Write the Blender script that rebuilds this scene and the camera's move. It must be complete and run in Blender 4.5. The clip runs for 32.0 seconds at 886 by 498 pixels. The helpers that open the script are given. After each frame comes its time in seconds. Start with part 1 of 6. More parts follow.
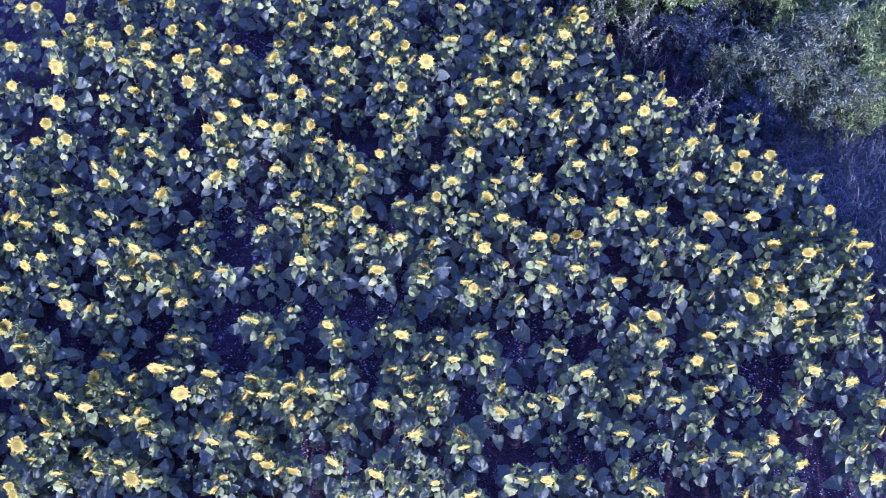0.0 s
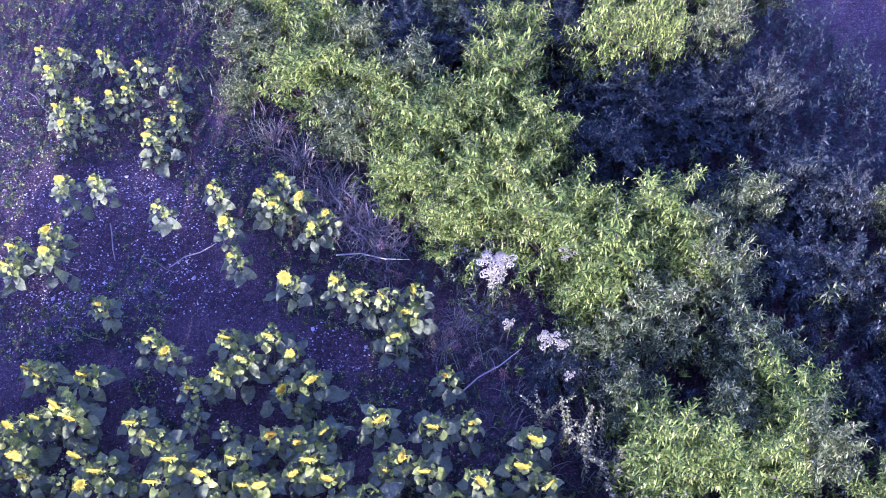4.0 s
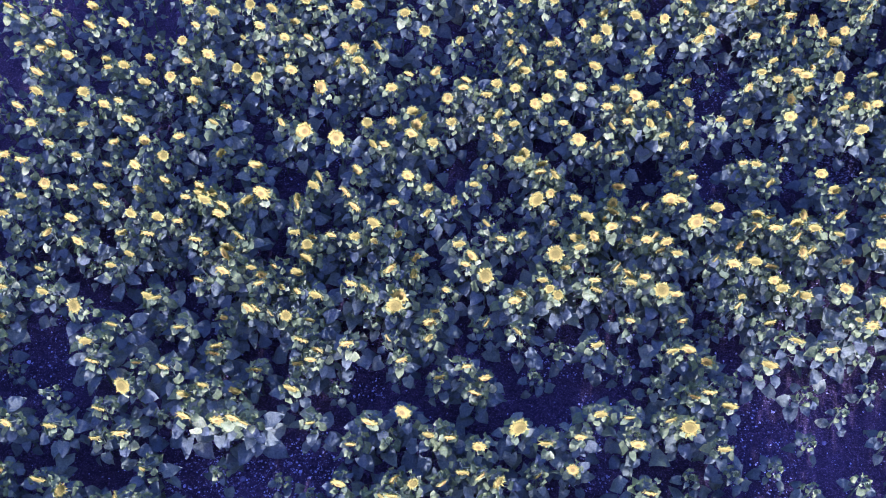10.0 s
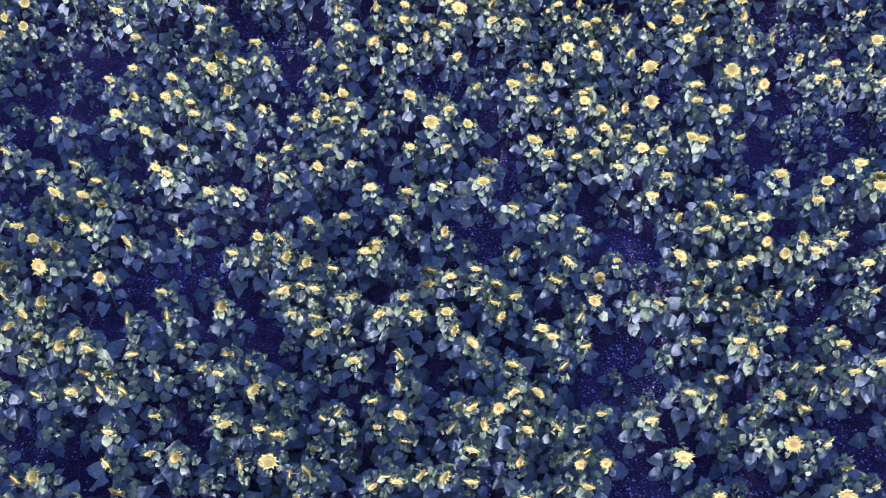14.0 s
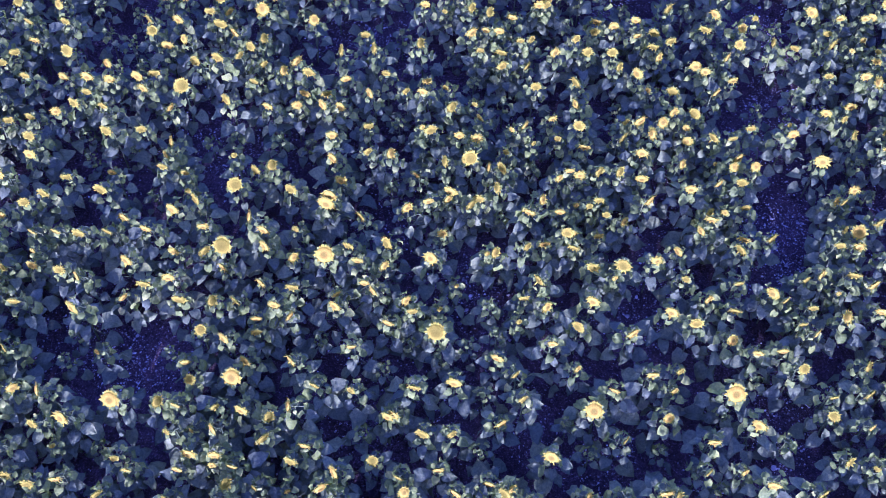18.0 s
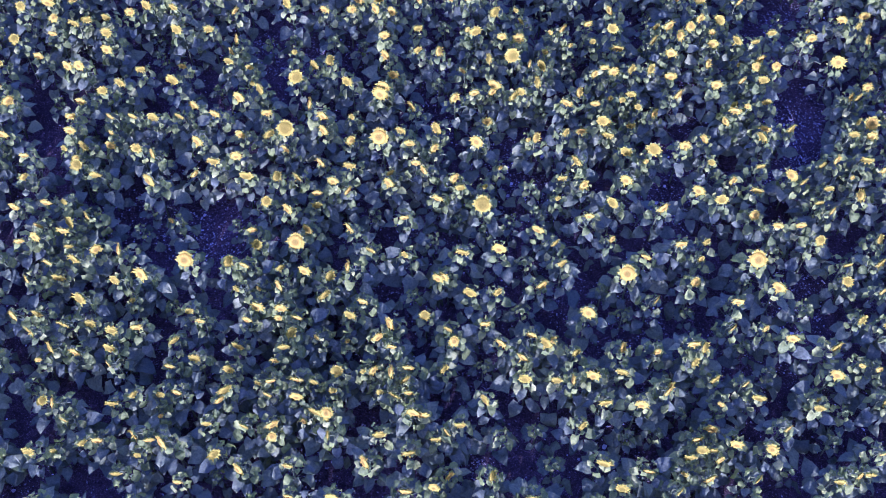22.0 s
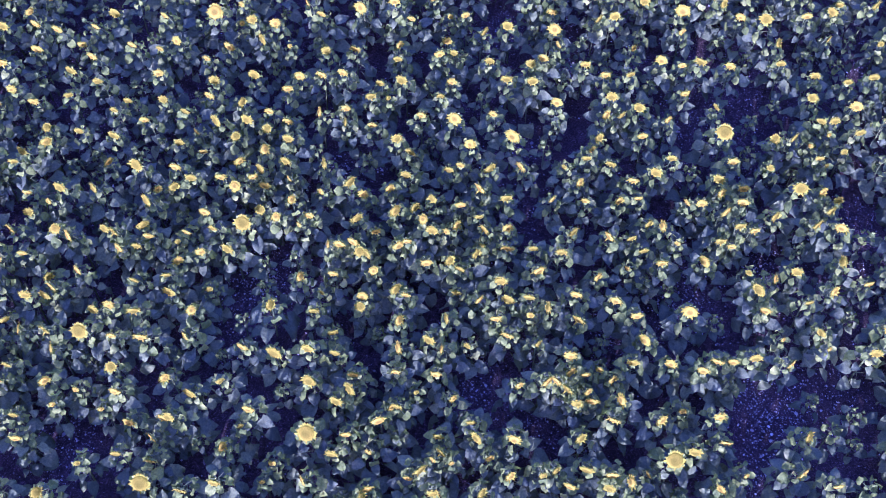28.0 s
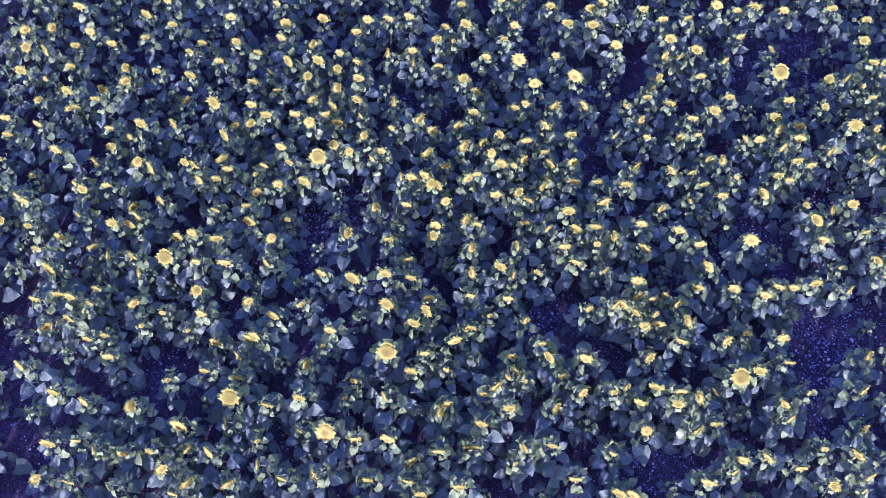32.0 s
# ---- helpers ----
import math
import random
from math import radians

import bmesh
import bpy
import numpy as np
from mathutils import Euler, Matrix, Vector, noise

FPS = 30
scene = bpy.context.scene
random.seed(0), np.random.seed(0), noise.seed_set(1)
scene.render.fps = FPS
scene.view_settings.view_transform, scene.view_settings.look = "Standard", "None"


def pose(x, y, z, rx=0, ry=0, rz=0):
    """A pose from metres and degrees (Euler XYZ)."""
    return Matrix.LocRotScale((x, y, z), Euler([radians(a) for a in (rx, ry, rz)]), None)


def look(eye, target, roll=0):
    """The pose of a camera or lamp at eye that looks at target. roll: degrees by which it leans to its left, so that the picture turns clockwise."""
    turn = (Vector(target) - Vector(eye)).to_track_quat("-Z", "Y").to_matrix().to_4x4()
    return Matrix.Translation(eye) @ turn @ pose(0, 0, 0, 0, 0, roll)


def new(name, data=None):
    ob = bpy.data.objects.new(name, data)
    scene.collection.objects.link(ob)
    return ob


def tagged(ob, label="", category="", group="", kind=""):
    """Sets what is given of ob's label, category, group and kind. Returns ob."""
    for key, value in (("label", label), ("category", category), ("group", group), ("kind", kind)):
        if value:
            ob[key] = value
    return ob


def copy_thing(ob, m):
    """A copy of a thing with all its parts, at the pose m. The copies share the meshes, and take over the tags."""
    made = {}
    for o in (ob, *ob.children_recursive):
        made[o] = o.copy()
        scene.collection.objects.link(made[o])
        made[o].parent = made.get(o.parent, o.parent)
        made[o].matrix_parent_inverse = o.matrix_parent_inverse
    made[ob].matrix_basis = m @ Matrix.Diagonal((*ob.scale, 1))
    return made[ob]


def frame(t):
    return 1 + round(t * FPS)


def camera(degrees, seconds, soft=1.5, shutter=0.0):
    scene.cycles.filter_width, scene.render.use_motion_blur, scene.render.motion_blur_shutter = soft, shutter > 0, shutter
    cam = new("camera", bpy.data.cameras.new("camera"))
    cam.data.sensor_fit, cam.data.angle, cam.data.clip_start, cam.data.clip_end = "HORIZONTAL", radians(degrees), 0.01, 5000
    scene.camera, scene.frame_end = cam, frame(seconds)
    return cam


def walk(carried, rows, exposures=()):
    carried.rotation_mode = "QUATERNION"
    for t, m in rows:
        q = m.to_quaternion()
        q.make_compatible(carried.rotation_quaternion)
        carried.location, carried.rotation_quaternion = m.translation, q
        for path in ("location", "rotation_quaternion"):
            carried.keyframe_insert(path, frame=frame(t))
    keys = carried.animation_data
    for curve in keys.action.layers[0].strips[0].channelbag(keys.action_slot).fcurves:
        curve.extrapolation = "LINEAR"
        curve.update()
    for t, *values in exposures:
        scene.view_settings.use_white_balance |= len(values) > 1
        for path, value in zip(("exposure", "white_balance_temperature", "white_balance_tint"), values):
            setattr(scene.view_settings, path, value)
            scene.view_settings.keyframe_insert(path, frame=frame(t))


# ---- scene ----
EXPOSURES = ((0.0, 1.92, 4130.0, 98.0), (1.5, 2.04, 4140.0, 95.0), (3.0, 2.40, 4385.0, 90.0), (6.0, 2.56, 4500.0, 94.0), (7.5, 2.22, 4225.0, 97.0), (9.0, 1.88, 4135.0, 99.0),
             (32.0, 1.88, 4155.0, 100.0))
cam = camera(41.12, 32.0, soft=0.4)

# seconds, eye x, y, z, heading, tilt, roll (metres, degrees)
PATH = [
    (0.0, -0.000, -0.000, 13.141, -0.00, -58.33, 0.10),
    (0.5, 0.019, 0.261, 13.130, 0.23, -58.43, 0.06),
    (1.0, 0.027, 0.942, 13.125, 0.50, -58.50, 0.04),
    (1.5, 0.022, 1.980, 13.132, 0.79, -58.53, 0.02),
    (2.0, 0.013, 3.185, 13.106, 1.02, -58.55, 0.03),
    (2.5, 0.036, 4.548, 13.063, 1.39, -58.56, 0.05),
    (3.0, 0.095, 6.099, 13.076, 1.89, -58.50, 0.06),
    (3.5, 0.187, 7.184, 13.045, 2.31, -58.42, 0.06),
    (5.5, 0.821, 6.014, 13.138, 2.90, -57.82, -0.03),
    (6.0, 0.915, 4.798, 13.155, 3.01, -57.93, -0.13),
    (6.5, 0.833, 3.581, 13.172, 3.11, -58.07, -0.22),
    (7.0, 0.515, 2.483, 13.170, 3.36, -58.22, -0.30),
    (7.5, -0.199, 1.498, 13.183, 3.61, -58.34, -0.33),
    (8.0, -1.259, 0.648, 13.180, 3.76, -58.42, -0.29),
    (8.5, -2.405, -0.106, 13.164, 4.10, -58.47, -0.19),
    (9.0, -3.502, -0.772, 13.168, 4.51, -58.50, -0.03),
    (9.5, -4.495, -1.469, 13.199, 4.88, -58.49, 0.10),
    (10.0, -5.345, -2.562, 13.254, 5.13, -58.45, 0.18),
    (10.5, -6.081, -3.981, 13.279, 5.35, -58.44, 0.24),
    (11.0, -6.692, -5.695, 13.304, 5.58, -58.45, 0.26),
    (11.5, -7.230, -7.623, 13.310, 5.60, -58.45, 0.24),
    (12.0, -7.705, -9.484, 13.302, 5.65, -58.46, 0.18),
    (12.5, -8.134, -10.951, 13.340, 5.69, -58.45, 0.13),
    (13.0, -8.524, -12.250, 13.381, 5.77, -58.44, 0.08),
    (13.5, -8.874, -13.557, 13.377, 5.81, -58.45, 0.03),
    (14.0, -9.199, -14.861, 13.357, 5.74, -58.48, -0.01),
    (14.5, -9.462, -16.004, 13.303, 5.83, -58.53, -0.07),
    (15.0, -9.734, -16.911, 13.337, 5.88, -58.57, -0.13),
    (15.5, -9.983, -17.542, 13.420, 6.12, -58.59, -0.20),
    (17.5, -10.759, -18.997, 13.525, 6.69, -58.55, -0.17),
    (18.0, -10.873, -19.279, 13.519, 6.80, -58.51, -0.14),
    (18.5, -10.963, -19.493, 13.517, 6.91, -58.47, -0.11),
    (19.0, -11.034, -19.666, 13.528, 7.01, -58.42, -0.08),
    (19.5, -11.089, -19.819, 13.542, 7.11, -58.36, -0.05),
    (20.0, -11.129, -19.966, 13.561, 7.21, -58.30, -0.02),
    (20.5, -11.149, -20.130, 13.602, 7.35, -58.22, 0.00),
    (21.0, -11.147, -20.382, 13.648, 7.47, -58.13, 0.04),
    (21.5, -11.118, -20.853, 13.684, 7.59, -58.06, 0.06),
    (22.0, -11.071, -21.431, 13.720, 7.72, -58.01, 0.07),
    (22.5, -11.036, -22.076, 13.753, 7.81, -58.02, 0.05),
    (23.0, -11.025, -22.734, 13.785, 7.85, -58.10, 0.04),
    (23.5, -11.022, -23.402, 13.830, 7.96, -58.21, 0.04),
    (24.0, -11.028, -24.062, 13.864, 8.08, -58.33, 0.05),
    (24.5, -11.071, -24.733, 13.895, 8.10, -58.41, 0.04),
    (25.0, -11.120, -25.439, 13.922, 8.11, -58.45, 0.02),
    (25.5, -11.182, -26.150, 13.934, 8.13, -58.46, 0.00),
    (26.0, -11.242, -26.880, 13.949, 8.18, -58.45, -0.01),
    (26.5, -11.319, -27.624, 13.965, 8.14, -58.41, -0.02),
    (28.5, -11.694, -30.178, 13.959, 8.18, -58.21, -0.02),
    (29.0, -11.828, -30.501, 13.963, 8.25, -58.28, 0.01),
    (29.5, -11.969, -30.705, 13.970, 8.30, -58.35, 0.04),
    (30.0, -12.092, -30.819, 13.988, 8.37, -58.42, 0.09),
    (30.5, -12.190, -30.873, 14.002, 8.42, -58.51, 0.13),
    (31.0, -12.257, -30.865, 14.008, 8.46, -58.57, 0.16),
    (31.5, -12.291, -30.834, 14.019, 8.49, -58.58, 0.18),
    (32.0, -12.297, -30.808, 14.039, 8.50, -58.58, 0.19),
]


def eye_pose(x, y, z, heading, tilt, roll):
    a, b = radians(heading), radians(tilt)
    way = Vector((-math.sin(a) * math.cos(b), math.cos(a) * math.cos(b), math.sin(b)))
    return look((x, y, z), Vector((x, y, z)) + way, -roll)


walk(cam, [(row[0], eye_pose(*row[1:])) for row in PATH], EXPOSURES)

# ---- world, sun ----
world = bpy.data.worlds.new("sky")
scene.world = world
world.use_nodes = True
wn = world.node_tree
sky = wn.nodes.new("ShaderNodeTexSky")
sky.sky_type = "NISHITA"
sky.sun_disc = False
sky.ozone_density = 1.0
sky.dust_density = 1.0
SUN_ELEVATION, SUN_FROM = 12.5, 185.0   # degrees; heading that the sun stands at, clockwise from +y
sky.sun_elevation = radians(SUN_ELEVATION)
sky.sun_rotation = radians(SUN_FROM)
wn.nodes["Background"].inputs["Strength"].default_value = 0.130
wn.links.new(sky.outputs[0], wn.nodes["Background"].inputs["Color"])
sun = new("sun", bpy.data.lights.new("sun", "SUN"))
sun.data.energy = 3.55
sun.data.angle = radians(1.0)
sun.data.color = (1.0, 1.0, 0.47)
s_dir = Vector((math.sin(radians(SUN_FROM)) * math.cos(radians(SUN_ELEVATION)),
                math.cos(radians(SUN_FROM)) * math.cos(radians(SUN_ELEVATION)), math.sin(radians(SUN_ELEVATION))))
sun.matrix_world = look(s_dir * 60, (0, 0, 0))


# ---- materials ----
def material(name, rough=0.6, spec=0.4):
    m = bpy.data.materials.new(name)
    m.use_nodes = True
    b = m.node_tree.nodes["Principled BSDF"]
    b.inputs["Roughness"].default_value = rough
    b.inputs["Specular IOR Level"].default_value = spec
    return m, m.node_tree, b


def node(nt, kind, **values):
    n = nt.nodes.new("ShaderNode" + kind)
    for key, value in values.items():
        n.inputs[key].default_value = value
    return n


def ramp(nt, source, stops):
    r = nt.nodes.new("ShaderNodeValToRGB")
    r.color_ramp.elements[0].position, r.color_ramp.elements[0].color = stops[0][0], (*stops[0][1], 1)
    r.color_ramp.elements[1].position, r.color_ramp.elements[1].color = stops[-1][0], (*stops[-1][1], 1)
    for pos, col in stops[1:-1]:
        r.color_ramp.elements.new(pos).color = (*col, 1)
    nt.links.new(source, r.inputs["Fac"])
    return r.outputs["Color"]


def mix(nt, kind, fac, a, b):
    n = nt.nodes.new("ShaderNodeMix")
    n.data_type, n.blend_type = "RGBA", kind
    for sock, v in ((n.inputs[0], fac), (n.inputs[6], a), (n.inputs[7], b)):
        if isinstance(v, bpy.types.NodeSocket):
            nt.links.new(v, sock)
        else:
            sock.default_value = v if isinstance(v, (int, float)) else (*v, 1)
    return n.outputs[2]


def maths(nt, op, a, b=0.0):
    n = nt.nodes.new("ShaderNodeMath")
    n.operation = op
    for sock, v in ((n.inputs[0], a), (n.inputs[1], b)):
        if isinstance(v, bpy.types.NodeSocket):
            nt.links.new(v, sock)
        else:
            sock.default_value = v
    return n.outputs[0]


def bump(nt, b, height, strength, distance=0.01):
    n = node(nt, "Bump", Strength=strength, Distance=distance)
    nt.links.new(height, n.inputs["Height"])
    nt.links.new(n.outputs[0], b.inputs["Normal"])


def noise_tex(nt, scale, detail=4.0, rough=0.6, coords="Object"):
    c = nt.nodes.new("ShaderNodeTexCoord")
    n = node(nt, "TexNoise", Scale=scale, Detail=detail, Roughness=rough)
    nt.links.new(c.outputs[coords], n.inputs["Vector"])
    return n.outputs["Fac"]


def world_noise(nt, scale, detail=4.0, rough=0.6):
    g = nt.nodes.new("ShaderNodeNewGeometry")
    n = node(nt, "TexNoise", Scale=scale, Detail=detail, Roughness=rough)
    nt.links.new(g.outputs["Position"], n.inputs["Vector"])
    return n.outputs["Fac"]


def island(nt):
    g = nt.nodes.new("ShaderNodeNewGeometry")
    o = nt.nodes.new("ShaderNodeObjectInfo")
    return maths(nt, "FRACT", maths(nt, "ADD", g.outputs["Random Per Island"], o.outputs["Random"]))


def leafy(name, stops, glow, rough, spec, veins=0.0, through_amount=0.25):
    """A leaf's surface: colour by the single leaf, mottled, veined, letting some light through."""
    m, nt, b = material(name, rough, spec)
    col = ramp(nt, island(nt), stops)
    col = mix(nt, "MULTIPLY", 0.55, col, ramp(nt, world_noise(nt, 9.0), [(0.3, (0.55, 0.6, 0.6)), (0.7, (1.25, 1.2, 1.1))]))
    if veins:
        col = mix(nt, "MULTIPLY", 0.6, col, ramp(nt, world_noise(nt, 34.0, 3.0, 0.7), [(0.32, (0.5, 0.55, 0.6)), (0.52, (1.0, 1.0, 1.0)), (0.7, (1.5, 1.45, 1.3))]))
        uv = nt.nodes.new("ShaderNodeUVMap")
        s = nt.nodes.new("ShaderNodeSeparateXYZ")
        nt.links.new(uv.outputs[0], s.inputs[0])
        across = maths(nt, "ABSOLUTE", maths(nt, "SUBTRACT", s.outputs[0], 0.5))
        wave = maths(nt, "SINE", maths(nt, "MULTIPLY", maths(nt, "SUBTRACT", s.outputs[1], across), 38.0))
        line = maths(nt, "MAXIMUM", maths(nt, "GREATER_THAN", wave, 0.86), maths(nt, "LESS_THAN", across, 0.03))
        col = mix(nt, "MIX", maths(nt, "MULTIPLY", line, veins), col, (0.23, 0.27, 0.13))
        bump(nt, b, maths(nt, "ADD", maths(nt, "MULTIPLY", wave, 0.06), maths(nt, "MULTIPLY", world_noise(nt, 15.0, 2.0), 4.0)), 0.3, 0.014)
    nt.links.new(col, b.inputs["Base Color"])
    t = node(nt, "BsdfTranslucent")
    nt.links.new(mix(nt, "MULTIPLY", 1.0, col, glow), t.inputs["Color"])
    mx = node(nt, "MixShader", Fac=through_amount)
    nt.links.new(b.outputs[0], mx.inputs[1])
    nt.links.new(t.outputs[0], mx.inputs[2])
    nt.links.new(mx.outputs[0], nt.nodes["Material Output"].inputs["Surface"])
    return m


# lower leaves, bluer to tone in the shade they hang in
LEAF = leafy("sunflower_leaf", [(0.0, (0.095, 0.113, 0.056)), (0.5, (0.14, 0.158, 0.064)), (0.85, (0.178, 0.2, 0.068)), (1.0, (0.225, 0.24, 0.075))],
             (1.2, 1.5, 0.5), 0.62, 0.15, 0.08, 0.24)
# younger leaves under the heads, paler and yellower, partly to paint in the sun
TOP_LEAF = leafy("sun_toned_upper_leaf", [(0.0, (0.125, 0.156, 0.026)), (0.45, (0.19, 0.222, 0.03)), (0.8, (0.25, 0.278, 0.038)), (1.0, (0.30, 0.31, 0.06))],
                 (1.2, 1.4, 0.35), 0.6, 0.14, 0.12, 0.3)
YOUNG = leafy("young_bud", [(0.0, (0.13, 0.175, 0.035)), (1.0, (0.26, 0.30, 0.06))], (1.1, 1.2, 0.6), 0.55, 0.35, 0.0, 0.25)
STALK = leafy("sunflower_stalk", [(0.0, (0.10, 0.13, 0.04)), (1.0, (0.17, 0.19, 0.055))], (1, 1, 1), 0.7, 0.12, 0.0, 0.05)
PETAL = leafy("petal", [(0.0, (0.33, 0.262, 0.002)), (0.5, (0.365, 0.312, 0.002)), (1.0, (0.40, 0.362, 0.003))], (1.0, 0.9, 0.3), 0.7, 0.05, 0.0, 0.35)
SHRUB = leafy("shrub_leaf", [(0.0, (0.034, 0.05, 0.018)), (0.5, (0.095, 0.125, 0.032)), (0.85, (0.2, 0.225, 0.05)), (1.0, (0.38, 0.37, 0.17))],
              (1.2, 1.4, 0.5), 0.6, 0.15, 0.0, 0.25)
BRIGHT = leafy("young_willow_leaf", [(0.0, (0.032, 0.058, 0.01)), (0.45, (0.135, 0.195, 0.022)), (0.85, (0.29, 0.35, 0.036)), (1.0, (0.38, 0.385, 0.08))],
               (1.2, 1.4, 0.5), 0.6, 0.12, 0.0, 0.3)
# grey-green weeds, with the shade of the thicket darkened into the leaf colour
SHADE_GREY = leafy("shade_grey_weed_leaf", [(0.0, (0.018, 0.026, 0.02)), (0.6, (0.036, 0.048, 0.033)), (0.9, (0.065, 0.082, 0.05)), (1.0, (0.13, 0.14, 0.10))], (1, 1.1, 0.7), 0.65, 0.2, 0.0, 0.2)
DRY = leafy("dry_grass", [(0.0, (0.13, 0.10, 0.07)), (0.6, (0.22, 0.19, 0.13)), (1.0, (0.34, 0.31, 0.22))], (1, 1, 0.8), 0.65, 0.25, 0.0, 0.2)
PALE = leafy("pale_plume", [(0.0, (0.09, 0.085, 0.03)), (0.6, (0.25, 0.24, 0.085)), (1.0, (0.45, 0.43, 0.18))], (1, 1, 0.8), 0.7, 0.1, 0.0, 0.3)
WHITE = leafy("white_blossom", [(0.0, (0.36, 0.33, 0.17)), (1.0, (0.52, 0.48, 0.27))], (1, 1, 1), 0.7, 0.2, 0.0, 0.3)
TWIG = leafy("twig", [(0.0, (0.035, 0.03, 0.022)), (1.0, (0.08, 0.065, 0.045))], (1, 1, 1), 0.8, 0.1, 0.0, 0.0)
GRASS = leafy("border_grass_blade", [(0.0, (0.04, 0.052, 0.03)), (0.6, (0.10, 0.12, 0.06)), (1.0, (0.26, 0.27, 0.15))], (1, 1.1, 0.7), 0.6, 0.2, 0.0, 0.2)
RUST = leafy("rusty_leaf", [(0.0, (0.12, 0.06, 0.045)), (0.6, (0.2, 0.11, 0.07)), (1.0, (0.28, 0.2, 0.1))], (1, 0.9, 0.7), 0.6, 0.3, 0.0, 0.2)

# seed disc: brown or greenish heart, tan seeds, orange rim
DISC, nt, b = material("seed_disc", 0.9, 0.03)
uv = nt.nodes.new("ShaderNodeUVMap")
sep = nt.nodes.new("ShaderNodeSeparateXYZ")
nt.links.new(uv.outputs[0], sep.inputs[0])
ripe = ramp(nt, sep.outputs[0], [(0.0, (0.12, 0.102, 0.003)), (0.55, (0.15, 0.124, 0.003)), (0.8, (0.22, 0.178, 0.003)), (1.0, (0.31, 0.25, 0.004))])
young = ramp(nt, sep.outputs[0], [(0.0, (0.15, 0.125, 0.008)), (0.35, (0.19, 0.135, 0.006)), (0.6, (0.34, 0.235, 0.006)), (1.0, (0.42, 0.29, 0.006))])
col = mix(nt, "MIX", ramp(nt, island(nt), [(0.45, (0, 0, 0)), (0.55, (1, 1, 1))]), ripe, young)
vor = node(nt, "TexVoronoi", Scale=130.0)
geo_n = nt.nodes.new("ShaderNodeNewGeometry")
nt.links.new(geo_n.outputs["Position"], vor.inputs["Vector"])
col = mix(nt, "MULTIPLY", 0.5, col, ramp(nt, vor.outputs["Distance"], [(0.0, (1.2, 1.2, 1.2)), (0.9, (0.5, 0.45, 0.4))]))
nt.links.new(col, b.inputs["Base Color"])
bump(nt, b, vor.outputs["Distance"], 0.6, 0.006)

# dry crumbly soil with pale clods
SOIL, nt, b = material("soil", 0.95, 0.15)
col = ramp(nt, world_noise(nt, 1.1, 6.0, 0.65), [(0.3, (0.054, 0.035, 0.031)), (0.5, (0.098, 0.065, 0.057)), (0.72, (0.16, 0.11, 0.095))])
col = mix(nt, "MULTIPLY", 0.75, col, ramp(nt, world_noise(nt, 14.0, 5.0, 0.7), [(0.32, (0.45, 0.45, 0.47)), (0.68, (1.5, 1.5, 1.5))]))
crumbs = ramp(nt, world_noise(nt, 42.0, 3.0, 0.75), [(0.40, (0.6, 0.6, 0.62)), (0.57, (1.0, 1.0, 1.0)), (0.68, (2.9, 2.8, 2.9))])
col = mix(nt, "MULTIPLY", 0.9, col, crumbs)
nt.links.new(col, b.inputs["Base Color"])
bump(nt, b, maths(nt, "ADD", world_noise(nt, 12.0, 6.0, 0.7), maths(nt, "MULTIPLY", world_noise(nt, 48.0, 3.0, 0.6), 0.5)), 1.0, 0.06)

STONE, nt, b = material("stone", 0.8, 0.3)
col = ramp(nt, island(nt), [(0.0, (0.14, 0.12, 0.10)), (0.55, (0.32, 0.285, 0.225)), (1.0, (0.62, 0.58, 0.46))])
col = mix(nt, "MULTIPLY", 0.5, col, ramp(nt, world_noise(nt, 90.0), [(0.3, (0.6, 0.6, 0.6)), (0.7, (1.2, 1.2, 1.2))]))
nt.links.new(col, b.inputs["Base Color"])
bump(nt, b, world_noise(nt, 120.0), 0.5, 0.005)


# ---- building blocks ----
rng = np.random.default_rng(7)


class Shape:
    """Triangles with texture places and material numbers, gathered before they become one mesh."""

    def __init__(self):
        self.v, self.t, self.u, self.m, self.n = [], [], [], [], 0

    def add(self, v, t, u=None, m=0):
        v = np.asarray(v, float)
        t = np.asarray(t, int)
        self.v.append(v)
        self.t.append(t + self.n)
        self.u.append(np.zeros((len(v), 2)) if u is None else np.asarray(u, float))
        self.m.append(np.full(len(t), m) if np.isscalar(m) else np.asarray(m))
        self.n += len(v)
        return self

    def arrays(self):
        return np.concatenate(self.v), np.concatenate(self.t), np.concatenate(self.u), np.concatenate(self.m)

    def put(self, other, turn=None, move=(0, 0, 0), m=None):
        v, t, u, k = other.arrays()
        v = v if turn is None else v @ np.asarray(turn).T
        return self.add(v + np.asarray(move), t, u, k if m is None else m)

    def mesh(self, name, materials, smooth=True):
        v, t, u, k = self.arrays()
        me = bpy.data.meshes.new(name)
        me.vertices.add(len(v))
        me.vertices.foreach_set("co", v.astype(np.float32).ravel())
        me.loops.add(len(t) * 3)
        me.loops.foreach_set("vertex_index", t.astype(np.int32).ravel())
        me.polygons.add(len(t))
        me.polygons.foreach_set("loop_start", np.arange(0, len(t) * 3, 3, dtype=np.int32))
        me.polygons.foreach_set("material_index", k.astype(np.int32))
        me.polygons.foreach_set("use_smooth", np.full(len(t), smooth))
        layer = me.uv_layers.new(name="UVMap")
        layer.data.foreach_set("uv", u[t.ravel()].astype(np.float32).ravel())
        for mat in materials:
            me.materials.append(mat)
        me.update(calc_edges=True)
        return me


def turn_z(a):
    c, s = math.cos(a), math.sin(a)
    return np.array([[c, -s, 0], [s, c, 0], [0, 0, 1.0]])


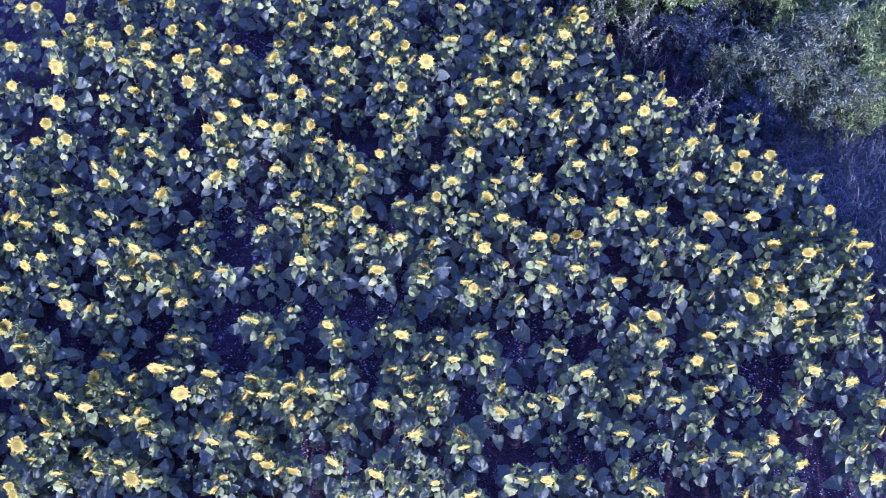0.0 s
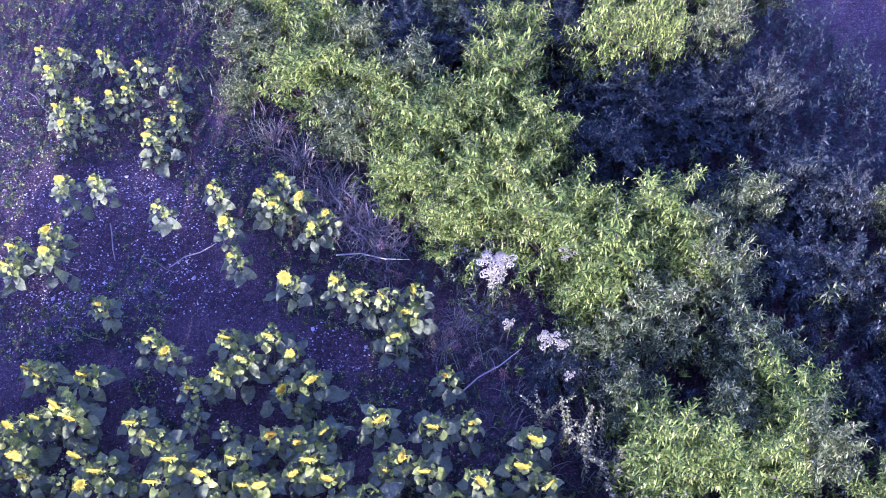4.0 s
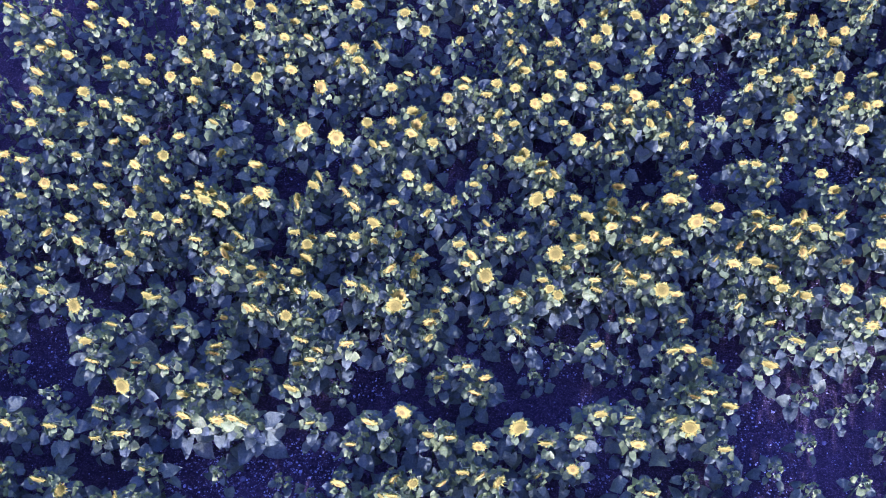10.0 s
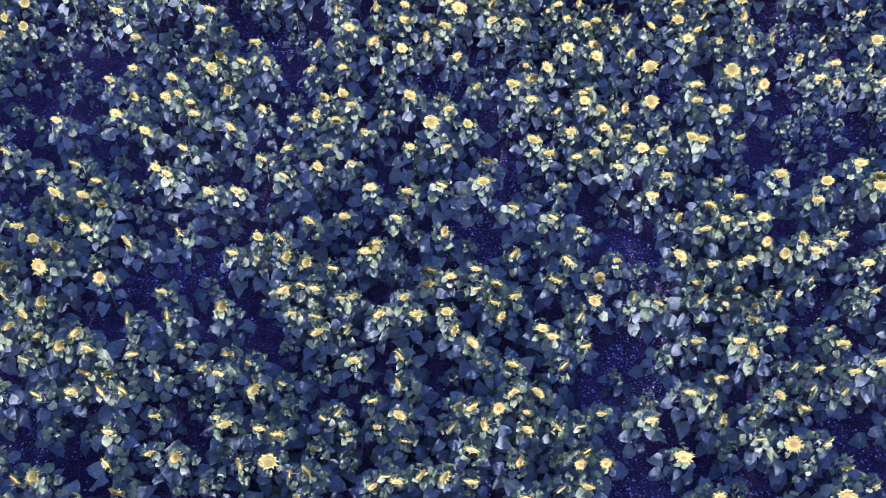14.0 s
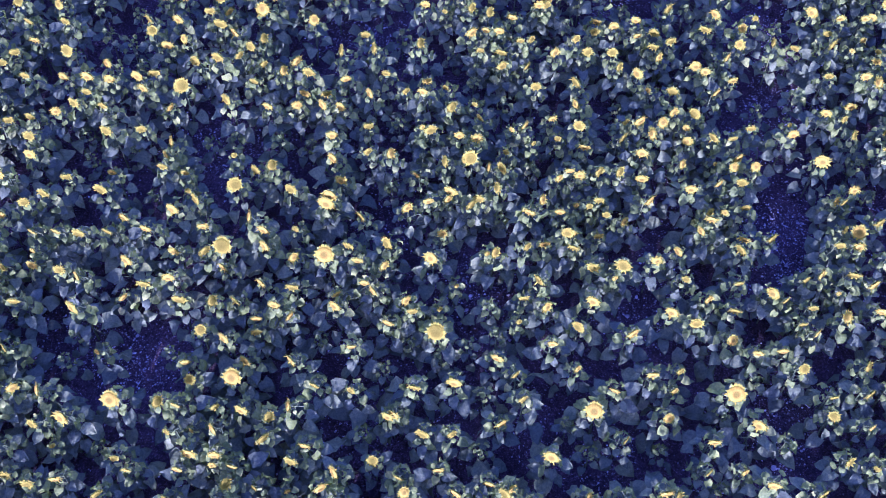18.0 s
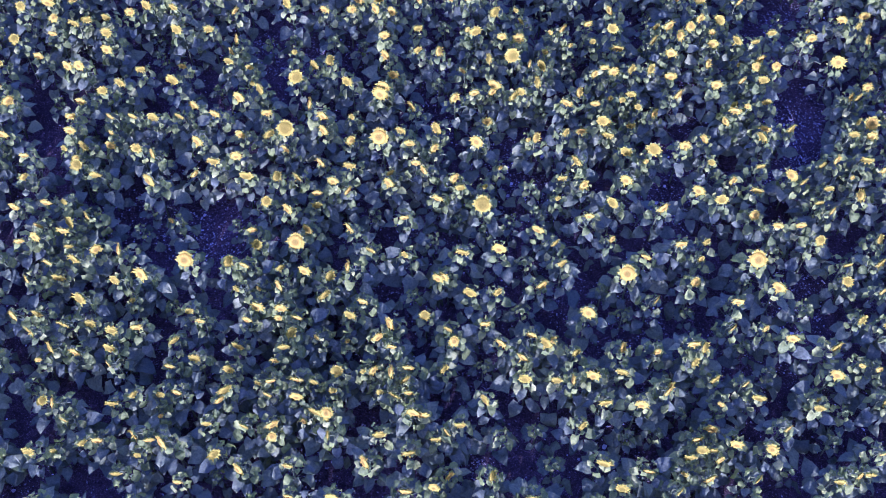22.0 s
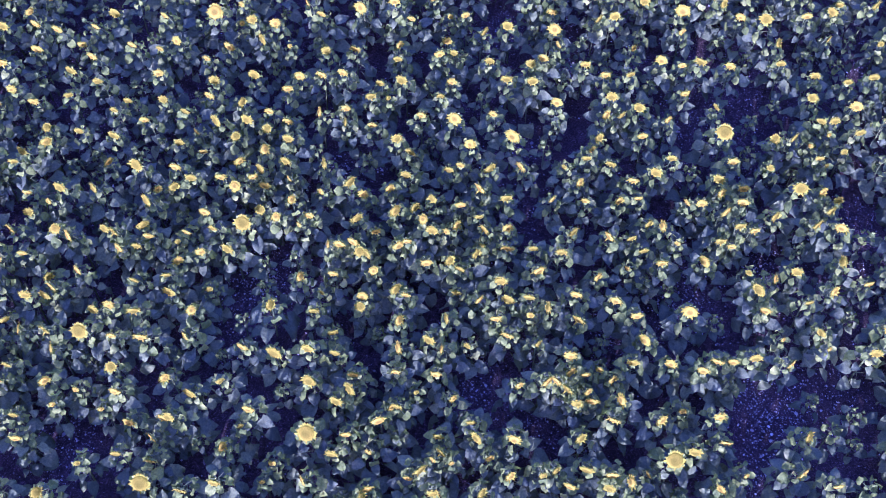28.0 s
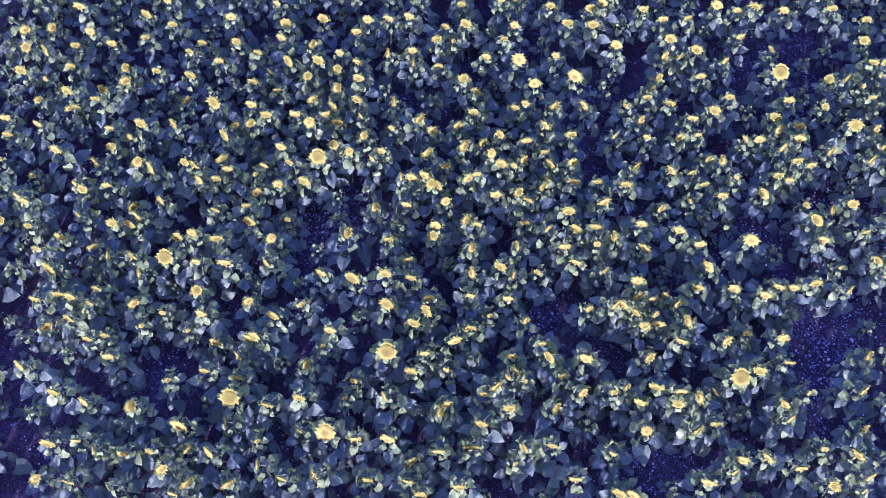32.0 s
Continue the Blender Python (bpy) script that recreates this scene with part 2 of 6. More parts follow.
def turn_x(a):
    c, s = math.cos(a), math.sin(a)
    return np.array([[1.0, 0, 0], [0, c, -s], [0, s, c]])


def grid_tris(rows, cols):
    t = []
    for i in range(rows - 1):
        for j in range(cols - 1):
            a = i * cols + j
            t += [(a, a + 1, a + cols + 1), (a, a + cols + 1, a + cols)]
    return t


def tube(points, radii, sides=5, m=0):
    """A tapered tube along points."""
    p = np.asarray(points, float)
    s = Shape()
    rings = []
    for i in range(len(p)):
        d = p[min(i + 1, len(p) - 1)] - p[max(i - 1, 0)]
        d /= np.linalg.norm(d) + 1e-9
        a = np.cross(d, (0.31, 0.85, 0.42))
        a /= np.linalg.norm(a)
        b = np.cross(d, a)
        for k in range(sides):
            w = 2 * math.pi * k / sides
            rings.append(p[i] + radii[i] * (a * math.cos(w) + b * math.sin(w)))
    t = []
    for i in range(len(p) - 1):
        for k in range(sides):
            a, b = i * sides + k, i * sides + (k + 1) % sides
            t += [(a, b, b + sides), (a, b + sides, a + sides)]
    return s.add(rings, t, None, m)


def heart_leaf(length, width, rise, bend, fold, wave, r, crumple=0.035, fine=True):
    """A broad heart-shaped blade along +y on its petiole, curving down towards its tip."""
    s = Shape()
    stem = length * r.uniform(0.4, 0.85) + 0.03
    pts, ang = [np.zeros(3)], rise
    for i in range(2):
        pts.append(pts[-1] + stem / 2 * np.array([0, math.cos(ang), math.sin(ang)]))
        ang -= bend * 0.06
    if fine:
        s.put(tube(pts, (0.005, 0.004, 0.003), 3), m=1)
    else:
        s.add([pts[0] - (0.004, 0, 0), pts[0] + (0.004, 0, 0), pts[2] - (0.003, 0, 0), pts[2] + (0.003, 0, 0)], [(0, 1, 3), (0, 3, 2)], None, 1)
    rows = ((-0.10, 0.00), (0.04, 0.36), (0.26, 0.50), (0.52, 0.42), (0.78, 0.21), (1.0, 0.015))
    rows = rows if fine else ((0.0, 0.12), (0.32, 0.47), (1.0, 0.015)) if fine is None else ((-0.08, 0.0), (0.08, 0.43), (0.32, 0.49), (0.66, 0.31), (1.0, 0.015))
    base, v, u = pts[-1], [], []
    q, prev = base.copy(), 0.0
    ph = r.uniform(0, 6.28)
    for i, (t, w) in enumerate(rows):
        t2 = max(t, 0)
        ang -= bend * (t2 - prev)
        q = q + length * (t2 - prev) * np.array([0, math.cos(ang), math.sin(ang)])
        prev = t2
        nrm = np.array([0, -math.sin(ang), math.cos(ang)])
        for c in ((-1.0, -0.5, 0.0, 0.5, 1.0) if fine else (-1.0, 0.0, 1.0)):
            x = c * w * width
            lift = abs(c) * w * width * fold + wave * length * math.sin(ph + 5 * t + 3 * c) * abs(c)
            back = -0.13 * length * abs(c) if i == 1 else 0.0
            lift += crumple * length * r.normal() * (0.4 + abs(c))
            v.append(q + np.array([x, 0, 0]) + nrm * lift + back * np.array([0, math.cos(ang), math.sin(ang)]))
            u.append((0.5 + 0.5 * c * w * 2, max(t, 0)))
    return s.add(v, grid_tris(len(rows), 5 if fine else 3), u, 0)


def flower_head(d, r, droopy=False, closed=False, fine=True):
    """Seed disc, rays and green bracts of a head that faces +z, with its parts apart."""
    disc, rays, bracts = Shape(), Shape(), Shape()
    rd = d * r.uniform(0.32, 0.385)
    v, u, t = [(0, 0, 0.012)], [(0.0, 0.0)], []
    n_side = 14 if fine else 10
    levels = ((0.45, 0.018), (0.8, 0.016), (1.0, 0.0)) if fine else ((0.75, 0.017), (1.0, 0.0))
    for f, z in levels:
        for k in range(n_side):
            w = 2 * math.pi * k / n_side
            v.append((rd * f * math.cos(w), rd * f * math.sin(w), z * d / 0.2))
            u.append((f, 0))
    for k in range(n_side):
        n = (k + 1) % n_side
        t.append((0, 1 + k, 1 + n))
        for ring in range(len(levels) - 1):
            a, b = 1 + ring * n_side + k, 1 + ring * n_side + n
            t += [(a, a + n_side, b + n_side), (a, b + n_side, b)]
    disc.add(v, t, u)
    count = 0 if closed else int(r.integers(22, 29))
    for k in range(count):
        w = 2 * math.pi * (k + r.uniform(-0.25, 0.25)) / count
        ln = d * 0.5 * r.uniform(0.78, 1.18) - rd * 0.86
        wd = d * r.uniform(0.044, 0.06)
        up = r.uniform(-0.35, 0.6) + (0.7 if droopy and r.random() < 0.6 else 0)
        e, n = np.array([math.cos(w), math.sin(w), 0]), np.array([-math.sin(w), math.cos(w), 0])
        o = e * rd * 0.88 + np.array([0, 0, -0.004])
        lift = np.array([0, 0, 1.0])
        if not fine:
            mid = o + e * ln * 0.45 + lift * ln * up * 0.4
            rays.add([o, mid - n * wd * 1.1, mid + n * wd * 1.1, o + e * ln + lift * ln * up * r.uniform(0.2, 1.2)], [(0, 2, 1), (1, 2, 3)], [(0.5, 0)] * 4, 0)
            continue
        v = [o - n * wd * 0.5, o + n * wd * 0.5,
             o + e * ln * 0.5 + lift * ln * up * 0.4 - n * wd, o + e * ln * 0.5 + lift * (ln * up * 0.4 - wd * 0.4), o + e * ln * 0.5 + lift * ln * up * 0.4 + n * wd,
             o + e * ln + lift * ln * up * r.uniform(0.2, 1.2)]
        rays.add(v, [(0, 3, 2), (0, 1, 3), (1, 4, 3), (2, 3, 5), (3, 4, 5)], [(0.5, 0)] * 6, 0)
    for k in range(11 if not closed else 26):
        w = 2 * math.pi * k / (11 if not closed else 13) + (0.2 if k > 12 else 0)
        e, n = np.array([math.cos(w), math.sin(w), 0]), np.array([-math.sin(w), math.cos(w), 0])
        z = np.array([0, 0, 1.0])
        v = [e * rd * 0.15 - z * 0.035, e * rd * 0.9 - n * rd * 0.3 - z * 0.018, e * rd * 0.9 + n * rd * 0.3 - z * 0.018, e * rd * 1.45 - z * r.uniform(-0.01, 0.03) if not closed else e * rd * r.uniform(0.5, 1.6) + z * r.uniform(0.01, 0.05)]
        bracts.add(v, [(0, 2, 1), (1, 2, 3)], [(0.5, 0.5)] * 4, 0)
    return disc, rays, bracts


def sunflower_parts(r, height, d, tilt, azimuth, leaves, big=1.0, bud=False, closed=False, fine=True):
    """The shapes of one plant with its foot at the origin; the head looks to -y, raised by tilt, turned by azimuth."""
    lean = r.uniform(-0.05, 0.05)
    top = np.array([lean, -0.03 - 0.05 * height, height])
    stalk = tube([(0, 0, -0.05), (lean * 0.3, 0.01, height * 0.35), (lean * 0.7, 0.01, height * 0.75), top - (0, 0.0, 0.05), top + (0, -0.03, 0.0)],
                 (0.016, 0.014, 0.012, 0.010, 0.012), 5 if fine else 3)
    blades = []
    start = r.uniform(0, 6.28)
    for i in range(leaves):
        f = (i + 0.5) / leaves
        z = height * (0.16 + 0.75 * f ** 0.75)
        size = big * (0.222 - 0.15 * f ** 0.95) * r.uniform(0.7, 1.25)
        bend = r.uniform(30, 95) if f < 0.55 else r.uniform(70, 170)
        lf = heart_leaf(size, size * r.uniform(0.72, 0.98), radians(r.uniform(0, 42)), radians(bend), r.uniform(-0.1, 0.45), r.uniform(0.03, 0.11), r, 0.065, fine)
        s = r.normal(0, 0.35)
        lf = Shape().put(lf, [[math.cos(s), 0, math.sin(s)], [0, 1, 0], [-math.sin(s), 0, math.cos(s)]])
        a = start + i * 2.4 + r.uniform(-0.3, 0.3)
        blades.append((Shape().put(lf, turn_z(a), (lean * f, -0.03 * f, z)), f > 0.55))
    rot = turn_z(azimuth) @ turn_x(math.pi / 2 - tilt)
    at = top + rot @ np.array([0, 0, 0.03]) + np.array([0, -0.02, 0.0])
    head = [Shape().put(s, rot, at) if s.n else s for s in flower_head(d, r, bud, closed, fine)]
    return stalk, blades, head, at


# ---- ground ----
def ground_height(x, y):
    return 0.05 * math.sin(0.31 * x + 0.2 * y) * math.sin(0.23 * y - 0.4) + 0.03 * noise.noise((x * 0.8, y * 0.8, 0.0))


gs = Shape()
edges = [-900, -300, -100, -45] + [-30 + 0.5 * i for i in range(100)] + [30, 60, 150, 400, 900]
gv = [(x, y + 0.0, ground_height(x, y) if -31 < x < 21 and -46 < y < 30 else 0.0) for y in edges for x in edges]
gs.add(gv, grid_tris(len(edges), len(edges)))
ground = tagged(new("ground", gs.mesh("ground", [SOIL])), "bare dry violet-brown field soil with clods", "ground", kind="structure")

# field border against the weeds
BORDER = [(-9.0, 24.0), (-5.5, 21.0), (-4.0, 19.1), (-3.4, 17.8), (-1.9, 16.2), (-1.1, 14.8), (-0.2, 13.7), (0.8, 12.5), (1.5, 11.9), (2.5, 11.1),
          (3.1, 10.4), (3.6, 9.9), (4.3, 9.4), (4.8, 8.7), (5.0, 8.1), (5.8, 7.5), (8.0, 5.5), (14.0, 0.0)]


def beyond(x, y):
    """Metres past the field's border towards the weeds (negative inside the field)."""
    best = 1e9
    sign = 1
    for (ax, ay), (bx, by) in zip(BORDER, BORDER[1:]):
        ex, ey = bx - ax, by - ay
        f = max(0, min(1, ((x - ax) * ex + (y - ay) * ey) / (ex * ex + ey * ey)))
        dx, dy = x - ax - f * ex, y - ay - f * ey
        dd = math.hypot(dx, dy)
        if dd < best:
            best, sign = dd, 1 if ex * (y - ay) - ey * (x - ax) > 0 else -1
    return best * sign


# open soil between the plants: middle x, y and half widths
BARE = []
BARE.extend([
    (-2.52, 8.74, 0.38, 0.41), (-0.96, 7.31, 1.08, 0.32), (-1.00, 6.32, 0.17, 0.71), (1.05, 6.36, 0.26, 0.35), (3.74, 6.47, 0.77, 0.25), (-2.92, 6.79,
    0.39, 0.31), (-1.63, 5.29, 0.23, 0.43), (2.17, 5.28, 0.47, 0.36), (-2.90, 11.40, 0.23, 0.66), (-4.82, 12.18, 0.59, 0.29), (-4.52, 15.21, 1.11,
    0.91), (-1.09, 13.77, 0.63, 0.32), (-5.18, 13.85, 0.56, 0.41), (-3.01, 13.01, 0.34, 0.30), (-3.94, 14.47, 1.08, 0.42), (-3.65, 16.32, 0.76, 0.48),
    (-6.13, 16.70, 0.78, 0.91), (-1.18, 13.23, 0.75, 0.23), (-10.77, 3.62, 0.58, 0.57), (-7.83, 2.21, 0.87, 0.42), (-7.61, 0.30, 0.44, 0.59), (-8.67,
    1.49, 0.35, 0.90), (-5.80, 0.83, 0.55, 0.26), (-3.68, 4.03, 0.76, 0.28),
])
BARE.extend([
    (-9.66, 0.63, 0.38, 0.54), (-1.96, 3.09, 0.33, 0.61), (-6.99, 3.50, 0.30, 0.23), (-11.84, 5.18, 0.26, 0.47), (-4.13, 0.83, 0.20, 0.37), (-7.41,
    0.03, 0.34, 0.52), (-12.92, -3.22, 0.35, 0.49), (-9.69, -6.54, 0.35, 0.34), (-5.14, -2.16, 0.39, 0.40), (-5.89, -5.39, 0.25, 0.40), (-7.54, -6.77,
    0.34, 0.37), (-9.18, -5.72, 0.25, 0.56), (-13.59, -7.51, 0.61, 0.33), (-4.77, -4.13, 0.33, 0.30), (-10.61, -3.92, 0.23, 0.27), (-12.85, -6.86,
    0.28, 0.27), (-4.20, -0.90, 0.29, 0.32), (-7.23, -7.84, 0.42, 0.50), (-7.25, -10.62, 0.19, 1.04), (-9.02, -9.71, 0.20, 0.60), (-15.59, -13.18,
    0.54, 0.37), (-15.21, -9.84, 0.73, 0.33), (-11.54, -11.47, 0.38, 0.40), (-12.36, -12.73, 0.55, 0.29),
])
BARE.extend([
    (-9.17, -11.49, 0.26, 0.71), (-8.18, -14.25, 0.68, 0.20), (-10.41, -13.45, 0.28, 0.47), (-11.51, -13.43, 0.18, 0.35), (-12.75, -10.18, 0.20,
    0.34), (-7.47, -13.16, 0.35, 0.47), (-11.44, -16.38, 0.18, 0.52), (-14.31, -19.99, 0.38, 0.27), (-11.90, -19.04, 0.23, 0.45), (-11.82, -20.46,
    0.20, 0.32), (-8.53, -18.19, 0.35, 0.46), (-7.14, -20.03, 0.36, 0.49), (-8.35, -20.82, 0.35, 0.31), (-15.29, -21.82, 0.32, 0.34), (-17.46, -21.03,
    0.33, 0.25), (-9.86, -18.02, 0.17, 0.42), (-15.43, -22.47, 0.30, 0.26), (-15.13, -21.94, 0.30, 0.27), (-14.25, -19.86, 0.42, 0.22), (-9.58,
    -21.38, 0.32, 0.39), (-7.97, -22.69, 0.61, 0.49), (-12.02, -23.19, 0.19, 0.44), (-10.47, -22.35, 0.35, 0.23), (-10.47, -25.15, 0.56, 0.26),
])
BARE.extend([
    (-8.43, -23.76, 0.26, 0.49), (-15.38, -25.40, 0.18, 0.39), (-11.16, -23.50, 0.26, 0.30),
])
BARE.extend([
    (-13.23, 0.66, 0.42, 0.32), (-9.45, 0.60, 0.50, 0.49), (-9.71, 1.08, 0.34, 0.55), (-8.56, 2.37, 0.43, 0.69), (-7.54, 0.68, 0.46, 0.73),
    (-7.74, 0.07, 0.45, 0.43), (-7.52, 2.41, 0.43, 0.38), (-6.49, -0.19, 0.48, 0.42), (-5.89, 1.08, 0.58, 0.32), (-13.04, -3.31, 0.52, 0.45),
    (-10.58, -4.22, 0.34, 0.36), (-9.80, -3.92, 0.51, 0.43), (-9.23, -3.57, 0.31, 0.29), (-11.62, -2.53, 0.35, 0.42), (-11.53, -1.31, 0.29, 0.63),
    (-4.06, 2.91, 0.35, 0.59), (-4.03, 1.83, 0.26, 0.46), (-4.91, -3.75, 0.37, 0.32), (-4.92, -4.16, 0.77, 0.34), (-5.72, -2.77, 0.31, 0.34),
    (-5.09, -2.55, 0.38, 0.30), (-7.68, -2.96, 0.24, 0.41), (-7.08, -3.59, 0.37, 0.44), (-7.92, -4.25, 0.37, 0.30),
])
BARE.extend([
    (-7.04, -4.45, 0.30, 0.33), (-3.55, -1.51, 0.43, 0.38), (-3.14, -2.60, 0.38, 0.49), (-3.90, 1.27, 0.34, 0.36), (-14.78, -9.74, 0.76, 0.43),
    (-13.08, -7.61, 0.37, 0.47), (-13.54, -7.32, 0.42, 0.31), (-9.79, -6.52, 0.34, 0.39), (-7.11, -7.88, 0.44, 0.55), (-7.63, -8.42, 0.44, 0.45),
    (-7.41, -9.50, 0.39, 0.59), (-7.41, -6.67, 0.38, 0.58), (-5.03, -9.09, 0.46, 0.47), (-6.05, -9.36, 0.35, 0.43), (-5.18, -7.20, 0.29, 0.57),
    (-11.18, -11.67, 0.38, 0.60), (-12.22, -10.81, 0.34, 0.28), (-8.95, -10.39, 0.35, 0.57), (-8.83, -11.25, 0.29, 0.40), (-7.41, -10.30, 0.42, 0.57),
    (-7.55, -11.08, 0.29, 0.35), (-9.40, -11.92, 0.35, 0.31), (-5.88, -10.14, 0.30, 0.41), (-5.87, -11.12, 0.36, 0.39),
])
BARE.extend([
    (-16.70, -13.02, 0.55, 0.39), (-15.29, -12.98, 0.47, 0.49), (-15.84, -13.11, 0.43, 0.36), (-17.78, -14.93, 0.24, 0.39),
    (-15.69, -15.28, 0.27, 0.38), (-12.58, -13.70, 0.43, 0.35), (-11.56, -10.91, 0.25, 0.53), (-10.85, -11.79, 0.33, 0.43),
    (-12.14, -12.45, 0.33, 0.32), (-9.00, -11.43, 0.25, 0.67), (-7.24, -10.31, 0.29, 0.59), (-9.54, -13.80, 0.35, 0.43), (-7.38, -13.03, 0.27, 0.57),
    (-9.37, -14.32, 0.31, 0.36), (-11.55, -14.71, 0.31, 0.38), (-17.00, -17.29, 0.26, 0.40), (-13.02, -17.02, 0.42, 0.43),
    (-13.55, -16.34, 0.35, 0.42), (-12.35, -16.96, 0.30, 0.43), (-11.44, -16.21, 0.23, 0.53), (-9.62, -15.22, 0.31, 0.52),
    (-11.15, -17.48, 0.36, 0.30), (-7.04, -16.69, 0.52, 0.40), (-8.69, -17.14, 0.36, 0.27),
])
BARE.extend([
    (-15.37, -22.53, 0.27, 0.59), (-15.16, -21.58, 0.28, 0.62), (-12.01, -23.21, 0.34, 0.52), (-10.79, -20.35, 0.28, 0.36),
    (-9.81, -21.28, 0.43, 0.54), (-10.50, -22.01, 0.37, 0.46), (-9.03, -21.61, 0.53, 0.47), (-8.30, -19.20, 0.39, 0.44), (-8.16, -20.52, 0.38, 0.49),
    (-9.28, -20.39, 0.28, 0.42), (-9.40, -18.36, 0.34, 0.71), (-10.54, -25.17, 0.35, 0.40), (-9.45, -24.17, 0.30, 0.42), (-8.36, -23.19, 0.43, 0.49),
    (-8.28, -22.67, 0.52, 0.44), (-8.16, -23.98, 0.35, 0.42), (-17.10, -24.80, 0.34, 0.42), (-15.37, -25.42, 0.35, 0.40), (-2.70, 8.83, 0.42, 0.64),
    (-2.88, 11.26, 0.33, 0.72), (-4.84, 9.65, 0.27, 0.57), (-1.68, 7.29, 0.42, 0.43), (-1.03, 7.35, 0.67, 0.32), (-0.39, 7.33, 0.49, 0.39),
])
BARE.extend([
    (-0.95, 6.85, 0.30, 0.42), (-0.99, 6.15, 0.22, 0.52), (-2.66, 6.69, 0.42, 0.41), (-3.89, 7.01, 0.33, 0.32), (-4.72, 6.66, 0.42, 0.34),
    (-1.65, 5.17, 0.33, 0.39), (-0.95, 4.92, 0.28, 0.38), (1.39, 7.00, 0.33, 0.34), (1.04, 6.38, 0.32, 0.49), (3.24, 6.45, 0.52, 0.33),
    (3.95, 6.51, 0.52, 0.37), (0.34, 5.85, 0.29, 0.40), (1.40, 5.34, 0.29, 0.37), (2.46, 5.34, 0.33, 0.34), (0.33, 5.06, 0.28, 0.31),
    (3.66, 5.73, 0.29, 0.40), (3.65, 4.91, 0.46, 0.29), (4.39, 4.88, 0.33, 0.31), (-10.63, 10.66, 0.42, 0.49), (-9.09, 10.57, 0.41, 0.52),
    (-8.48, 9.91, 0.33, 0.37), (-7.52, 7.83, 0.44, 0.41), (-6.10, 8.65, 0.37, 0.42), (-8.27, 7.59, 0.44, 0.34),
])
BARE.extend([
    (-8.08, 6.70, 0.43, 0.32), (-8.96, 4.48, 0.32, 0.39), (-4.71, 4.16, 0.35, 0.33), (-6.48, 4.53, 0.29, 0.34), (-5.81, 6.03, 0.33, 0.36),
])


PLANTED = []


def planted(kind, heads):
    """Plants of one kind, whose heads stand over these x, y."""
    PLANTED.extend((x, y, kind) for x, y in heads)


planted("nodding", [
    (-17.30, -26.67), (-16.10, -26.66), (-14.89, -26.30), (-16.80, -26.27), (-17.68, -26.25), (-13.25, -26.25), (-17.37, -26.17), (-13.89, -26.16),
    (-13.42, -26.10), (-12.82, -26.08), (-10.99, -25.90), (-11.51, -25.79), (-14.12, -25.68), (-13.13, -25.68), (-9.98, -25.62), (-13.74, -25.62),
    (-12.79, -25.61), (-12.70, -25.60), (-17.81, -25.60), (-11.81, -25.43), (-15.24, -25.40), (-9.58, -25.30), (-8.93, -25.28), (-12.67, -25.27),
    (-14.88, -25.25), (-15.67, -25.10), (-16.09, -25.07), (-17.33, -25.06), (-12.36, -25.02), (-12.68, -24.90), (-9.91, -24.87), (-17.62, -24.85),
    (-17.47, -24.79), (-10.81, -24.74), (-13.60, -24.71), (-10.36, -24.69), (-16.08, -24.69), (-17.95, -24.61), (-15.68, -24.56), (-15.59, -24.52),
    (-10.34, -24.52), (-10.64, -24.50), (-13.48, -24.45), (-18.45, -24.40), (-17.79, -24.37), (-12.41, -24.35), (-18.23, -24.31), (-16.35, -24.31),
])
planted("nodding", [
    (-18.01, -24.30), (-14.69, -24.30), (-7.74, -24.30), (-11.51, -24.24), (-15.45, -24.21), (-17.73, -24.14), (-12.05, -24.12), (-9.40, -24.10),
    (-13.68, -24.06), (-12.96, -24.02), (-9.03, -23.94), (-10.37, -23.82), (-10.82, -23.68), (-18.69, -23.68), (-13.53, -23.67), (-10.64, -23.64),
    (-9.13, -23.60), (-16.58, -23.57), (-13.03, -23.56), (-12.56, -23.55), (-16.20, -23.53), (-15.00, -23.52), (-18.47, -23.47), (-13.81, -23.42),
    (-14.14, -23.40), (-10.74, -23.29), (-16.91, -23.25), (-16.40, -23.19), (-13.91, -23.16), (-17.79, -23.16), (-16.75, -23.16), (-17.62, -23.15),
    (-12.71, -23.09), (-10.19, -23.04), (-10.96, -23.04), (-9.34, -23.02), (-19.02, -22.99), (-9.73, -22.99), (-19.16, -22.92), (-14.21, -22.89),
    (-11.75, -22.88), (-16.07, -22.88), (-9.17, -22.87), (-8.96, -22.86), (-16.54, -22.77), (-8.71, -22.76), (-18.38, -22.70), (-11.92, -22.67),
])
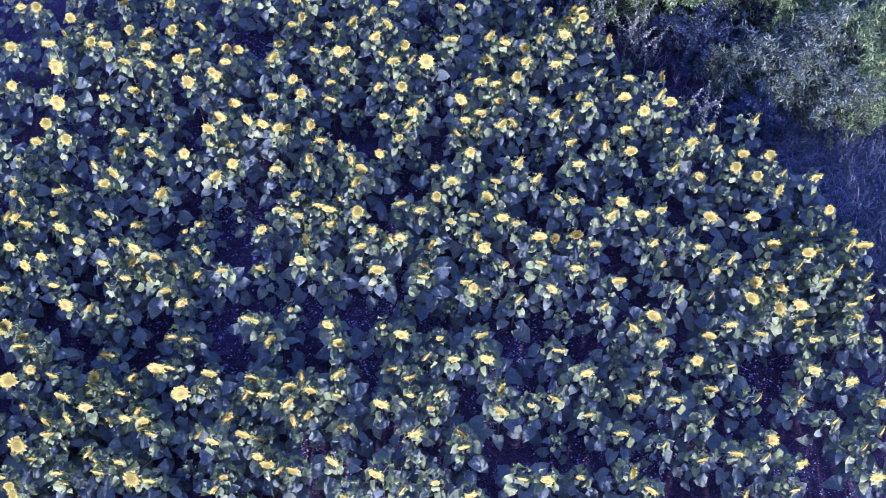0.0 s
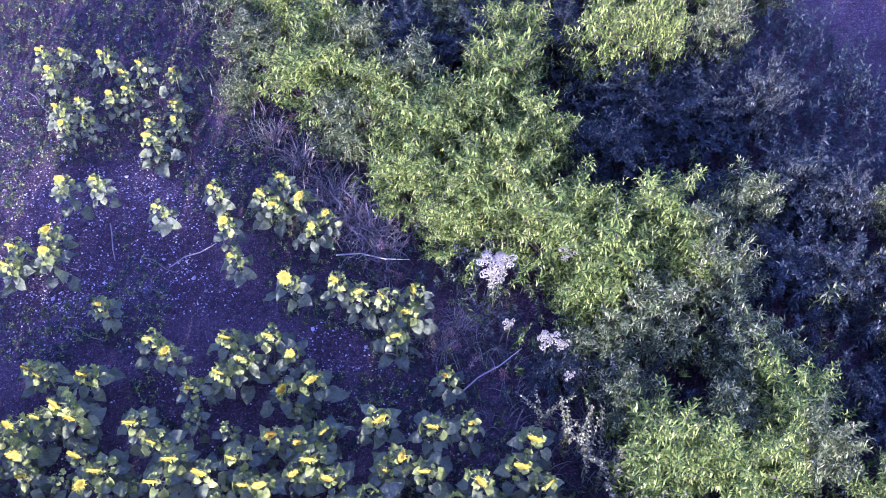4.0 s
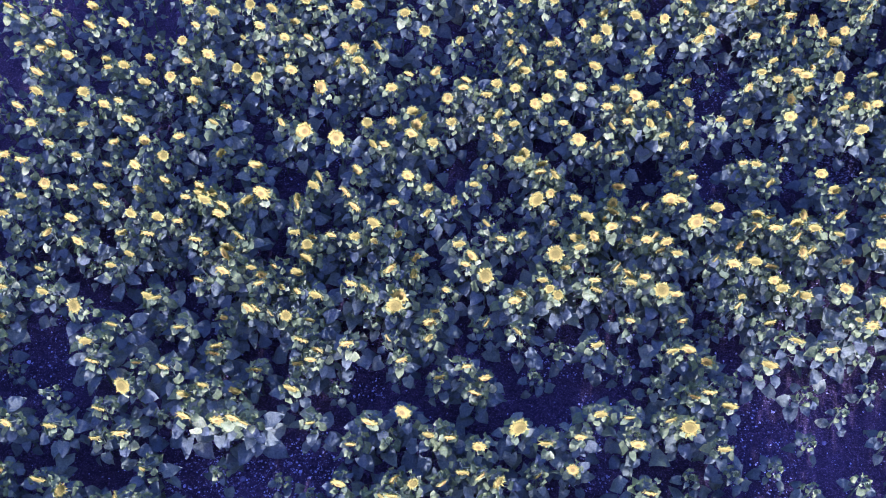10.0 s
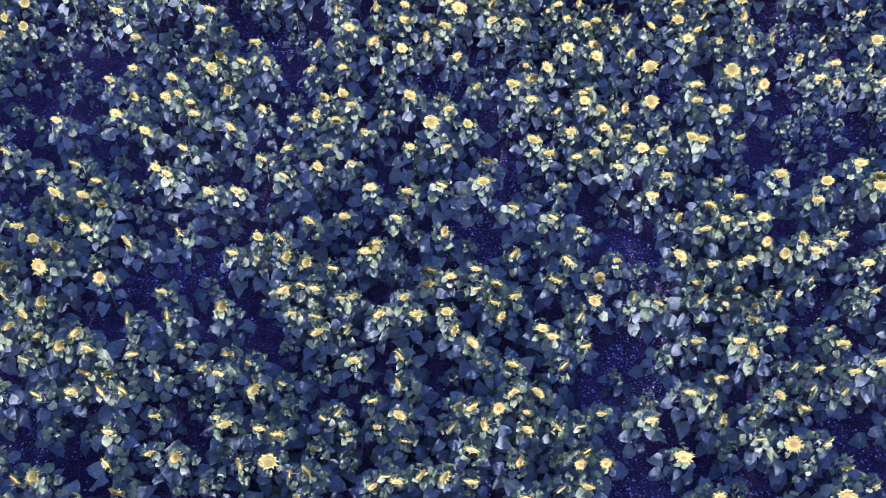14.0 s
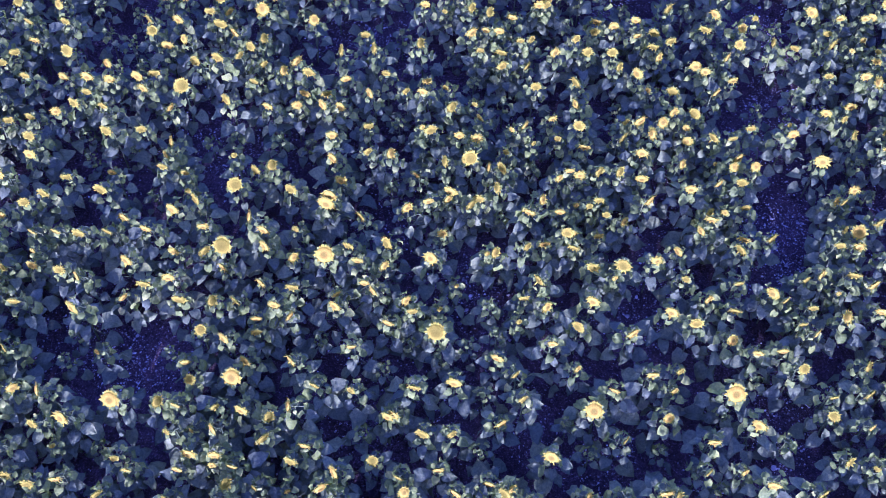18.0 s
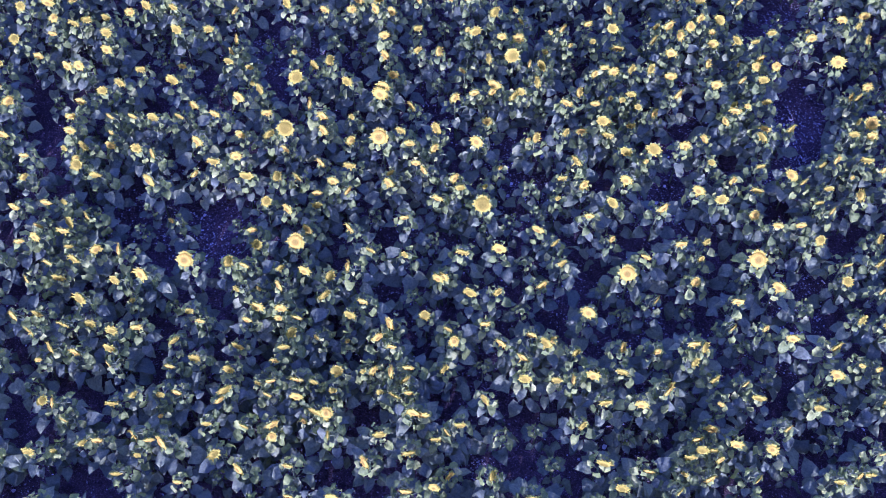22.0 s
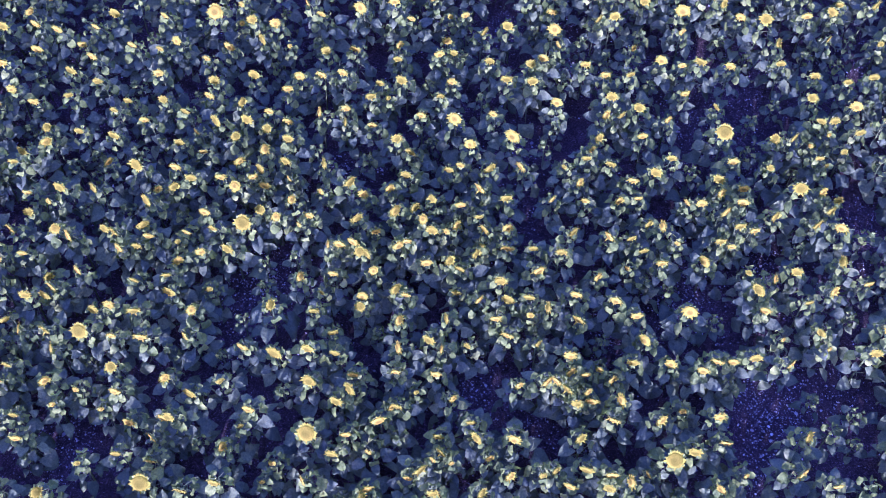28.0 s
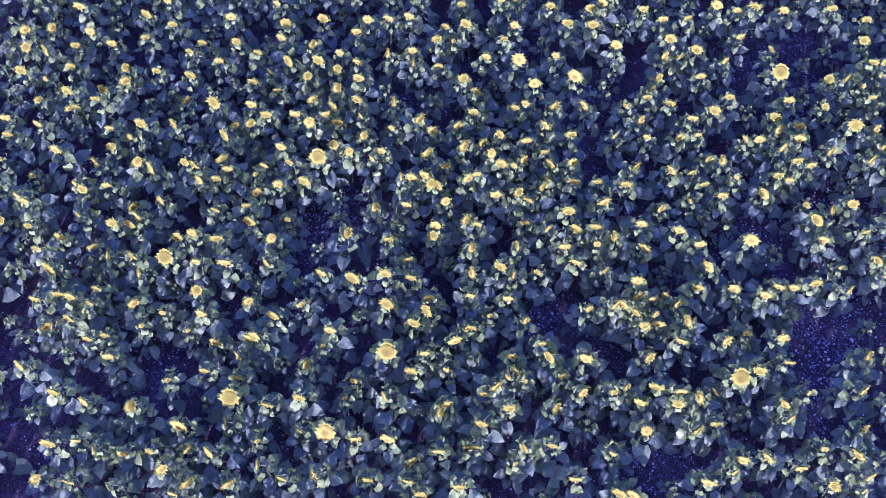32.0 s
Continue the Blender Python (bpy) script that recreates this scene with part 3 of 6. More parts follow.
planted("nodding", [
    (-16.15, -22.64), (-18.11, -22.59), (-13.63, -22.59), (-13.08, -22.49), (-10.18, -22.38), (-11.80, -22.38), (-12.47, -22.38), (-14.06, -22.32),
    (-11.54, -22.31), (-16.67, -22.27), (-15.83, -22.24), (-10.45, -22.20), (-10.96, -22.18), (-15.48, -22.15), (-11.92, -22.12), (-18.89, -22.12),
    (-16.54, -22.10), (-8.58, -22.08), (-17.16, -22.07), (-12.46, -22.02), (-12.90, -21.99), (-16.07, -21.97), (-18.22, -21.96), (-8.04, -21.88),
    (-14.06, -21.87), (-15.74, -21.86), (-13.90, -21.81), (-19.32, -21.73), (-13.19, -21.70), (-18.32, -21.66), (-15.91, -21.63), (-11.89, -21.62),
    (-13.64, -21.61), (-11.56, -21.58), (-11.20, -21.58), (-9.90, -21.56), (-17.91, -21.52), (-7.26, -21.50), (-12.89, -21.49), (-14.56, -21.49),
    (-8.17, -21.45), (-10.13, -21.41), (-18.87, -21.37), (-11.93, -21.31), (-6.97, -21.31), (-10.30, -21.24), (-18.63, -21.20), (-12.32, -21.19),
])
planted("nodding", [
    (-9.01, -21.18), (-16.23, -21.12), (-19.04, -21.12), (-9.16, -21.12), (-15.25, -21.10), (-13.90, -21.05), (-15.83, -21.05), (-12.59, -21.04),
    (-18.61, -21.02), (-16.45, -20.98), (-15.43, -20.98), (-8.72, -20.89), (-19.81, -20.86), (-8.92, -20.85), (-12.00, -20.84), (-10.95, -20.73),
    (-7.63, -20.70), (-16.19, -20.67), (-15.04, -20.66), (-19.22, -20.66), (-13.38, -20.66), (-10.25, -20.59), (-17.49, -20.57), (-17.96, -20.57),
    (-9.42, -20.56), (-16.57, -20.56), (-12.82, -20.50), (-8.89, -20.47), (-12.68, -20.39), (-10.34, -20.31), (-15.07, -20.29), (-19.27, -20.27),
    (-13.39, -20.27), (-17.14, -20.25), (-7.62, -20.25), (-8.87, -20.24), (-18.75, -20.16), (-10.04, -20.14), (-17.60, -20.14), (-9.20, -20.13),
    (-13.60, -20.08), (-10.65, -20.07), (-15.71, -20.05), (-10.99, -20.04), (-16.60, -20.03), (-12.59, -20.03), (-19.09, -20.00), (-15.14, -19.99),
])
planted("nodding", [
    (-18.27, -19.99), (-17.48, -19.95), (-14.00, -19.88), (-9.85, -19.88), (-16.98, -19.86), (-15.43, -19.86), (-9.02, -19.81), (-16.32, -19.71),
    (-17.97, -19.68), (-14.42, -19.64), (-13.33, -19.62), (-7.85, -19.59), (-19.35, -19.56), (-10.26, -19.55), (-18.41, -19.54), (-12.34, -19.46),
    (-16.30, -19.44), (-15.28, -19.42), (-17.16, -19.41), (-14.10, -19.38), (-18.13, -19.26), (-13.12, -19.24), (-15.82, -19.23), (-19.03, -19.22),
    (-15.15, -19.18), (-14.01, -19.13), (-11.48, -19.11), (-14.85, -19.10), (-7.28, -19.06), (-10.33, -19.06), (-13.71, -19.04), (-14.55, -19.03),
    (-18.43, -19.03), (-16.56, -19.03), (-17.65, -18.96), (-13.00, -18.96), (-7.84, -18.96), (-17.27, -18.95), (-10.73, -18.94), (-7.63, -18.91),
    (-19.64, -18.87), (-18.77, -18.84), (-6.92, -18.81), (-12.23, -18.81), (-11.86, -18.80), (-17.05, -18.78), (-16.29, -18.77), (-9.70, -18.70),
])
planted("nodding", [
    (-18.29, -18.69), (-14.88, -18.65), (-13.84, -18.64), (-7.34, -18.62), (-14.47, -18.55), (-7.93, -18.54), (-10.84, -18.52), (-12.51, -18.51),
    (-13.23, -18.51), (-10.49, -18.49), (-11.92, -18.47), (-13.05, -18.41), (-18.12, -18.38), (-11.14, -18.37), (-17.34, -18.34), (-11.75, -18.34),
    (-15.68, -18.27), (-16.04, -18.24), (-13.17, -18.22), (-9.76, -18.19), (-7.43, -18.18), (-10.06, -18.14), (-7.90, -18.14), (-9.10, -18.14),
    (-9.51, -18.11), (-7.07, -18.05), (-17.93, -17.99), (-15.08, -17.97), (-8.36, -17.96), (-13.76, -17.85), (-17.46, -17.83), (-12.33, -17.80),
    (-17.16, -17.78), (-12.98, -17.66), (-14.04, -17.58), (-17.88, -17.47), (-14.47, -17.42), (-10.79, -17.42), (-11.71, -17.41), (-15.19, -17.40),
    (-17.37, -17.34), (-8.97, -17.18), (-18.57, -17.16), (-11.70, -17.12), (-14.74, -17.08), (-13.45, -17.08), (-15.46, -17.07), (-10.36, -17.02),
])
planted("nodding", [
    (-8.00, -17.02), (-10.91, -17.01), (-17.30, -16.95), (-18.91, -16.92), (-16.50, -16.91), (-11.11, -16.87), (-18.26, -16.85), (-18.02, -16.82),
    (-9.43, -16.81), (-12.12, -16.79), (-11.82, -16.74), (-7.51, -16.71), (-17.23, -16.71), (-15.79, -16.70), (-10.69, -16.68), (-18.64, -16.68),
    (-13.50, -16.67), (-15.20, -16.62), (-7.96, -16.56), (-16.24, -16.49), (-9.71, -16.44), (-12.16, -16.34), (-14.57, -16.32), (-14.12, -16.28),
    (-18.63, -16.23), (-17.46, -16.21), (-15.74, -16.21), (-9.42, -16.20), (-9.93, -16.17), (-11.89, -16.17), (-12.53, -16.17), (-7.29, -16.03),
    (-13.34, -16.00), (-8.95, -15.98), (-14.99, -15.96), (-11.62, -15.94), (-18.27, -15.92), (-6.94, -15.90), (-19.05, -15.88), (-13.95, -15.86),
    (-12.09, -15.86), (-8.82, -15.86), (-8.68, -15.85), (-13.60, -15.84), (-12.18, -15.83), (-8.42, -15.75), (-8.88, -15.74), (-15.21, -15.66),
])
planted("nodding", [
    (-13.92, -15.66), (-12.44, -15.66), (-13.43, -15.63), (-12.28, -15.62), (-6.78, -15.62), (-16.36, -15.61), (-13.62, -15.60), (-8.71, -15.60),
    (-14.47, -15.59), (-15.98, -15.51), (-14.91, -15.50), (-13.94, -15.40), (-9.97, -15.40), (-9.55, -15.37), (-17.71, -15.31), (-14.45, -15.28),
    (-12.33, -15.28), (-15.98, -15.25), (-16.61, -15.25), (-10.93, -15.23), (-10.55, -15.21), (-16.30, -15.21), (-13.86, -15.20), (-15.72, -15.18),
    (-7.45, -15.16), (-17.01, -15.16), (-8.15, -15.13), (-10.13, -15.08), (-12.56, -15.01), (-14.97, -14.99), (-9.80, -14.98), (-14.38, -14.89),
    (-13.78, -14.78), (-14.30, -14.70), (-11.92, -14.70), (-14.01, -14.68), (-13.16, -14.67), (-10.91, -14.64), (-16.91, -14.63), (-11.49, -14.57),
    (-16.16, -14.56), (-8.96, -14.49), (-13.03, -14.45), (-17.85, -14.43), (-17.08, -14.42), (-16.71, -14.32), (-7.78, -14.26), (-16.91, -14.16),
])
planted("nodding", [
    (-17.51, -14.16), (-11.72, -14.15), (-14.59, -14.13), (-13.83, -14.11), (-17.32, -14.07), (-18.17, -14.06), (-12.15, -14.00), (-12.09, -13.97),
    (-17.01, -13.93), (-17.35, -13.90), (-8.43, -13.83), (-13.05, -13.70), (-17.78, -13.66), (-14.63, -13.60), (-11.88, -13.57), (-17.35, -13.54),
    (-11.43, -13.46), (-9.57, -13.34), (-12.70, -13.15), (-7.04, -13.12), (-13.88, -13.11), (-10.97, -13.10), (-9.14, -13.08), (-16.84, -13.03),
    (-18.35, -13.02), (-13.90, -12.92), (-17.90, -12.84), (-10.33, -12.81), (-12.32, -12.79), (-14.88, -12.77), (-13.72, -12.70), (-7.93, -12.64),
    (-15.34, -12.60), (-12.04, -12.59), (-7.61, -12.59), (-16.41, -12.53), (-18.32, -12.53), (-16.82, -12.52), (-15.06, -12.48), (-13.54, -12.43),
    (-17.41, -12.35), (-8.65, -12.33), (-12.68, -12.27), (-10.72, -12.25), (-7.35, -12.20), (-8.17, -12.11), (-15.11, -12.11), (-17.49, -12.11),
])
planted("nodding", [
    (-16.96, -12.04), (-5.85, -12.01), (-16.64, -12.00), (-16.33, -11.99), (-12.81, -11.96), (-7.23, -11.96), (-15.99, -11.92), (-6.43, -11.91),
    (-5.91, -11.91), (-17.43, -11.84), (-15.51, -11.82), (-12.96, -11.76), (-8.13, -11.72), (-9.91, -11.71), (-14.83, -11.70), (-15.87, -11.69),
    (-14.04, -11.66), (-17.16, -11.62), (-5.62, -11.52), (-9.14, -11.51), (-10.16, -11.45), (-16.95, -11.45), (-11.82, -11.44), (-10.53, -11.44),
    (-6.73, -11.43), (-5.43, -11.32), (-16.24, -11.31), (-17.79, -11.25), (-10.20, -11.25), (-17.58, -11.24), (-9.86, -11.24), (-10.26, -11.24),
    (-16.77, -11.17), (-6.22, -11.14), (-8.06, -11.07), (-16.20, -11.03), (-6.88, -11.02), (-13.83, -11.01), (-6.64, -11.01), (-10.76, -10.99),
    (-12.05, -10.98), (-10.37, -10.94), (-15.26, -10.92), (-17.33, -10.88), (-11.42, -10.87), (-15.56, -10.86), (-8.47, -10.82), (-11.79, -10.79),
])
planted("nodding", [
    (-13.22, -10.79), (-9.89, -10.70), (-17.36, -10.60), (-8.02, -10.59), (-5.47, -10.54), (-17.91, -10.46), (-8.73, -10.39), (-16.42, -10.39),
    (-17.78, -10.37), (-10.16, -10.34), (-16.00, -10.30), (-10.29, -10.29), (-9.35, -10.29), (-17.54, -10.27), (-8.07, -10.20), (-6.65, -10.15),
    (-17.18, -10.15), (-13.45, -10.09), (-16.54, -9.99), (-16.99, -9.98), (-11.54, -9.92), (-9.37, -9.89), (-11.78, -9.89), (-10.12, -9.88),
    (-13.01, -9.87), (-16.85, -9.78), (-18.35, -9.75), (-14.39, -9.72), (-14.01, -9.65), (-16.14, -9.61), (-17.74, -9.61), (-8.77, -9.61),
    (-17.27, -9.55), (-10.22, -9.55), (-16.88, -9.53), (-16.60, -9.53), (-8.17, -9.50), (-10.57, -9.44), (-6.18, -9.44), (-16.27, -9.42),
    (-13.97, -9.42), (-18.20, -9.41), (-13.66, -9.40), (-16.05, -9.34), (-7.39, -9.34), (-7.95, -9.31), (-14.68, -9.31), (-16.73, -9.25),
])
planted("nodding", [
    (-12.34, -9.23), (-18.06, -9.21), (-13.43, -9.12), (-15.51, -9.08), (-13.93, -9.08), (-18.40, -9.04), (-12.33, -9.01), (-15.21, -8.98),
    (-12.90, -8.95), (-6.96, -8.94), (-10.84, -8.94), (-16.01, -8.82), (-8.99, -8.80), (-6.57, -8.75), (-14.83, -8.72), (-18.01, -8.65),
    (-17.51, -8.58), (-5.44, -8.51), (-8.16, -8.49), (-11.36, -8.40), (-11.66, -8.39), (-8.55, -8.39), (-15.34, -8.36), (-15.94, -8.35),
    (-8.67, -8.30), (-6.88, -8.28), (-13.31, -8.27), (-10.18, -8.25), (-6.37, -8.22), (-9.83, -8.19), (-5.15, -8.15), (-11.12, -8.13),
    (-15.55, -8.13), (-5.88, -8.03), (-11.43, -8.02), (-9.26, -8.01), (-11.62, -8.00), (-6.19, -7.92), (-16.01, -7.90), (-9.03, -7.89),
    (-15.45, -7.89), (-9.49, -7.84), (-10.09, -7.83), (-7.31, -7.82), (-9.26, -7.75), (-11.27, -7.72), (-9.83, -7.70), (-10.08, -7.64),
])
planted("nodding", [
    (-12.53, -7.63), (-8.55, -7.62), (-9.53, -7.56), (-15.26, -7.51), (-6.84, -7.49), (-14.39, -7.46), (-10.91, -7.45), (-10.81, -7.41),
    (-4.72, -7.38), (-12.27, -7.37), (-16.46, -7.36), (-14.75, -7.35), (-15.67, -7.31), (-16.04, -7.27), (-6.67, -7.20), (-6.31, -7.15),
    (-14.34, -7.09), (-6.18, -7.09), (-11.67, -7.07), (-4.78, -7.00), (-14.57, -6.98), (-11.25, -6.97), (-14.93, -6.97), (-10.59, -6.91),
    (-8.29, -6.87), (-5.36, -6.87), (-4.51, -6.80), (-16.67, -6.80), (-16.31, -6.80), (-13.01, -6.76), (-14.47, -6.75), (-5.22, -6.74),
    (-8.63, -6.72), (-12.68, -6.71), (-6.74, -6.70), (-15.18, -6.68), (-9.13, -6.62), (-5.03, -6.60), (-6.29, -6.58), (-13.60, -6.54), (-6.50, -6.52),
    (-14.79, -6.51), (-10.51, -6.51), (-10.97, -6.50), (-13.76, -6.46), (-6.04, -6.46), (-12.09, -6.43), (-15.73, -6.40),
])
planted("nodding", [
    (-10.07, -6.37), (-4.29, -6.37), (-16.81, -6.34), (-6.68, -6.34), (-9.55, -6.27), (-7.39, -6.25), (-11.69, -6.24), (-8.54, -6.22), (-6.32, -6.18),
    (-12.45, -6.17), (-11.27, -6.14), (-5.32, -6.12), (-13.48, -6.12), (-16.54, -6.10), (-16.09, -6.08), (-16.33, -6.06), (-12.13, -5.98),
    (-6.55, -5.94), (-7.22, -5.93), (-9.52, -5.93), (-11.60, -5.91), (-14.06, -5.89), (-7.83, -5.86), (-15.19, -5.85), (-4.53, -5.82), (-5.21, -5.82),
    (-10.55, -5.80), (-5.79, -5.77), (-10.07, -5.75), (-8.37, -5.74), (-8.74, -5.72), (-12.93, -5.72), (-4.16, -5.72), (-4.52, -5.68),
    (-14.44, -5.67), (-8.14, -5.64), (-11.16, -5.62), (-13.44, -5.55), (-8.95, -5.53), (-7.54, -5.53), (-7.28, -5.53), (-12.11, -5.50),
    (-11.56, -5.48), (-4.73, -5.48), (-4.12, -5.39), (-7.76, -5.37), (-14.32, -5.35), (-8.47, -5.35),
])
planted("nodding", [
    (-9.83, -5.35), (-13.58, -5.35), (-13.91, -5.30), (-6.75, -5.30), (-6.88, -5.27), (-13.71, -5.24), (-8.03, -5.23), (-6.25, -5.21), (-7.73, -5.20),
    (-11.39, -5.20), (-7.26, -5.19), (-10.10, -5.14), (-11.79, -5.10), (-14.72, -5.09), (-11.54, -5.02), (-4.03, -4.99), (-13.87, -4.97),
    (-10.64, -4.96), (-9.02, -4.88), (-14.50, -4.84), (-8.31, -4.81), (-6.48, -4.80), (-13.36, -4.76), (-8.34, -4.70), (-6.82, -4.66),
    (-13.62, -4.65), (-8.27, -4.64), (-9.29, -4.61), (-12.98, -4.61), (-11.63, -4.55), (-13.32, -4.53), (-6.84, -4.41), (-14.55, -4.31),
    (-12.88, -4.25), (-10.84, -4.16), (-5.16, -4.10), (-3.46, -4.08), (-13.68, -4.06), (-6.03, -4.06), (-13.33, -4.04), (-3.62, -3.96),
    (-8.58, -3.92), (-14.89, -3.88), (-11.61, -3.86), (-8.22, -3.83), (-4.94, -3.83), (-13.60, -3.71), (-10.29, -3.67),
])
planted("nodding", [
    (-10.88, -3.61), (-6.94, -3.60), (-9.65, -3.54), (-9.27, -3.50), (-14.10, -3.50), (-14.79, -3.48), (-8.34, -3.47), (-14.43, -3.40),
    (-6.79, -3.39), (-8.20, -3.39), (-8.61, -3.38), (-4.36, -3.37), (-10.90, -3.35), (-11.87, -3.25), (-7.06, -3.24), (-12.77, -3.22), (-8.74, -3.11),
    (-9.87, -3.04), (-14.78, -3.03), (-11.10, -2.97), (-7.06, -2.93), (-14.01, -2.90), (-13.57, -2.89), (-4.50, -2.87), (-6.21, -2.83),
    (-14.39, -2.82), (-13.15, -2.82), (-9.65, -2.79), (-9.38, -2.71), (-9.67, -2.69), (-15.38, -2.63), (-11.72, -2.61), (-13.94, -2.54),
    (-8.13, -2.49), (-7.07, -2.46), (-9.36, -2.42), (-12.18, -2.41), (-10.96, -2.40), (-6.22, -2.39), (-4.78, -2.36), (-9.63, -2.35), (-14.48, -2.34),
    (-6.58, -2.27), (-7.45, -2.25), (-8.35, -2.20), (-13.74, -2.18), (-15.05, -2.15), (-5.84, -2.12),
])
planted("nodding", [
    (-10.31, -2.06), (-9.89, -2.04), (-7.14, -2.03), (-4.13, -2.03), (-13.98, -2.02), (-7.34, -1.95), (-5.24, -1.85), (-12.01, -1.82),
    (-12.36, -1.78), (-13.74, -1.75), (-9.46, -1.74), (-6.25, -1.74), (-10.05, -1.68), (-7.49, -1.67), (-9.16, -1.64), (-14.21, -1.57),
    (-5.54, -1.49), (-3.17, -1.48), (-12.54, -1.47), (-14.90, -1.46), (-6.03, -1.43), (-14.60, -1.43), (-15.57, -1.35), (-13.06, -1.28),
    (-10.92, -1.28), (-5.21, -1.25), (-4.44, -1.15), (-3.69, -1.14), (-10.07, -1.12), (-7.17, -1.03), (-3.26, -1.03), (-12.32, -1.02), (-9.42, -0.92),
    (-5.56, -0.80), (-11.54, -0.77), (-5.18, -0.77), (-9.86, -0.72), (-4.24, -0.71), (-12.69, -0.67), (-12.30, -0.66), (-3.85, -0.65),
    (-14.35, -0.65), (-8.77, -0.61), (-8.27, -0.58), (-13.54, -0.52), (-6.24, -0.50), (-13.09, -0.41), (-14.23, -0.39),
])
planted("nodding", [
    (-10.35, -0.38), (-10.49, -0.33), (-8.71, -0.29), (-13.75, -0.25), (-4.20, -0.19), (-5.02, -0.15), (-5.58, -0.12), (-12.32, -0.10),
    (-12.08, -0.10), (-11.26, -0.08), (-14.29, -0.07), (-12.48, -0.07), (-4.64, -0.04), (-5.32, 0.03), (-2.68, 0.04), (-10.39, 0.06), (-10.68, 0.06),
    (-8.75, 0.16), (-8.38, 0.28), (-2.39, 0.30), (-7.38, 0.37), (-12.75, 0.40), (-12.39, 0.52), (-13.83, 0.53), (-13.02, 0.55), (-13.55, 0.61),
    (-11.86, 0.66), (-10.41, 0.71), (-6.30, 0.72), (-4.84, 0.74), (-14.72, 0.78), (-12.58, 0.81), (-11.79, 0.83), (-2.28, 0.97), (-3.23, 0.98),
    (-10.60, 0.98), (-11.77, 0.98), (-2.69, 1.05), (-10.87, 1.12), (-10.37, 1.15), (-7.44, 1.17), (-6.29, 1.20), (-14.28, 1.24), (-9.03, 1.27),
    (-11.23, 1.28), (-2.94, 1.30), (-3.94, 1.33), (-13.52, 1.33),
])
planted("nodding", [
    (-5.70, 1.39), (-9.52, 1.39), (-9.04, 1.41), (-14.09, 1.44), (-5.61, 1.49), (-12.62, 1.49), (-11.51, 1.50), (-11.00, 1.53), (-10.20, 1.60),
    (-2.24, 1.61), (-6.71, 1.61), (-4.79, 1.62), (-4.08, 1.65), (-5.25, 1.76), (-6.29, 1.80), (-6.90, 1.84), (-2.52, 1.84), (-11.72, 1.86),
    (-11.29, 1.98), (-3.52, 2.05), (-11.80, 2.12), (-5.56, 2.12), (-9.70, 2.12), (-10.71, 2.23), (-9.37, 2.25), (-10.16, 2.27), (-12.26, 2.27),
    (-6.83, 2.30), (-11.00, 2.39), (-5.40, 2.43), (-8.03, 2.48), (-8.33, 2.49), (-5.73, 2.50), (-5.97, 2.50), (-11.84, 2.50), (-9.71, 2.50),
    (-7.31, 2.52), (-8.70, 2.52), (-4.67, 2.52), (-8.17, 2.53), (-12.17, 2.57), (-3.65, 2.59), (-6.65, 2.60), (-4.28, 2.61), (-2.69, 2.61),
    (-8.78, 2.76), (-8.23, 2.83), (-8.58, 2.90),
])
planted("nodding", [
    (-3.28, 2.91), (-4.07, 2.92), (-3.75, 2.92), (-7.59, 2.93), (-5.49, 3.04), (-9.07, 3.09), (-9.91, 3.09), (-9.41, 3.10), (-12.21, 3.11),
    (-8.03, 3.12), (-2.61, 3.13), (-5.92, 3.19), (-3.00, 3.22), (-7.58, 3.23), (-5.39, 3.24), (-11.26, 3.26), (-11.68, 3.29), (-8.56, 3.29),
    (-2.84, 3.30), (-7.41, 3.31), (-10.04, 3.33), (-6.37, 3.39), (-5.61, 3.39), (-8.53, 3.39), (-12.50, 3.44), (-7.36, 3.44), (-11.23, 3.56),
    (-7.02, 3.56), (-7.55, 3.56), (-9.80, 3.57), (-9.00, 3.60), (-11.61, 3.64), (-2.84, 3.66), (-2.15, 3.70), (-4.12, 3.78), (-3.25, 3.79),
    (-3.05, 3.81), (-7.50, 3.82), (-6.09, 3.91), (-10.74, 3.93), (-1.42, 3.95), (-11.20, 3.97), (-12.02, 3.97), (-9.35, 3.97), (-9.50, 3.97),
    (0.24, 3.98), (-11.59, 3.98), (-1.82, 4.05),
])
planted("nodding", [
    (0.02, 4.05), (-12.50, 4.06), (-6.04, 4.06), (-3.73, 4.14), (-7.46, 4.17), (-3.11, 4.18), (-11.87, 4.21), (-2.11, 4.25), (-8.92, 4.25),
    (-8.16, 4.27), (-5.11, 4.29), (-0.96, 4.32), (-10.00, 4.36), (-7.07, 4.36), (-8.16, 4.38), (-5.04, 4.39), (0.30, 4.40), (-8.61, 4.41),
    (3.79, 4.43), (-7.76, 4.45), (-8.32, 4.47), (-4.13, 4.52), (-13.21, 4.53), (-3.19, 4.54), (-9.86, 4.54), (-12.92, 4.55), (1.12, 4.57),
    (0.85, 4.58), (-4.79, 4.60), (4.66, 4.60), (-12.00, 4.63), (-0.73, 4.64), (-1.64, 4.65), (-7.68, 4.66), (-3.74, 4.66), (-10.51, 4.66),
    (-4.17, 4.66), (-12.47, 4.69), (-1.92, 4.73), (-8.63, 4.73), (3.90, 4.74), (-5.73, 4.74), (-3.55, 4.75), (2.83, 4.78), (-4.52, 4.79),
    (-9.08, 4.82), (-10.01, 4.83), (-2.02, 4.83),
])
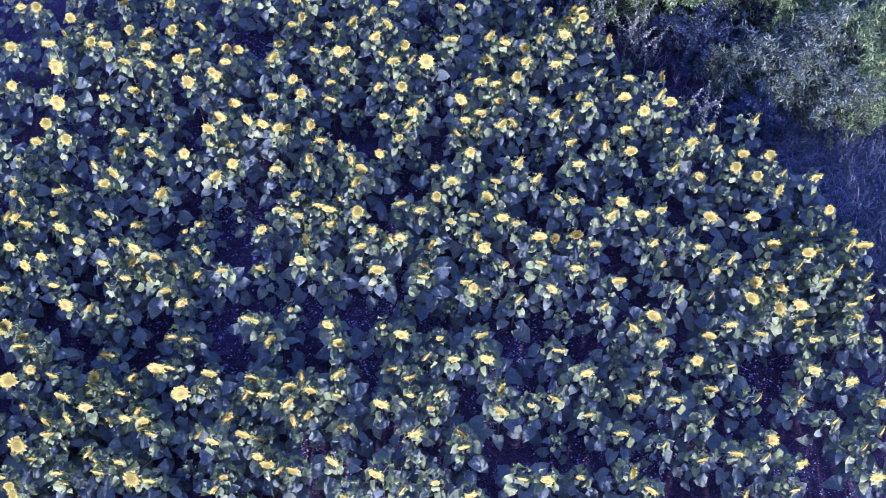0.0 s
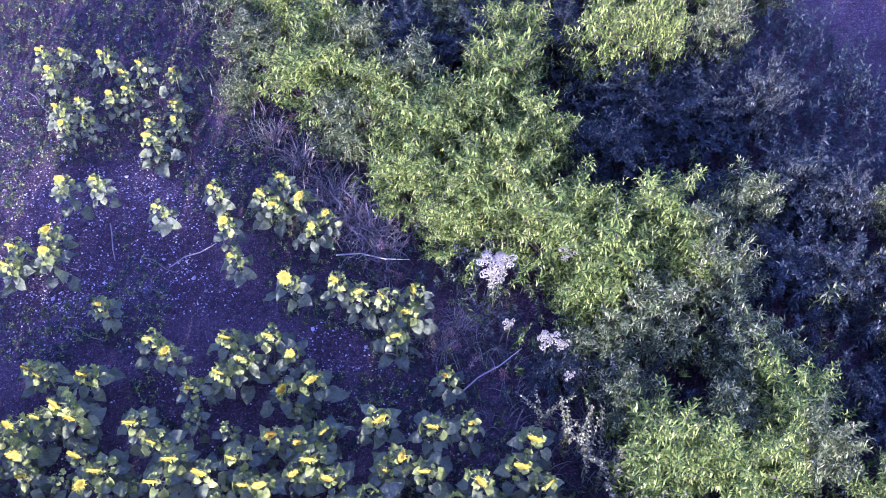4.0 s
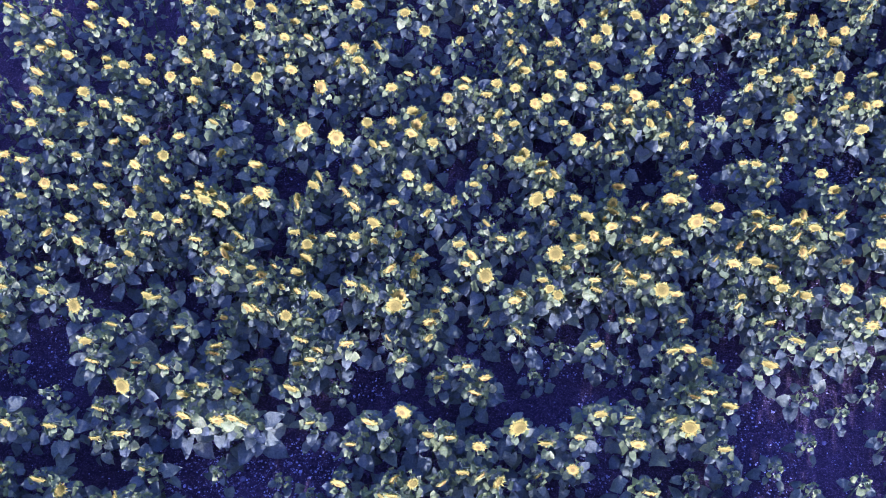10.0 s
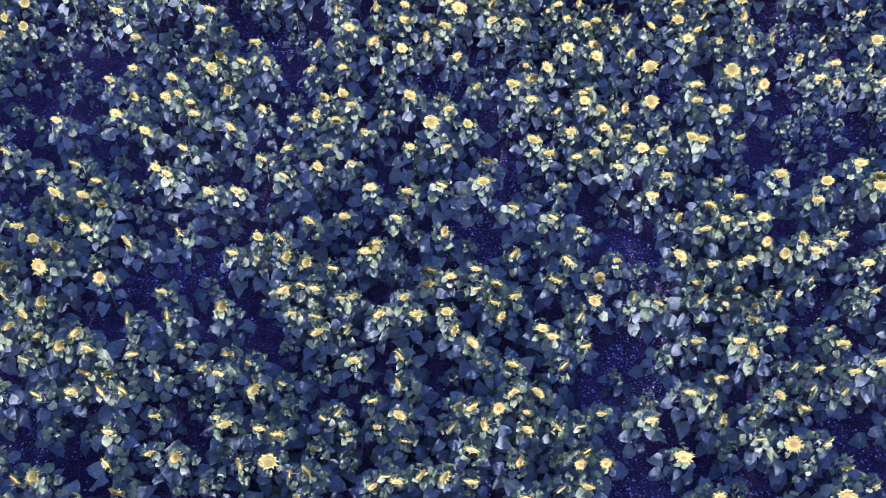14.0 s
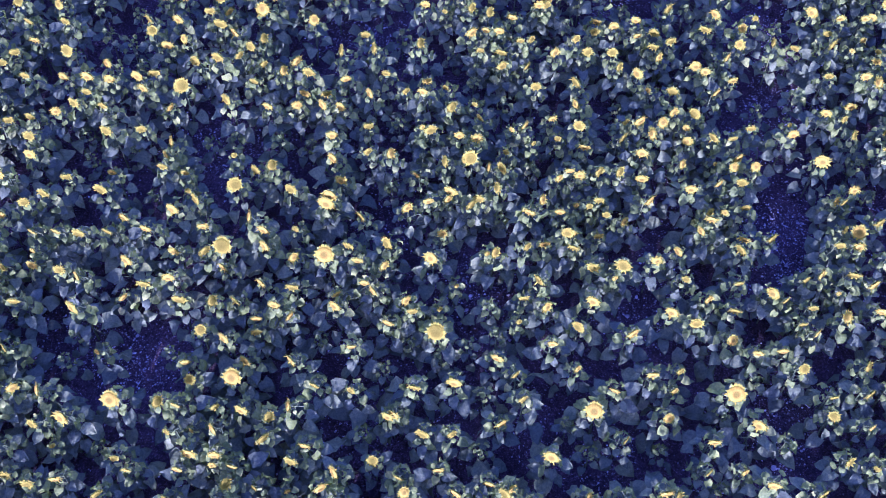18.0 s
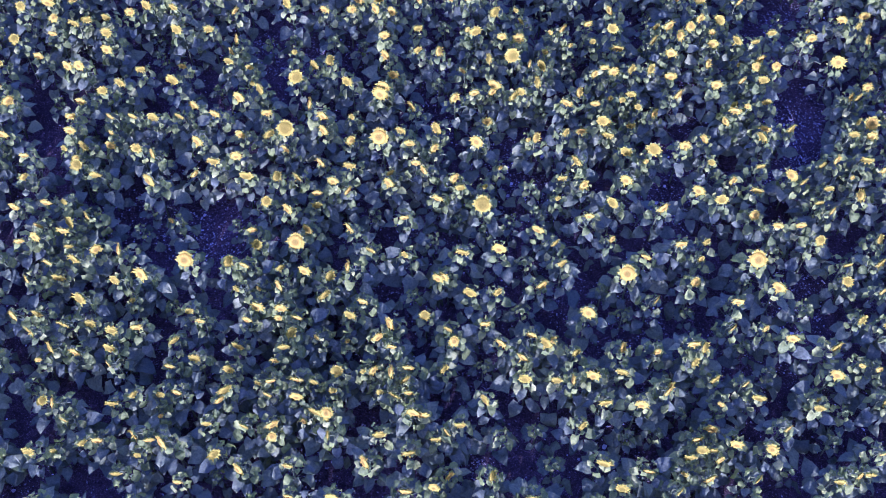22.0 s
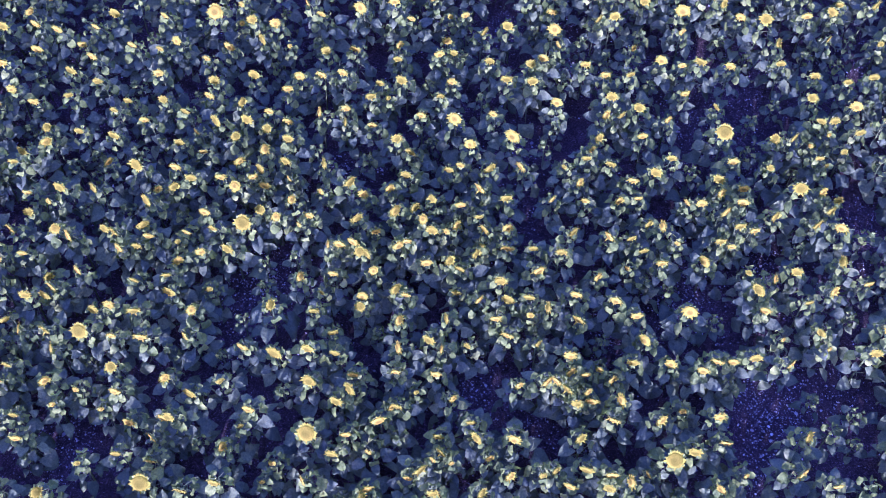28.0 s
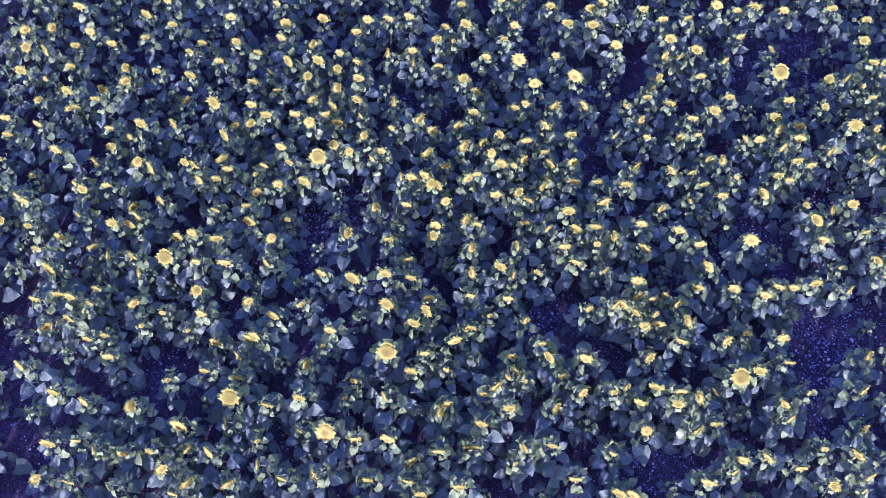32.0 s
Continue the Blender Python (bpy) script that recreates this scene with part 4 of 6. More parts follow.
planted("nodding", [
    (-9.67, 4.85), (3.18, 4.88), (0.22, 4.95), (-7.64, 4.97), (-10.69, 4.99), (-7.12, 5.02), (-5.83, 5.02), (-7.40, 5.02), (-7.88, 5.02),
    (-2.02, 5.03), (-2.51, 5.03), (-9.38, 5.06), (-2.22, 5.08), (-11.91, 5.08), (-9.58, 5.10), (-4.36, 5.10), (1.96, 5.11), (-3.19, 5.12),
    (-9.92, 5.12), (-0.31, 5.12), (-3.36, 5.14), (-5.32, 5.14), (-1.12, 5.17), (-8.87, 5.21), (-13.19, 5.21), (-4.41, 5.23), (-10.30, 5.24),
    (-11.35, 5.26), (-3.31, 5.27), (-3.54, 5.28), (1.63, 5.30), (-8.83, 5.33), (-9.05, 5.40), (-9.32, 5.42), (-3.98, 5.43), (-10.79, 5.44),
    (4.93, 5.45), (-0.69, 5.46), (-9.94, 5.49), (-10.48, 5.49), (-9.19, 5.50), (-11.78, 5.50), (2.58, 5.51), (2.15, 5.51), (-9.02, 5.52),
    (-13.26, 5.53), (-0.36, 5.55), (-4.28, 5.55),
])
planted("nodding", [
    (-13.44, 5.55), (-6.70, 5.56), (-1.19, 5.56), (-3.66, 5.57), (-1.99, 5.59), (-9.19, 5.60), (-2.19, 5.61), (-2.73, 5.62), (3.02, 5.62),
    (-1.49, 5.63), (-3.96, 5.66), (-9.67, 5.66), (-1.72, 5.68), (4.62, 5.73), (-7.75, 5.74), (-2.00, 5.75), (-0.38, 5.78), (-2.17, 5.78),
    (-11.51, 5.81), (-6.28, 5.82), (-4.43, 5.82), (-2.66, 5.83), (-10.45, 5.83), (2.39, 5.84), (1.62, 5.84), (4.24, 5.85), (-11.77, 5.87),
    (-0.59, 5.88), (-3.11, 5.90), (-5.71, 5.92), (-10.83, 5.94), (-6.55, 5.98), (-13.14, 5.98), (-8.53, 5.99), (0.50, 6.01), (0.12, 6.01),
    (-3.89, 6.05), (-11.20, 6.10), (-12.71, 6.10), (1.33, 6.12), (-4.89, 6.18), (-10.45, 6.20), (2.50, 6.22), (-1.20, 6.22), (-10.00, 6.24),
    (4.27, 6.26), (-2.96, 6.27), (3.10, 6.29),
])
planted("nodding", [
    (-3.15, 6.30), (-4.87, 6.31), (4.74, 6.31), (0.44, 6.33), (-0.48, 6.33), (3.69, 6.33), (-9.58, 6.35), (-5.16, 6.36), (-11.55, 6.40),
    (-1.34, 6.46), (-6.93, 6.46), (3.32, 6.46), (4.30, 6.48), (-2.18, 6.53), (-6.29, 6.53), (-2.31, 6.55), (4.85, 6.56), (-3.88, 6.57), (-9.16, 6.61),
    (-11.23, 6.64), (-6.57, 6.65), (4.79, 6.72), (-10.72, 6.80), (5.06, 6.80), (-6.87, 6.84), (-10.50, 6.87), (-6.08, 6.89), (-9.08, 6.91),
    (-3.30, 6.91), (-11.57, 6.92), (0.52, 6.93), (-5.26, 6.94), (-10.97, 6.96), (-9.54, 6.96), (-4.62, 6.99), (-6.59, 7.00), (0.28, 7.03),
    (2.09, 7.04), (4.54, 7.05), (-3.79, 7.09), (-0.23, 7.10), (-0.78, 7.20), (-2.61, 7.20), (1.59, 7.22), (-2.20, 7.22), (-11.72, 7.26),
    (-0.23, 7.27), (-9.55, 7.28),
])
planted("nodding", [
    (1.18, 7.29), (-4.06, 7.30), (-1.70, 7.33), (-6.92, 7.38), (-3.46, 7.38), (-4.85, 7.39), (-5.65, 7.40), (-10.81, 7.43), (4.39, 7.43),
    (-5.97, 7.48), (-10.59, 7.48), (3.11, 7.51), (-5.28, 7.53), (5.11, 7.53), (-0.99, 7.53), (4.01, 7.55), (1.84, 7.55), (-10.84, 7.56),
    (-11.38, 7.58), (-5.53, 7.58), (-8.32, 7.60), (-5.94, 7.60), (-3.96, 7.61), (-4.41, 7.61), (-0.52, 7.65), (-6.72, 7.65), (1.17, 7.66),
    (-11.79, 7.68), (1.64, 7.69), (-12.12, 7.73), (-9.46, 7.75), (-0.87, 7.76), (-11.67, 7.77), (-4.69, 7.81), (-7.44, 7.84), (-1.37, 7.85),
    (-2.99, 7.85), (-3.76, 7.85), (-5.17, 7.86), (0.90, 7.86), (0.74, 7.94), (3.82, 7.95), (-1.78, 7.97), (0.39, 7.98), (2.45, 7.99), (-4.23, 8.00),
    (-7.61, 8.05), (-0.28, 8.06),
])
planted("nodding", [
    (2.69, 8.06), (-2.01, 8.07), (-1.41, 8.07), (-1.53, 8.13), (-0.52, 8.15), (-11.25, 8.16), (-8.14, 8.16), (2.20, 8.17), (1.62, 8.19),
    (-12.14, 8.21), (-10.76, 8.23), (-9.74, 8.27), (-1.83, 8.29), (-8.86, 8.33), (-4.84, 8.35), (-12.40, 8.38), (-4.23, 8.46), (-8.41, 8.47),
    (0.66, 8.48), (0.12, 8.48), (-11.28, 8.51), (-9.53, 8.52), (-1.02, 8.67), (-2.09, 8.67), (-9.94, 8.69), (-8.01, 8.70), (-0.09, 8.70),
    (-6.88, 8.73), (1.71, 8.74), (-7.54, 8.79), (-8.29, 8.86), (3.85, 8.91), (-3.69, 8.93), (2.40, 8.95), (-2.72, 9.05), (3.17, 9.08), (1.64, 9.09),
    (-6.49, 9.11), (-5.22, 9.12), (-1.55, 9.13), (-3.82, 9.21), (-8.32, 9.21), (-4.10, 9.25), (2.37, 9.28), (-3.00, 9.30), (-2.10, 9.32),
    (-7.43, 9.36), (-2.34, 9.40),
])
planted("nodding", [
    (-10.21, 9.42), (-5.92, 9.44), (0.29, 9.44), (-7.22, 9.46), (-6.36, 9.49), (-0.76, 9.52), (-0.39, 9.56), (0.49, 9.58), (-6.19, 9.64),
    (-7.79, 9.66), (1.90, 9.69), (-9.63, 9.72), (-2.73, 9.74), (2.99, 9.75), (-0.29, 9.76), (0.75, 9.78), (1.20, 9.78), (-1.47, 9.81), (-2.22, 9.83),
    (2.40, 9.83), (-4.48, 9.85), (-4.10, 9.97), (-7.59, 10.04), (0.72, 10.06), (0.50, 10.08), (-1.48, 10.08), (2.46, 10.14), (-5.99, 10.15),
    (-7.45, 10.25), (-3.07, 10.27), (-9.06, 10.28), (-7.70, 10.29), (1.51, 10.39), (-3.89, 10.39), (-2.89, 10.42), (-0.65, 10.43), (1.12, 10.44),
    (-4.24, 10.45), (-3.52, 10.47), (0.60, 10.48), (1.70, 10.52), (-3.32, 10.61), (-1.71, 10.63), (-2.76, 10.66), (-2.91, 10.67), (-5.79, 10.69),
    (-4.01, 10.71), (-4.52, 10.72),
])
planted("nodding", [
    (-5.28, 10.74), (0.85, 10.74), (-2.22, 10.78), (0.15, 10.84), (0.08, 10.84), (0.85, 10.85), (1.65, 10.89), (1.65, 11.00), (-4.78, 11.08),
    (-1.56, 11.10), (-2.08, 11.12), (1.75, 11.19), (-5.07, 11.20), (1.94, 11.24), (1.92, 11.36), (0.25, 11.41), (-5.86, 11.46), (-0.67, 11.46),
    (-4.45, 11.53), (-2.03, 11.56), (-3.00, 11.57), (-1.83, 11.59), (-3.62, 11.67), (-1.13, 11.67), (-2.51, 11.68), (-0.09, 11.80), (-3.92, 11.80),
    (-4.52, 11.81), (-2.85, 11.84), (-2.20, 11.86), (0.96, 11.90), (-1.34, 11.91), (-3.11, 12.00), (-5.12, 12.06), (-1.80, 12.13), (-4.69, 12.14),
    (1.10, 12.22), (-3.38, 12.22), (-4.04, 12.24), (-4.41, 12.26), (-0.03, 12.32), (-4.05, 12.76), (-4.75, 12.80), (-2.52, 12.85), (-2.27, 13.05),
    (-3.38, 13.25), (-2.51, 13.30), (-1.99, 13.36),
])
planted("nodding", [
    (-0.51, 13.42), (-0.42, 13.73), (-0.99, 13.98), (-5.33, 14.17), (-4.84, 14.39), (-5.30, 14.44), (-2.18, 15.19), (-4.89, 15.44), (-4.49, 15.47),
    (-2.12, 15.61), (-3.91, 16.17), (-4.03, 16.45), (-5.34, 16.65), (-5.06, 16.77), (-3.76, 16.78), (-4.65, 16.90), (-4.44, 16.98), (-4.58, 17.29),
    (-5.57, 17.29), (-3.85, 17.33), (-4.34, 17.45), (-5.76, 17.61), (-4.92, 17.61), (-5.48, 17.64),
])
planted("turned_east", [
    (-17.74, -26.72), (-15.92, -26.47), (-15.49, -26.46), (-16.27, -26.36), (-16.07, -26.12), (-13.42, -25.86), (-8.18, -25.48), (-9.67, -25.46),
    (-8.13, -25.27), (-13.13, -25.10), (-7.83, -25.05), (-10.12, -24.99), (-11.81, -24.94), (-18.22, -24.77), (-12.55, -24.75), (-11.51, -24.71),
    (-8.17, -24.69), (-9.03, -24.68), (-10.99, -24.55), (-11.77, -24.52), (-17.22, -24.29), (-13.13, -24.22), (-8.17, -24.17), (-10.74, -24.11),
    (-15.82, -24.06), (-13.01, -24.04), (-15.13, -24.00), (-12.30, -23.82), (-9.82, -23.74), (-17.99, -23.56), (-11.53, -23.54), (-10.70, -23.50),
    (-11.20, -23.43), (-10.41, -23.31), (-10.93, -23.27), (-11.36, -22.95), (-17.66, -22.88), (-8.25, -22.79), (-13.24, -22.43), (-12.16, -22.43),
    (-16.08, -22.41), (-16.65, -21.94), (-12.61, -21.91), (-11.46, -21.90), (-10.70, -21.89), (-13.30, -21.78), (-12.29, -21.76), (-7.74, -21.67),
])
planted("turned_east", [
    (-13.90, -21.44), (-19.02, -21.40), (-12.60, -21.36), (-16.62, -21.36), (-19.45, -21.32), (-16.43, -21.29), (-11.07, -21.25), (-13.42, -21.25),
    (-13.18, -21.16), (-17.41, -21.02), (-10.09, -20.98), (-13.58, -20.90), (-14.10, -20.88), (-18.35, -20.81), (-11.39, -20.77), (-15.66, -20.75),
    (-7.91, -20.68), (-10.51, -20.67), (-9.12, -20.66), (-8.46, -20.63), (-11.05, -20.44), (-7.70, -20.42), (-12.27, -20.40), (-9.16, -20.35),
    (-7.82, -20.14), (-10.93, -19.87), (-15.88, -19.74), (-10.85, -19.66), (-8.19, -19.28), (-10.78, -19.24), (-10.56, -19.22), (-9.92, -19.21),
    (-13.86, -18.37), (-10.47, -17.96), (-12.65, -17.96), (-9.79, -17.56), (-11.01, -17.47), (-7.67, -17.39), (-13.48, -17.39), (-9.19, -16.90),
    (-15.95, -16.75), (-14.38, -16.66), (-6.96, -16.63), (-11.67, -16.59), (-8.17, -16.51), (-9.06, -16.40), (-13.80, -16.22), (-8.72, -16.21),
])
planted("turned_east", [
    (-8.19, -16.13), (-15.52, -16.07), (-14.47, -15.99), (-8.62, -15.95), (-7.06, -15.93), (-14.42, -15.84), (-10.21, -15.73), (-7.85, -15.46),
    (-12.35, -15.45), (-12.75, -15.37), (-15.22, -15.30), (-11.91, -15.25), (-9.25, -15.16), (-9.23, -15.11), (-6.69, -14.97), (-8.31, -14.96),
    (-8.67, -14.94), (-12.76, -14.92), (-10.35, -14.80), (-8.92, -14.75), (-10.65, -14.69), (-13.51, -14.42), (-7.25, -14.30), (-8.47, -14.22),
    (-8.07, -14.17), (-16.52, -14.15), (-14.14, -14.11), (-11.38, -14.09), (-9.41, -13.95), (-10.84, -13.92), (-6.92, -13.89), (-10.62, -13.57),
    (-6.62, -13.45), (-10.73, -13.28), (-8.87, -13.27), (-17.79, -13.18), (-10.01, -13.12), (-6.62, -13.03), (-8.81, -13.00), (-15.58, -12.83),
    (-13.50, -12.83), (-17.23, -12.79), (-18.39, -12.74), (-9.39, -12.56), (-13.00, -12.47), (-12.14, -12.44), (-10.44, -12.33), (-7.19, -12.30),
])
planted("turned_east", [
    (-14.72, -12.05), (-13.61, -12.01), (-12.47, -11.99), (-8.48, -11.99), (-7.55, -11.89), (-5.58, -11.86), (-7.28, -11.57), (-6.48, -11.54),
    (-10.74, -11.50), (-7.12, -11.47), (-12.30, -11.11), (-7.69, -11.01), (-9.55, -10.98), (-11.50, -10.96), (-11.81, -10.91), (-6.78, -10.77),
    (-8.48, -10.72), (-9.24, -10.62), (-6.33, -10.61), (-10.42, -10.42), (-6.78, -10.35), (-6.85, -10.34), (-12.94, -10.30), (-8.37, -10.26),
    (-9.91, -10.25), (-9.65, -10.23), (-15.71, -9.89), (-12.16, -9.86), (-8.10, -9.81), (-9.62, -9.66), (-10.93, -9.61), (-11.93, -9.42),
    (-9.59, -9.39), (-9.42, -9.37), (-12.59, -9.22), (-8.97, -9.15), (-6.14, -9.13), (-6.69, -8.99), (-14.60, -8.99), (-14.14, -8.90),
    (-14.94, -8.90), (-5.52, -8.76), (-5.20, -8.76), (-8.40, -8.75), (-11.33, -8.62), (-10.99, -8.57), (-5.74, -8.49), (-9.72, -8.43),
])
planted("turned_east", [
    (-10.63, -8.30), (-9.18, -8.19), (-15.28, -8.10), (-10.97, -8.09), (-8.24, -8.09), (-11.81, -8.08), (-10.35, -8.03), (-6.81, -7.71),
    (-11.86, -7.62), (-5.88, -7.57), (-10.80, -7.33), (-9.08, -7.30), (-5.47, -7.30), (-7.07, -6.56), (-11.85, -5.41), (-8.66, -5.02), (-9.77, -4.70),
    (-12.04, -4.64), (-3.84, -4.51), (-9.04, -4.49), (-10.08, -4.21), (-12.01, -4.17), (-11.25, -4.07), (-4.32, -4.07), (-7.72, -3.93),
    (-4.50, -3.87), (-3.96, -3.86), (-5.42, -3.79), (-8.28, -3.42), (-5.09, -3.41), (-7.76, -3.28), (-9.68, -3.23), (-6.73, -3.18), (-8.11, -3.14),
    (-8.01, -3.08), (-9.26, -3.03), (-11.88, -2.97), (-10.14, -2.95), (-6.66, -2.81), (-10.75, -2.72), (-9.09, -2.65), (-3.45, -2.45), (-5.15, -2.32),
    (-11.78, -2.22), (-11.61, -2.14), (-10.77, -2.10), (-9.11, -1.99), (-5.61, -1.89),
])
planted("turned_east", [
    (-7.17, -1.75), (-11.50, -1.62), (-13.58, -1.38), (-9.10, -1.27), (-5.03, -1.10), (-6.16, -0.98), (-13.87, -0.95), (-13.48, -0.91),
    (-10.36, -0.85), (-13.14, -0.77), (-7.93, -0.77), (-14.06, -0.74), (-8.13, -0.74), (-3.36, -0.67), (-5.07, -0.64), (-11.34, -0.57),
    (-4.44, -0.47), (-9.92, -0.41), (-8.77, -0.36), (-3.65, -0.34), (-5.25, -0.24), (-13.23, -0.20), (-5.17, -0.20), (-5.93, 0.04), (-3.38, 0.22),
    (-14.23, 0.24), (-3.68, 0.33), (-5.84, 0.89), (-6.79, 0.97), (-13.50, 1.04), (-5.09, 1.08), (-12.38, 1.12), (-9.44, 1.13), (-10.65, 1.64),
    (-6.30, 1.94), (-5.77, 1.95), (-5.16, 2.04), (-5.36, 2.06), (-4.73, 2.10), (-6.08, 3.71), (-5.42, 3.95), (-0.44, 4.45), (-2.47, 4.45),
    (-6.63, 4.60), (-1.78, 4.67), (-6.35, 4.78), (3.51, 4.83), (-3.90, 4.86),
])
planted("turned_east", [
    (4.61, 4.94), (-2.70, 5.08), (-6.59, 5.10), (4.83, 5.13), (-5.07, 5.22), (4.35, 5.24), (2.96, 5.25), (-2.41, 5.29), (-1.52, 5.30), (-3.43, 5.35),
    (-6.26, 5.44), (-8.53, 5.44), (-1.73, 5.48), (4.02, 5.48), (3.53, 5.53), (-2.22, 5.56), (-0.03, 5.58), (0.65, 5.64), (-3.55, 5.77), (-1.18, 5.84),
    (-0.19, 6.04), (-9.03, 6.14), (-2.00, 6.26), (-4.17, 6.68), (1.89, 6.70), (-3.07, 6.75), (0.90, 6.79), (3.18, 6.83), (-6.46, 6.91), (2.78, 6.93),
    (-5.47, 7.07), (5.08, 7.09), (-2.96, 7.13), (4.71, 7.19), (4.23, 7.23), (3.86, 7.25), (0.74, 7.26), (2.65, 7.27), (-3.76, 7.31), (3.45, 7.33),
    (4.93, 7.53), (-0.14, 7.55), (2.54, 7.57), (-6.36, 7.73), (2.90, 7.73), (-2.21, 7.77), (-7.72, 7.79), (-5.26, 7.96),
])
planted("turned_east", [
    (-5.35, 7.97), (2.06, 7.98), (-7.50, 7.99), (-6.08, 8.29), (-3.49, 8.31), (-5.39, 8.32), (4.17, 8.34), (-1.09, 8.47), (1.18, 8.53), (-2.84, 8.57),
    (4.31, 8.61), (2.94, 8.69), (0.96, 8.78), (-4.12, 8.96), (3.00, 8.97), (3.52, 8.99), (-8.54, 9.01), (-5.72, 9.11), (-0.56, 9.17), (0.44, 9.29),
    (3.45, 9.32), (-2.03, 9.33), (-0.45, 9.37), (0.76, 9.38), (1.66, 9.45), (4.06, 9.47), (-6.56, 9.48), (1.46, 9.54), (1.80, 9.85), (2.84, 9.85),
    (-6.98, 9.88), (-0.86, 10.01), (-6.40, 10.05), (-1.98, 10.12), (0.33, 10.14), (2.08, 10.23), (-8.68, 10.31), (-0.41, 10.45), (-2.25, 10.49),
    (-1.29, 10.63), (-4.75, 10.78), (1.32, 10.83), (0.64, 10.87), (-0.91, 10.88), (-4.00, 10.96), (-3.68, 10.99), (2.02, 11.01), (-1.23, 11.16),
])
planted("turned_east", [
    (1.46, 11.33), (-0.96, 11.34), (1.81, 11.37), (-3.77, 11.49), (-1.51, 11.70), (1.25, 11.72), (-1.23, 12.19), (-0.61, 12.39), (-1.76, 12.67),
    (-1.43, 12.81), (-3.15, 13.11), (-4.92, 14.69), (-1.51, 15.08), (-1.86, 15.32),
])
planted("turned_west", [
    (-16.81, -26.65), (-17.16, -26.28), (-14.49, -26.16), (-15.76, -26.07), (-10.83, -25.90), (-17.45, -25.69), (-12.13, -25.52), (-18.32, -25.32),
    (-9.29, -25.22), (-13.87, -25.09), (-8.28, -25.01), (-15.74, -24.82), (-12.34, -24.53), (-9.09, -24.51), (-9.92, -24.47), (-11.96, -24.29),
    (-13.54, -23.86), (-17.39, -23.60), (-10.95, -23.50), (-15.72, -23.47), (-11.09, -23.42), (-17.53, -23.00), (-17.30, -22.73), (-10.06, -22.71),
    (-10.90, -22.53), (-16.89, -22.33), (-7.88, -22.30), (-18.33, -22.24), (-17.56, -22.24), (-16.99, -22.09), (-13.68, -21.96), (-8.68, -21.79),
    (-16.70, -21.56), (-17.45, -21.47), (-9.36, -21.46), (-12.23, -21.37), (-10.60, -21.25), (-12.96, -21.00), (-14.94, -20.94), (-15.35, -20.84),
    (-12.36, -20.74), (-9.61, -20.57), (-19.61, -20.45), (-16.36, -20.35), (-11.86, -20.30), (-16.13, -20.13), (-9.26, -18.89), (-15.84, -18.57),
])
planted("turned_west", [
    (-11.56, -18.06), (-15.32, -17.78), (-15.83, -17.55), (-17.11, -17.10), (-10.65, -16.93), (-7.61, -16.86), (-14.07, -16.82), (-8.82, -16.64),
    (-15.00, -16.59), (-15.35, -16.54), (-12.65, -16.53), (-11.76, -16.02), (-17.35, -15.86), (-15.93, -15.71), (-16.70, -15.60), (-17.60, -15.57),
    (-11.37, -15.57), (-16.96, -15.39), (-17.23, -15.21), (-10.98, -14.95), (-11.26, -14.80), (-10.72, -14.72), (-12.64, -14.71), (-17.28, -14.70),
    (-7.26, -14.68), (-14.09, -14.36), (-16.80, -13.67), (-7.93, -13.56), (-13.92, -13.49), (-13.37, -13.40), (-14.22, -13.22), (-16.09, -13.02),
    (-14.20, -12.70), (-12.99, -12.63), (-16.18, -12.59), (-17.16, -12.58), (-10.04, -12.56), (-13.95, -12.42), (-12.56, -12.37), (-15.64, -12.30),
    (-14.46, -12.26), (-8.94, -12.22), (-9.89, -12.18), (-10.56, -11.96), (-14.00, -11.89), (-7.72, -11.81), (-12.48, -11.67), (-15.25, -11.49),
])
planted("turned_west", [
    (-8.87, -11.35), (-12.88, -11.31), (-15.00, -11.31), (-8.11, -11.23), (-8.58, -11.01), (-14.36, -10.76), (-15.57, -10.67), (-12.26, -10.59),
    (-13.38, -10.46), (-11.17, -10.35), (-5.80, -10.26), (-5.84, -10.23), (-14.94, -9.69), (-13.66, -9.61), (-13.43, -9.60), (-11.54, -9.57),
    (-8.44, -9.52), (-13.06, -9.34), (-10.28, -9.18), (-8.68, -9.14), (-5.92, -8.89), (-10.31, -8.81), (-9.48, -8.56), (-15.09, -8.50),
    (-16.37, -8.38), (-13.87, -7.60), (-13.24, -7.40), (-11.99, -7.34), (-8.42, -7.33), (-7.05, -7.12), (-12.58, -5.38), (-8.08, -4.94),
    (-12.65, -4.57), (-8.84, -4.32), (-11.70, -4.16), (-8.18, -4.05), (-4.21, -3.92), (-7.45, -3.43), (-10.30, -3.19), (-3.95, -2.86), (-6.85, -2.48),
    (-8.72, -2.39), (-11.21, -2.20), (-4.55, -2.16), (-9.68, -1.84), (-13.46, -1.60), (-9.67, -1.45), (-13.99, -1.44),
])
